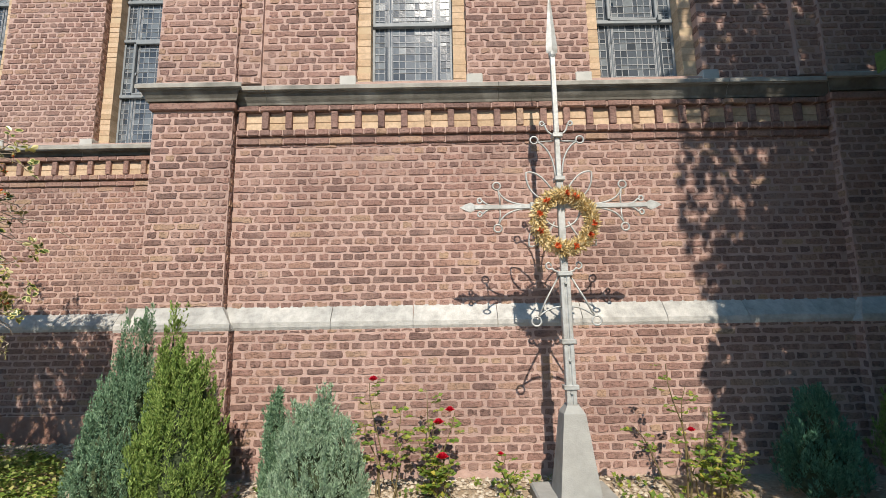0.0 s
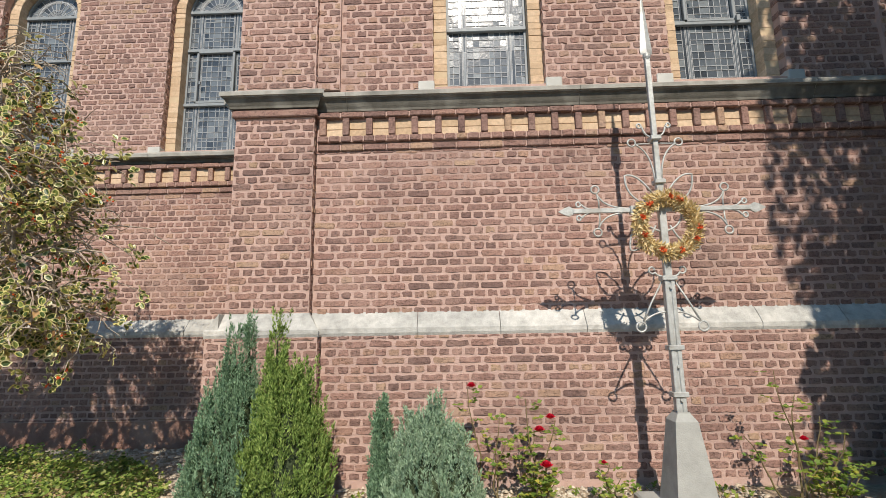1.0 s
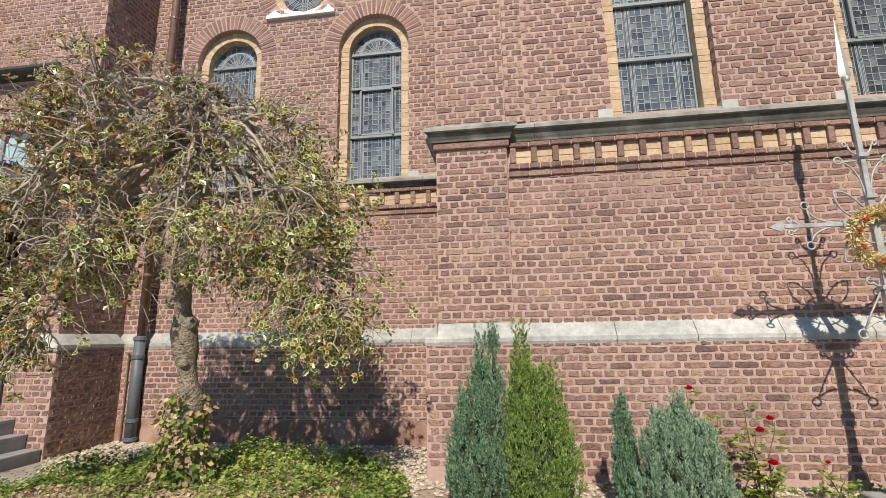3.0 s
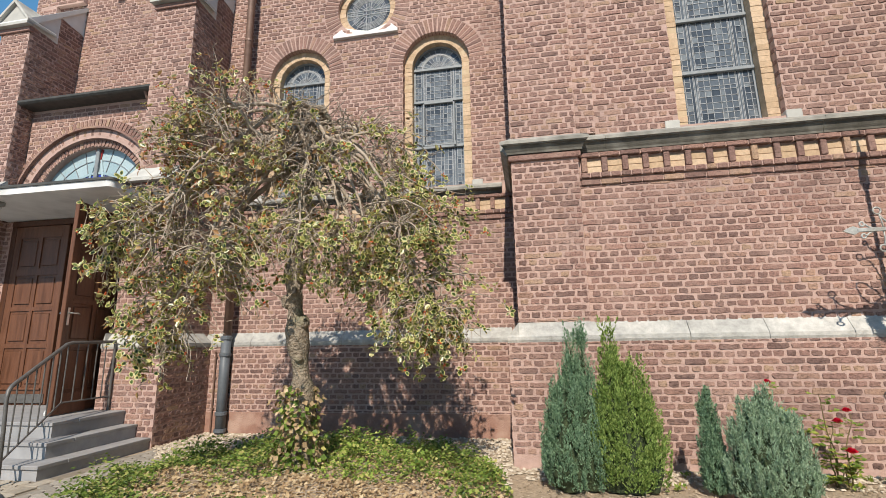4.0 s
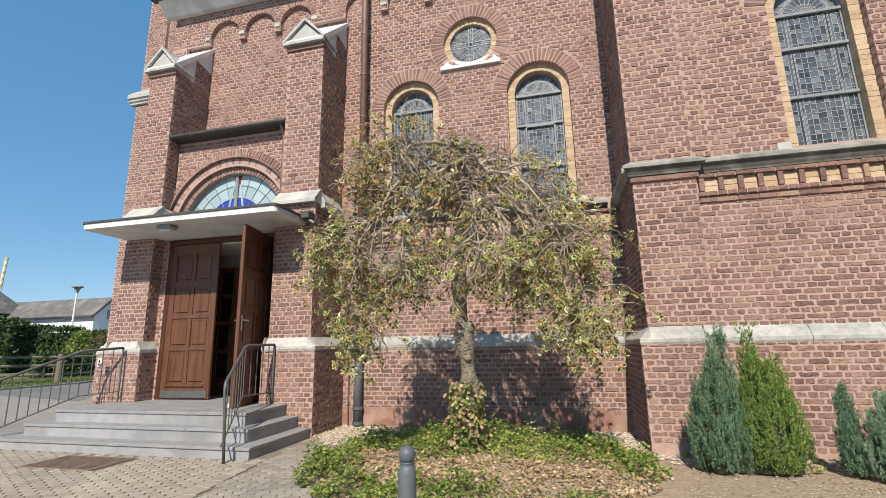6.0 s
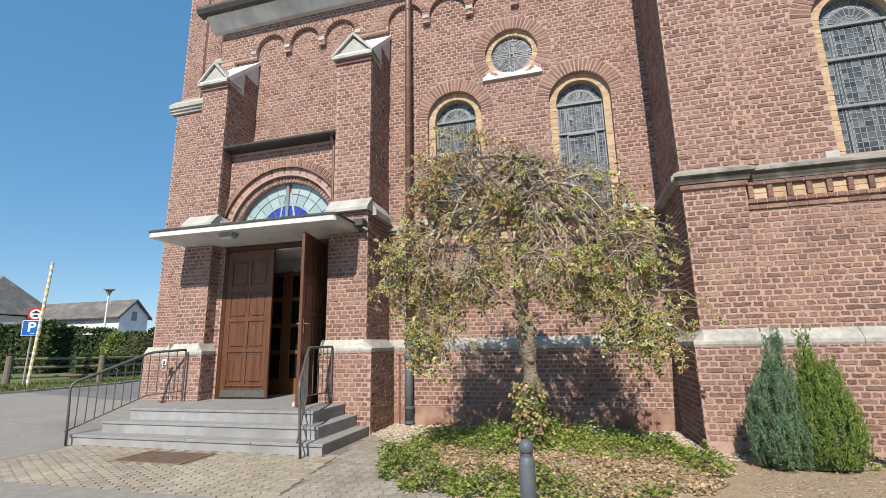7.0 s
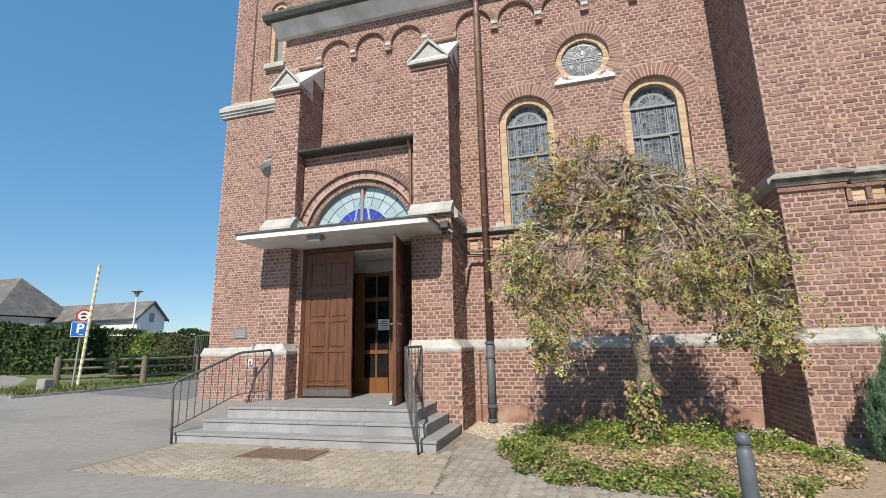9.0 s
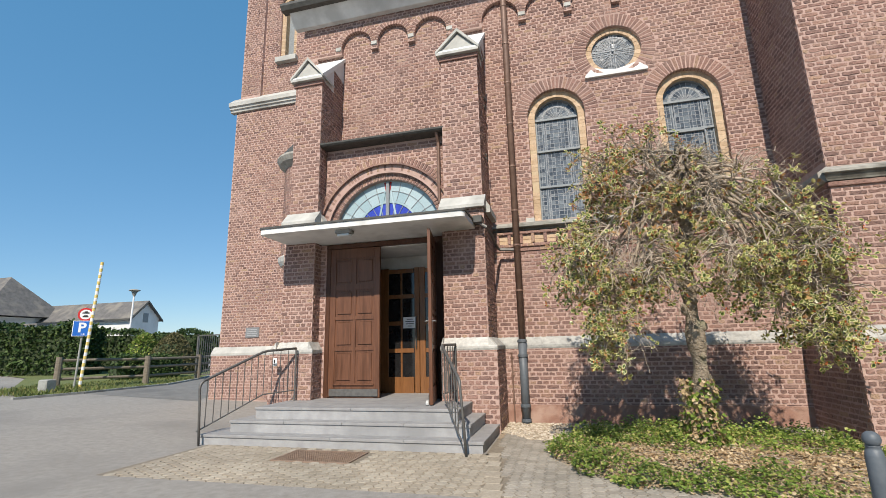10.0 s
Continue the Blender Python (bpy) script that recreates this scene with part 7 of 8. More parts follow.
# unseen trees: the first casts the chapel's east shadow, others added to block sky
def shade_tree(base, crown, seed, n):
    rng = np.random.default_rng(seed)
    t = thing("unseen_shade_tree", base, "unseen leafy tree placed to shade the chapel", "tree")
    b = Vector(base)
    c = Vector(crown[:3])
    part("trunk", Acc().tube([b, b + Vector((0.1, 0, 2)), b.lerp(c, 0.6), c + Vector((0, 0, 1.5))], [0.28, 0.22, 0.16, 0.05], 10), M_BARK, t, smooth=True)
    cl = []
    for k in range(14):
        d = Vector(rng.normal(0, 1, 3)).normalized()
        e = c + Vector((d.x * crown[3], d.y * crown[3], d.z * crown[4])) * rng.uniform(0.5, 0.95)
        part("limb", Acc().tube([b.lerp(c, rng.uniform(0.5, 0.95)), c.lerp(e, 0.5) + Vector(rng.normal(0, 0.2, 3)), e], [0.09, 0.05, 0.015], 6), M_BARK, t)
    P = rng.normal(0, 1, (n, 3))
    P = unit(P) * (rng.random(n) ** 0.4)[:, None]
    # clumps with gaps between them
    keep = np.array([noise.noise(Vector(p) * 3.1) + 0.25 * noise.noise(Vector(p) * 8) > -0.2 for p in P])
    P = P[keep] * np.array((crown[3], crown[3], crown[4])) + np.array(c)
    m = len(P)
    L = rng.uniform(0.12, 0.2, m)
    tagged(blades_mesh("crown_leaves", leaf_blades(P, rng.normal(0, 1, (m, 3)), rng.normal(0, 1, (m, 3)), L, L * 0.42), M_TREELEAF, t), kind="stuff")


shade_tree((6.3, 0.3, 0), (5.95, 0.5, 7.2, 3.15, 5.3), 501, 40000)
# these four are added out of view to darken the chapel's east end
shade_tree((5.8, 1.5, 0), (5.05, 1.6, 3.0, 2.4, 2.6), 505, 22000)
shade_tree((9.6, 1.3, 0), (9.6, 1.2, 5.2, 2.8, 4.4), 502, 30000)
shade_tree((9.4, -4.5, 0), (9.2, -4.5, 7.0, 3.4, 5.0), 503, 36000)
shade_tree((5.2, -9.5, 0), (5.0, -9.5, 6.5, 3.2, 4.2), 504, 30000)

# ---- iron cross ----
CX, CY, AZ = 1.03, 3.96, 2.475
cross = thing("memorial_cross", (CX, CY, 0), "silver-painted wrought iron cross with scrolls on a stone pedestal", "cross")
ped = Acc()
for (h0, z0), (h1, z1) in zip([(0.163, 0.11), (0.160, 0.13), (0.088, 0.74), (0.05, 0.80)], [(0.160, 0.13), (0.088, 0.74), (0.05, 0.80), (0.05, 0.81)]):
    ped.add([(CX + s * h, CY + u * h, z) for h, z in ((h0, z0), (h1, z1)) for s, u in ((-1, -1), (1, -1), (1, 1), (-1, 1))], [(k, (k + 1) % 4, 4 + (k + 1) % 4, 4 + k) for k in range(4)])
pd = part("pedestal", ped, M_CONC, cross, "grey cast stone pedestal")
part("pedestal_slab", Acc().box(CX - 0.32, CX + 0.32, CY - 0.32, CY + 0.32, -0.05, 0.11, b=0.015), M_CONC, pd)
for x0, x1, d, z0, z1 in ((-0.042, -0.008, 0.03, 0.78, 1.90), (0.008, 0.042, 0.03, 0.78, 1.90), (-0.012, 0.012, 0.02, 0.78, 1.90), (-0.03, 0.03, 0.024, 1.90, 2.72), (-0.022, 0.022, 0.02, 2.70, 3.94)):
    part("shaft_bar", Acc().box(CX + x0, CX + x1, CY - d, CY + d, z0, z1, b=0.004), M_CROSS, cross)
for z, h in ((0.94, 0.062), (1.31, 0.062), (1.88, 0.062), (2.72, 0.045), (3.12, 0.045), (2.14, 0.045)):
    part("collar", Acc().box(CX - h, CX + h, CY - 0.045, CY + 0.045, z - 0.02, z + 0.02, b=0.005), M_CROSS, cross)
for z in (1.16, 1.80, 0.90):
    part("bolt", Acc().lathe(CX, CY, [(0.012, z - 0.012), (0.012, z + 0.012)], 8).tube([(CX, CY - 0.045, z), (CX, CY - 0.03, z)], 0.012, 8), M_CROSS, cross)
part("spear_head", Acc().add([(CX - 0.055, CY, 3.97), (CX, CY - 0.018, 3.93), (CX + 0.055, CY, 3.97), (CX, CY + 0.018, 3.93), (CX, CY, 4.60), (CX - 0.048, CY, 3.93), (CX + 0.048, CY, 3.93)],
     [(0, 1, 4), (1, 2, 4), (2, 3, 4), (3, 0, 4), (0, 5, 1), (1, 6, 2), (5, 3, 6, 1), (0, 3, 5), (2, 6, 3)]), M_CROSS, cross)
part("spear_neck", Acc().lathe(CX, CY, [(0.025, 3.88), (0.034, 3.90), (0.034, 3.92), (0.025, 3.94)], 12), M_CROSS, cross)
arm = Acc().box(CX - 0.76, CX + 0.76, CY - 0.014, CY + 0.014, AZ - 0.02, AZ + 0.02, b=0.004)
part("cross_arm", arm, M_CROSS, cross)
for s in (-1, 1):
    prof = [(0.72, 0.0), (0.75, 0.022), (0.79, 0.045), (0.83, 0.03), (0.885, 0.0), (0.83, -0.03), (0.79, -0.045), (0.75, -0.022)]
    part("arm_leaf", Acc().prism([(CX + s * p[0], AZ + p[1]) for p in prof], "y", CY - 0.008, CY + 0.008), M_CROSS, cross)
    part("collar", Acc().box(CX + s * 0.24 - 0.03, CX + s * 0.24 + 0.03, CY - 0.03, CY + 0.03, AZ - 0.035, AZ + 0.035, b=0.005), M_CROSS, cross)


def bar(P, r=0.0085):
    part("scroll", Acc().tube([(CX + x, CY, z) for x, z in P], r, 6), M_CROSS, cross, smooth=True)


def ring_at(x, z, R=0.034):
    part("ring", Acc().tube([(CX + x + R * math.cos(t), CY, z + R * math.sin(t)) for t in [2 * math.pi * i / 16 for i in range(16)]], 0.0085, 6, close=True), M_CROSS, cross, smooth=True)


def curl(x, z, R, s, up):
    """A spiral curl that opens towards the shaft."""
    P = []
    for i in range(15):
        t = i / 14 * 5.2
        r = R * (1 - i / 22)
        P.append((x + s * r * math.sin(t), z + up * (R - r * math.cos(t)) - up * R))
    return P


def quad_curve(a, b, c, n=10):
    return [((1 - t) ** 2 * a[0] + 2 * t * (1 - t) * b[0] + t * t * c[0], (1 - t) ** 2 * a[1] + 2 * t * (1 - t) * b[1] + t * t * c[1]) for t in [i / n for i in range(n + 1)]]


for s in (-1, 1):
    for u in (-1, 1):
        bar(quad_curve((s * 0.26, AZ + u * 0.015), (s * 0.50, AZ + u * 0.02), (s * 0.545, AZ + u * 0.155)))
        bar([(s * 0.545, AZ + u * 0.155), (s * 0.53, AZ + u * 0.08), (s * 0.53, AZ + u * 0.02)], 0.007)
        ring_at(s * 0.555, AZ + u * 0.19)
        bar(quad_curve((s * 0.60, AZ + u * 0.015), (s * 0.655, AZ + u * 0.02), (s * 0.68, AZ + u * 0.06)) + curl(s * 0.705, AZ + u * 0.065, 0.028, s, u))
        # leaf loops round the middle
        tip = (s * 0.29, AZ - 0.02 + u * 0.33)
        bar(quad_curve((s * 0.06, AZ + u * 0.14), (s * 0.18, AZ - 0.02 + u * 0.36), tip) + quad_curve(tip, (s * 0.30, AZ - 0.02 + u * 0.17), (s * 0.17, AZ + u * 0.07))[1:])
    # upper brackets
    bar(quad_curve((s * 0.03, 2.74), (s * 0.035, 2.99), (s * 0.175, 3.07)))
    bar([(s * 0.175, 3.07), (s * 0.03, 3.075)], 0.007)
    ring_at(s * 0.205, 3.085)
    bar(quad_curve((s * 0.025, 3.13), (s * 0.10, 3.16), (s * 0.10, 3.24)) + curl(s * 0.125, 3.245, 0.026, s, 1))
    # lower braces
    bar([(s * 0.05, 1.86), (s * 0.16, 1.67), (s * 0.235, 1.52)])
    ring_at(s * 0.255, 1.48, 0.04)
    bar(quad_curve((s * 0.235, 1.52), (s * 0.14, 1.60), (s * 0.045, 1.60)))
    bar(quad_curve((s * 0.05, 1.90), (s * 0.09, 1.90), (s * 0.10, 1.93)) + curl(s * 0.125, 1.955, 0.035, s, 1))
part("centre_ring", Acc().tube([(CX + 0.17 * math.cos(t), CY, AZ - 0.02 + 0.17 * math.sin(t)) for t in [2 * math.pi * i / 28 for i in range(28)]], 0.009, 6, close=True), M_CROSS, cross, smooth=True)


def wreath(c, R):
    rng = np.random.default_rng(66)
    w = thing("straw_wreath", (c[0], c[1], c[2] - R), "golden straw wreath with red flowers hung on the cross", "wreath")
    part("wreath_core", Acc().tube([(c[0] + R * math.cos(t), c[1], c[2] + R * math.sin(t)) for t in [2 * math.pi * i / 30 for i in range(30)]], 0.028, 8, close=True), M_STRAW, w)
    n = 2600
    a = rng.uniform(0, 2 * math.pi, n)
    b = rng.uniform(0, 2 * math.pi, n)
    r = 0.022 + 0.022 * rng.random(n)
    rad = np.stack([np.cos(a), np.zeros(n), np.sin(a)], 1)
    off = rad * np.cos(b)[:, None] + np.array((0, 1.0, 0)) * np.sin(b)[:, None]
    P = np.array(c) + rad * R + off * r[:, None]
    tan = np.stack([-np.sin(a), np.zeros(n), np.cos(a)], 1)
    D = off * 0.9 + tan * 0.5 + rng.normal(0, 0.45, (n, 3))
    L = rng.uniform(0.03, 0.07, n)
    tagged(blades_mesh("straw_fringe", leaf_blades(P, D, rng.normal(0, 1, (n, 3)), L, L * 0.15), M_STRAW, w), kind="stuff")
    for k, t in enumerate((1.5, 2.3, 1.15, 2.9, 3.5, 4.35, 5.0, 5.7, 6.15)):
        f = Acc()
        o = Vector((c[0] + R * math.cos(t), c[1] - 0.055, c[2] + R * math.sin(t)))
        for q in range(14):
            d = Vector(rng.normal(0, 1, 3)).normalized()
            d.y = -abs(d.y)
            sd = d.orthogonal().normalized() * 0.016
            f.add([o, o + d * 0.022 + sd, o + d * 0.036, o + d * 0.022 - sd], [(0, 1, 2, 3)])
        part("red_flower", f, M_BERRY, w, "small dried red flower")


wreath((CX + 0.015, CY - 0.055, 2.325), 0.235)

# ---- bollard ----
bo = thing("bollard", (-5.27, 0.55, 0), "grey steel bollard with ball top on the paving", "bollard")
part("post", Acc().lathe(-5.27, 0.55, [(0.055, -0.02), (0.055, 0.70), (0.048, 0.74), (0.043, 0.745), (0.043, 0.765), (0.048, 0.77)], 20), M_IRONPIPE, bo, smooth=True)
part("ball_top", Acc().lathe(-5.27, 0.55, [(0.02, 0.765)] + [(0.053 * math.cos(a), 0.812 + 0.053 * math.sin(a)) for a in [-1.1 + 0.2 * i for i in range(13)]] + [(0.002, 0.865)], 20), M_IRONPIPE, bo, smooth=True)

# ---- beyond the forecourt ----
sg = thing("parking_sign", (-25.3, 10.55, 0.27), "blue and white parking sign below a round sign on a post", "road sign")
part("sign_post", Acc().tube([(-25.35, 10.6, 0.2), (-25.30, 10.6, 3.35)], 0.035, 10), M_CONC, sg)


SX, SY, SZ = -25.33, 10.52, 2.53
bl = part("parking_plate", Acc().box(SX - 0.30, SX + 0.30, SY - 0.012, SY + 0.012, SZ - 0.30, SZ + 0.30, b=0.01), M_SIGNW, sg)
part("blue_field", Acc().box(SX - 0.275, SX + 0.275, SY - 0.016, SY - 0.0125, SZ - 0.275, SZ + 0.275), M_SIGNB, bl)
fc = bpy.data.curves.new("letter", "FONT")
fc.body, fc.size, fc.extrude, fc.align_x = "P", 0.50, 0.002, "CENTER"
fc.offset = 0.014
fo = new("letter_source", fc)
dg = bpy.context.evaluated_depsgraph_get()
lm = bpy.data.meshes.new_from_object(fo.evaluated_get(dg))
bpy.data.objects.remove(fo)
lm.materials.clear()
lm.materials.append(M_SIGNW)
lt = new("letter", lm)
lt.parent = bl
lt.matrix_basis = Matrix.Translation(Vector((SX, SY - 0.0195, SZ - 0.13)) - BASE[sg.name]) @ Matrix.Rotation(radians(90), 4, "X")
part("arrow", Acc().prism([(SX - 0.02, SZ - 0.22), (SX + 0.07, SZ - 0.22), (SX + 0.07, SZ - 0.24), (SX + 0.12, SZ - 0.21), (SX + 0.07, SZ - 0.18), (SX + 0.07, SZ - 0.20), (SX - 0.02, SZ - 0.20)], "y", SY - 0.02, SY - 0.0165), M_SIGNW, bl)


def disc_y(cx, cz, r0, r1, y0, y1, n=32):
    a = Acc()
    for i in range(n):
        t0, t1 = 2 * math.pi * i / n, 2 * math.pi * (i + 1) / n
        a.prism([(cx + r * math.cos(t), cz + r * math.sin(t)) for r, t in ((r0, t0), (r1, t0), (r1, t1), (r0, t1))], "y", y0, y1)
    return a


rs = part("round_plate", disc_y(SX + 0.06, 3.07, 0.005, 0.25, SY, SY + 0.012), M_SIGNW, sg)
part("red_ring", disc_y(SX + 0.06, 3.07, 0.19, 0.255, SY - 0.006, SY), M_SIGNR, rs)
part("symbol", Acc().box(SX - 0.05, SX + 0.17, SY - 0.006, SY - 0.002, 3.10, 3.15).box(SX - 0.03, SX + 0.15, SY - 0.006, SY - 0.002, 2.96, 3.01).box(SX, SX + 0.12, SY - 0.006, SY - 0.002, 3.01, 3.04).box(SX + 0.01, SX + 0.11, SY - 0.006, SY - 0.002, 3.15, 3.19), M_BLACK, rs)

sg.rotation_euler = (0, 0, 0.7)

pl = thing("striped_pole", (-24.9, 10.4, 0.27), "tall slanting pole striped yellow and white", "pole")
for i in range(38):
    t0, t1 = i / 38, (i + 1) / 38
    A, B = Vector((-24.9, 10.4, 0.2)), Vector((-24.78, 10.55, 5.1))
    part("stripe", Acc().tube([A.lerp(B, t0), A.lerp(B, t1)], 0.055, 8), M_YPOLE if i % 2 else M_SIGNW, pl)

fn = thing("timber_fence", (-24.6, 13, 0.25), "weathered timber rail fence on the verge", "fence")
FP = [(-26.2, 10.5), (-24.75, 13.1), (-24.9, 16.2), (-26.5, 19.5)]
for x, y in FP:
    part("post", Acc().tube([(x, y, gz(x) - 0.2), (x, y, gz(x) + 1.18)], [0.13, 0.11], 10), M_WOODF, fn)
for (x0, y0), (x1, y1) in zip(FP, FP[1:]):
    for h in (0.35, 0.72, 1.05):
        part("rail", Acc().tube([(x0, y0, gz(x0) + h), (x1, y1, gz(x1) + h)], 0.055, 8), M_WOODF, fn)
sb = tagged(make("kerb_stone", Acc().box(-25.0, -24.6, 9.0, 9.35, 0.2, 0.72, b=0.03), M_CONC, base=(-24.8, 9.2, 0.25)), "pale concrete block on the grass verge", "stone block")

gt = thing("metal_gate", (-24.4, 16.2, 0.25), "grey steel bar gate beside the tower", "gate")
for y0, x0, x1 in ((16.3, -25.2, -23.4),):
    part("gate_frame", Acc().box(x0, x1, y0, y0 + 0.05, 2.35, 2.40).box(x0, x1, y0, y0 + 0.05, 0.45, 0.50).box(x0, x0 + 0.08, y0, y0 + 0.06, 0.2, 2.42).box(x1 - 0.08, x1, y0, y0 + 0.06, 0.2, 2.42), M_ZINC, gt)
    for i in range(13):
        x = x0 + 0.12 + i * 0.125
        part("bar", Acc().box(x, x + 0.022, y0 + 0.012, y0 + 0.035, 0.5, 2.35), M_ZINC, gt)


def leaf_mass(name, fn_pos, n, seed, mat, size, label, cat, core=None):
    rng = np.random.default_rng(seed)
    t = thing(name, fn_pos(rng)[1], label, cat)
    P = np.array([fn_pos(rng)[0] for _ in range(n)])
    L = rng.uniform(*size, n)
    tagged(blades_mesh("foliage", leaf_blades(P, rng.normal(0, 1, (n, 3)), rng.normal(0, 0.6, (n, 3)) + np.array((0.1, -0.5, 0.6)), L, L * 0.45), mat, t), kind="stuff")
    # solid filler, coloured dark to stand for the shade between leaves
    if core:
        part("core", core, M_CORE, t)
    return t


def hedge_pos(x0, y0, x1, y1, w, h):
    d = math.hypot(x1 - x0, y1 - y0)
    nx, ny = -(y1 - y0) / d, (x1 - x0) / d

    def f(rng):
        s, face = rng.random(), rng.random()
        x, y = x0 + (x1 - x0) * s, y0 + (y1 - y0) * s
        bump = 1 + 0.07 * math.sin(s * d * 1.3) + 0.05 * math.sin(s * d * 3.7)
        if rng.random() < 0.14:
            s = float(rng.random() < 0.8)
            x, y, o, z = x0 + (x1 - x0) * s, y0 + (y1 - y0) * s, rng.uniform(-w, w), h * rng.random()
        elif face < 0.45:
            o, z = rng.uniform(-w, w), h * bump
        else:
            o, z = (-w if face < 0.85 else w) * rng.uniform(0.9, 1.08), h * bump * rng.random()
        return (x + nx * o + rng.normal(0, 0.05), y + ny * o + rng.normal(0, 0.05), gz(x) + z + rng.normal(0, 0.05)), ((x0 + x1) / 2, (y0 + y1) / 2, gz(x0))
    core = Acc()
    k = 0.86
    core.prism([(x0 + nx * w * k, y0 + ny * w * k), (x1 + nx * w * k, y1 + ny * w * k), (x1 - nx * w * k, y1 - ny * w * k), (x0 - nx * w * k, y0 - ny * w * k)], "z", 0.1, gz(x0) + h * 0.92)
    return f, core


f, c = hedge_pos(-44, 13.5, -33.0, 17.2, 0.9, 2.55)
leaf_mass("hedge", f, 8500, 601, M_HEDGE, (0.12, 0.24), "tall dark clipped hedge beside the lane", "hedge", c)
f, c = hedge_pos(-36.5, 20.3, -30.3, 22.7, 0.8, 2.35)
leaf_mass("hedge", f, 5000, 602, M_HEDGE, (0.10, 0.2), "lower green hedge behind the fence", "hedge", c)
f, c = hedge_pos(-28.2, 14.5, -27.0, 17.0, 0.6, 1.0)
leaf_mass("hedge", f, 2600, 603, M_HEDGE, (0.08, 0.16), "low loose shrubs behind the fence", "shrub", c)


def ball_pos(x, y, r, h):
    def f(rng):
        d = rng.normal(0, 1, 3)
        d = d / np.linalg.norm(d)
        d[2] = abs(d[2])
        k = 1 - 0.35 * max(0.0, d[2] - 0.2)
        return (x + d[0] * r * k, y + d[1] * r * k, gz(x) + d[2] * h), (x, y, gz(x))
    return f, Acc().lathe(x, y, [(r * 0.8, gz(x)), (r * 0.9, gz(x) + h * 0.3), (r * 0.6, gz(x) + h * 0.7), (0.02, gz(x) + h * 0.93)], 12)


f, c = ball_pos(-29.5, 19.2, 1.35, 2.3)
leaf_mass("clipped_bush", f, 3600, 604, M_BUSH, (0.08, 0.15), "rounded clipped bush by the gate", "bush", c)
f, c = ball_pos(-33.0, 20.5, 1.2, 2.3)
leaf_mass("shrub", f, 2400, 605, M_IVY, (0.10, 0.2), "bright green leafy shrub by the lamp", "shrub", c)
f, c = hedge_pos(-70, 60, -20, 75, 2.0, 3.2)
leaf_mass("tree_line", f, 3000, 606, M_HEDGE, (0.5, 1.0), "distant low line of trees", "trees", c)

gb = []
rngg = np.random.default_rng(31)
while len(gb) < 5000:
    x, y = rngg.uniform(-27.5, -23.5), rngg.uniform(7.8, 17)
    if x < -23.6 - max(0, y - 13) * 0.4 and x > -26.5 - (y - 8) * 0.25:
        gb.append((x, y, gz(x) + 0.02))
gb = np.array(gb)
gl = rngg.uniform(0.04, 0.12, len(gb)) * (1 + (gb[:, 1] < 10.6) * 0.8)
tagged(blades_mesh("verge_grass", leaf_blades(gb, rngg.normal(0, 0.35, gb.shape) + np.array((0, 0, 1)), rngg.normal(0, 1, gb.shape), gl, gl * 0.12), M_GRASS), "tufted dry grass on the verge", "grass", kind="stuff")

sl = thing("street_lamp", (-36, 22, 0.5), "pale street lamp with a flat round head", "street lamp")
part("lamp_post", Acc().tube([(-36.0, 22.0, 0.4), (-35.95, 22.0, 5.6)], [0.075, 0.055], 10), M_SIGNW, sl)
part("lamp_head", Acc().lathe(-35.95, 22.0, [(0.07, 5.45), (0.10, 5.55), (0.20, 5.78), (0.36, 5.84), (0.35, 5.88), (0.10, 5.95)], 16), M_CONC, sl)


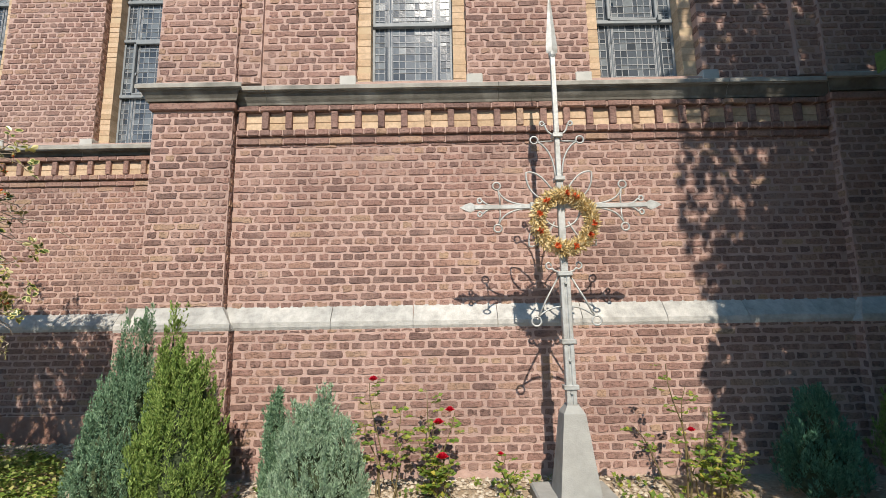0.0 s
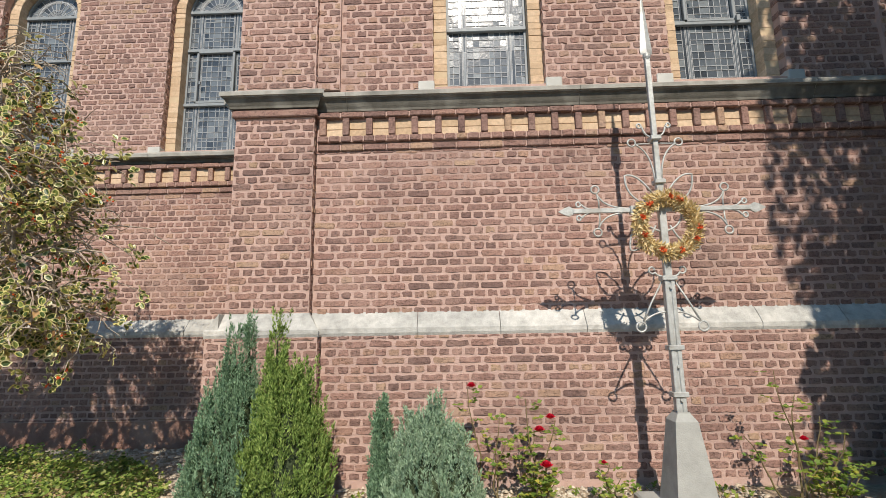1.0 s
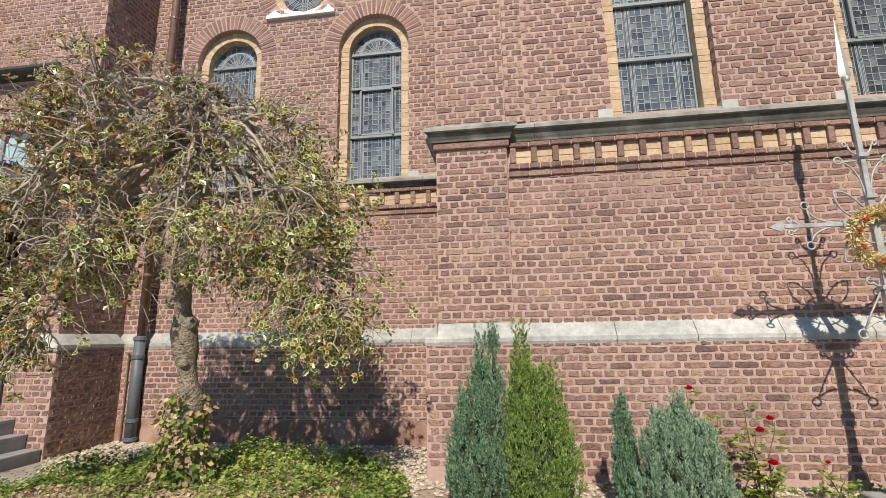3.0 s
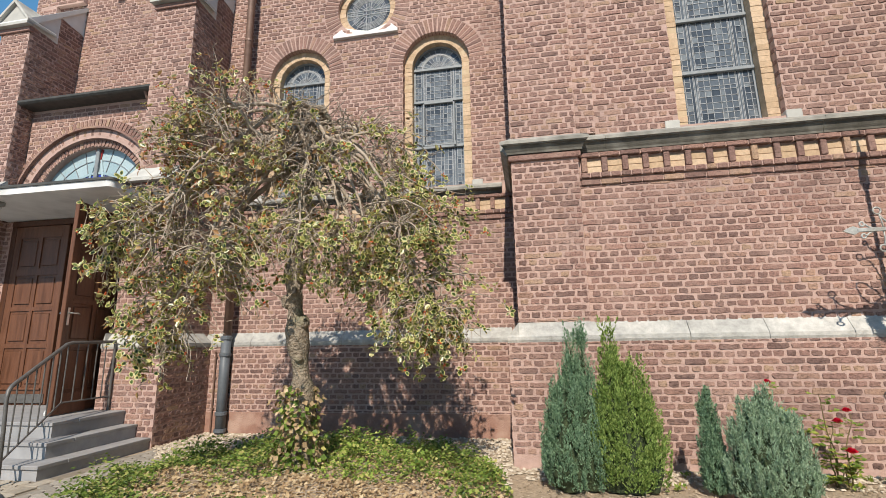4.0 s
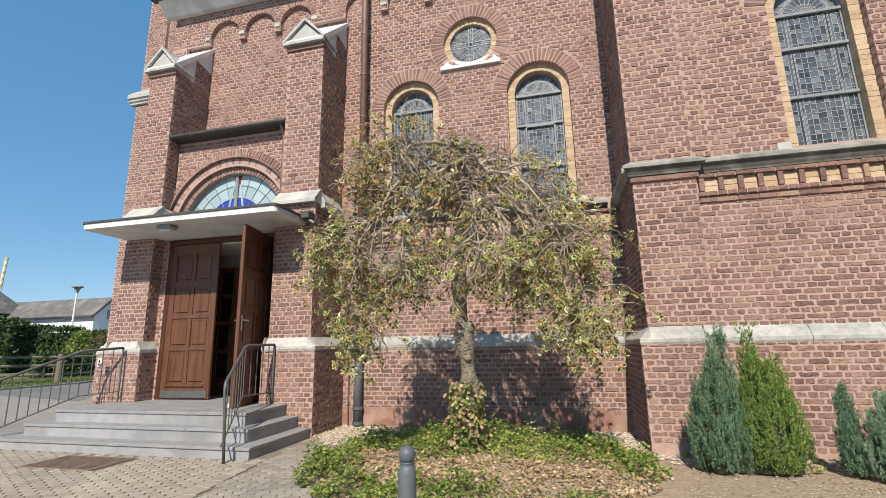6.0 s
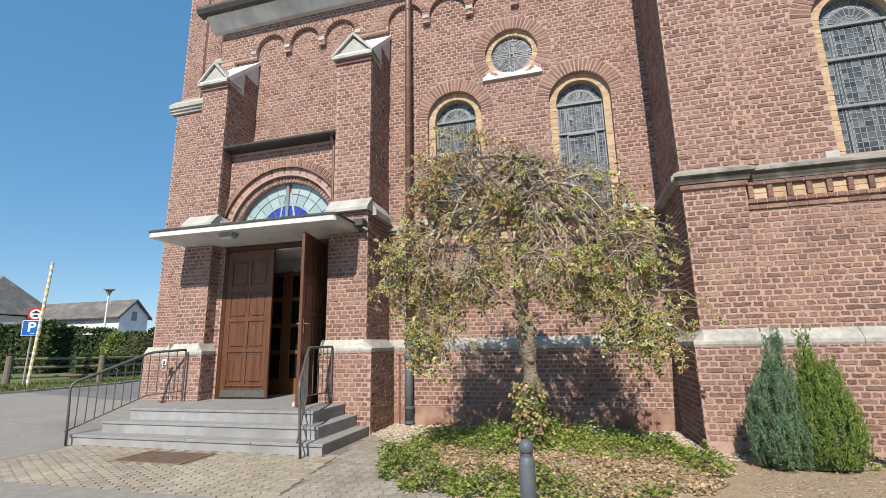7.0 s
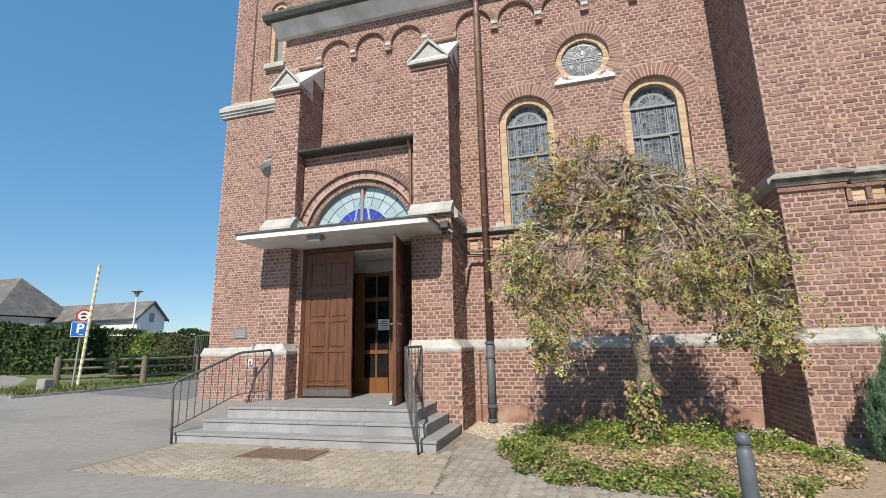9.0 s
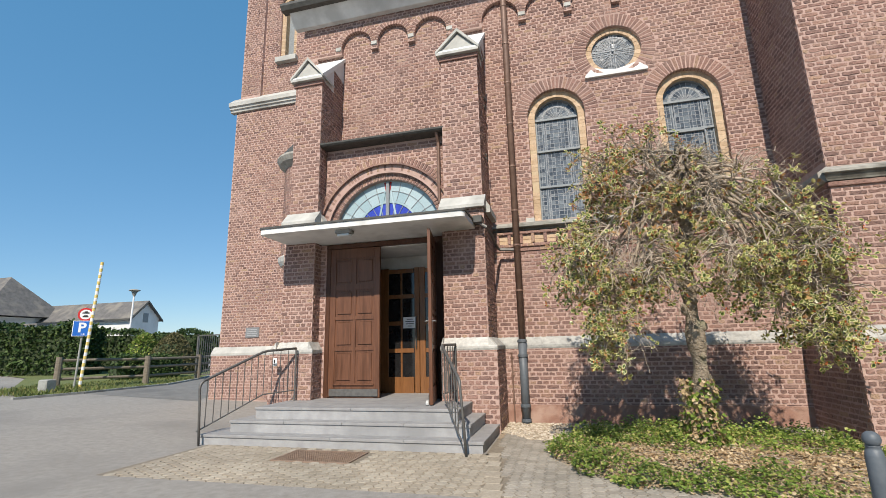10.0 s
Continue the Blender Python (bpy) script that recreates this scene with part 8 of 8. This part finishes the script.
def gable_house(name, x0, x1, y0, y1, wall_h, ridge_h, z0, label, along_x=True, overhang=0.4):
    h = thing(name, ((x0 + x1) / 2, (y0 + y1) / 2, z0), label, "house")
    ym, e = (y0 + y1) / 2, overhang
    part("wall", Acc().prism([(y0, z0), (y0, z0 + wall_h), (ym, z0 + ridge_h - 0.15), (y1, z0 + wall_h), (y1, z0)], "x", x0, x1), M_HOUSE, h)
    k = (ridge_h - wall_h) / (ym - y0)
    for s in (-1, 1):
        ye = y0 - e if s < 0 else y1 + e
        ze = z0 + wall_h - k * e
        part("roof", Acc().prism([(ye, ze), (ye, ze + 0.18), (ym, z0 + ridge_h + 0.18), (ym, z0 + ridge_h)], "x", x0 - 0.3, x1 + 0.3), M_ROOF, h)
        part("barge_board", Acc().prism([(ye, ze - 0.12), (ye, ze), (ym, z0 + ridge_h), (ym, z0 + ridge_h - 0.14)], "x", x1 + 0.26, x1 + 0.34), M_GUTTER, h)
    part("fascia", Acc().box(x0 - 0.3, x1 + 0.3, y0 - e - 0.1, y0 - e, z0 + wall_h - k * e - 0.05, z0 + wall_h - k * e + 0.15), M_GUTTER, h)
    w = part("window", disc_y(x0 + 2.0, z0 + wall_h - 1.0, 0.01, 0.5, y0 - 0.02, y0, 12), M_FRAME, h)
    part("gable_window", Acc().box(x1, x1 + 0.03, ym - 0.35, ym + 0.35, z0 + wall_h - 0.6, z0 + wall_h + 0.5), M_FRAME, h)
    for i in range(3):
        xx = x0 + (x1 - x0) * (0.35 + 0.2 * i)
        part("arched_panel", disc_y(xx, z0 + wall_h - 1.2, 0.55, 0.75, y0 - 0.04, y0, 16), M_WHITE, h)
    return h


gable_house("barn_house", -78.0, -56.3, 40.0, 43.8, 5.5, 7.35, 0.4, "white low building with a grey tiled gable roof")
b2 = thing("farmhouse", (-68, 34, 0.5), "dark tiled farmhouse roof above a hedge", "house")
part("wall", Acc().box(-95, -70.5, 34, 42, 0.3, 6.2), M_HOUSE, b2)
part("roof", Acc().add([(-96, 33.2, 6.3), (-69.5, 33.2, 6.3), (-69.5, 42.8, 6.3), (-96, 42.8, 6.3), (-96, 38, 11.3), (-73.5, 38, 11.3)], [(0, 1, 5, 4), (1, 2, 5), (2, 3, 4, 5), (0, 4, 3), (0, 3, 2, 1)]), M_ROOF, b2)
part("gutter", Acc().box(-96, -69.4, 33.0, 33.2, 6.15, 6.32), M_GUTTER, b2)
b3 = thing("shed", (-62, 31, 0.5), "low shed with a flat dark roof", "shed")
part("wall", Acc().box(-72, -56.5, 31, 36, 0.3, 4.4), M_HOUSE, b3)
part("roof", Acc().prism([(29.8, 4.45), (29.8, 4.65), (36.5, 5.3), (36.5, 5.1)], "x", -72.5, -56.0), M_ROOF, b3)

lay_all_bricks()
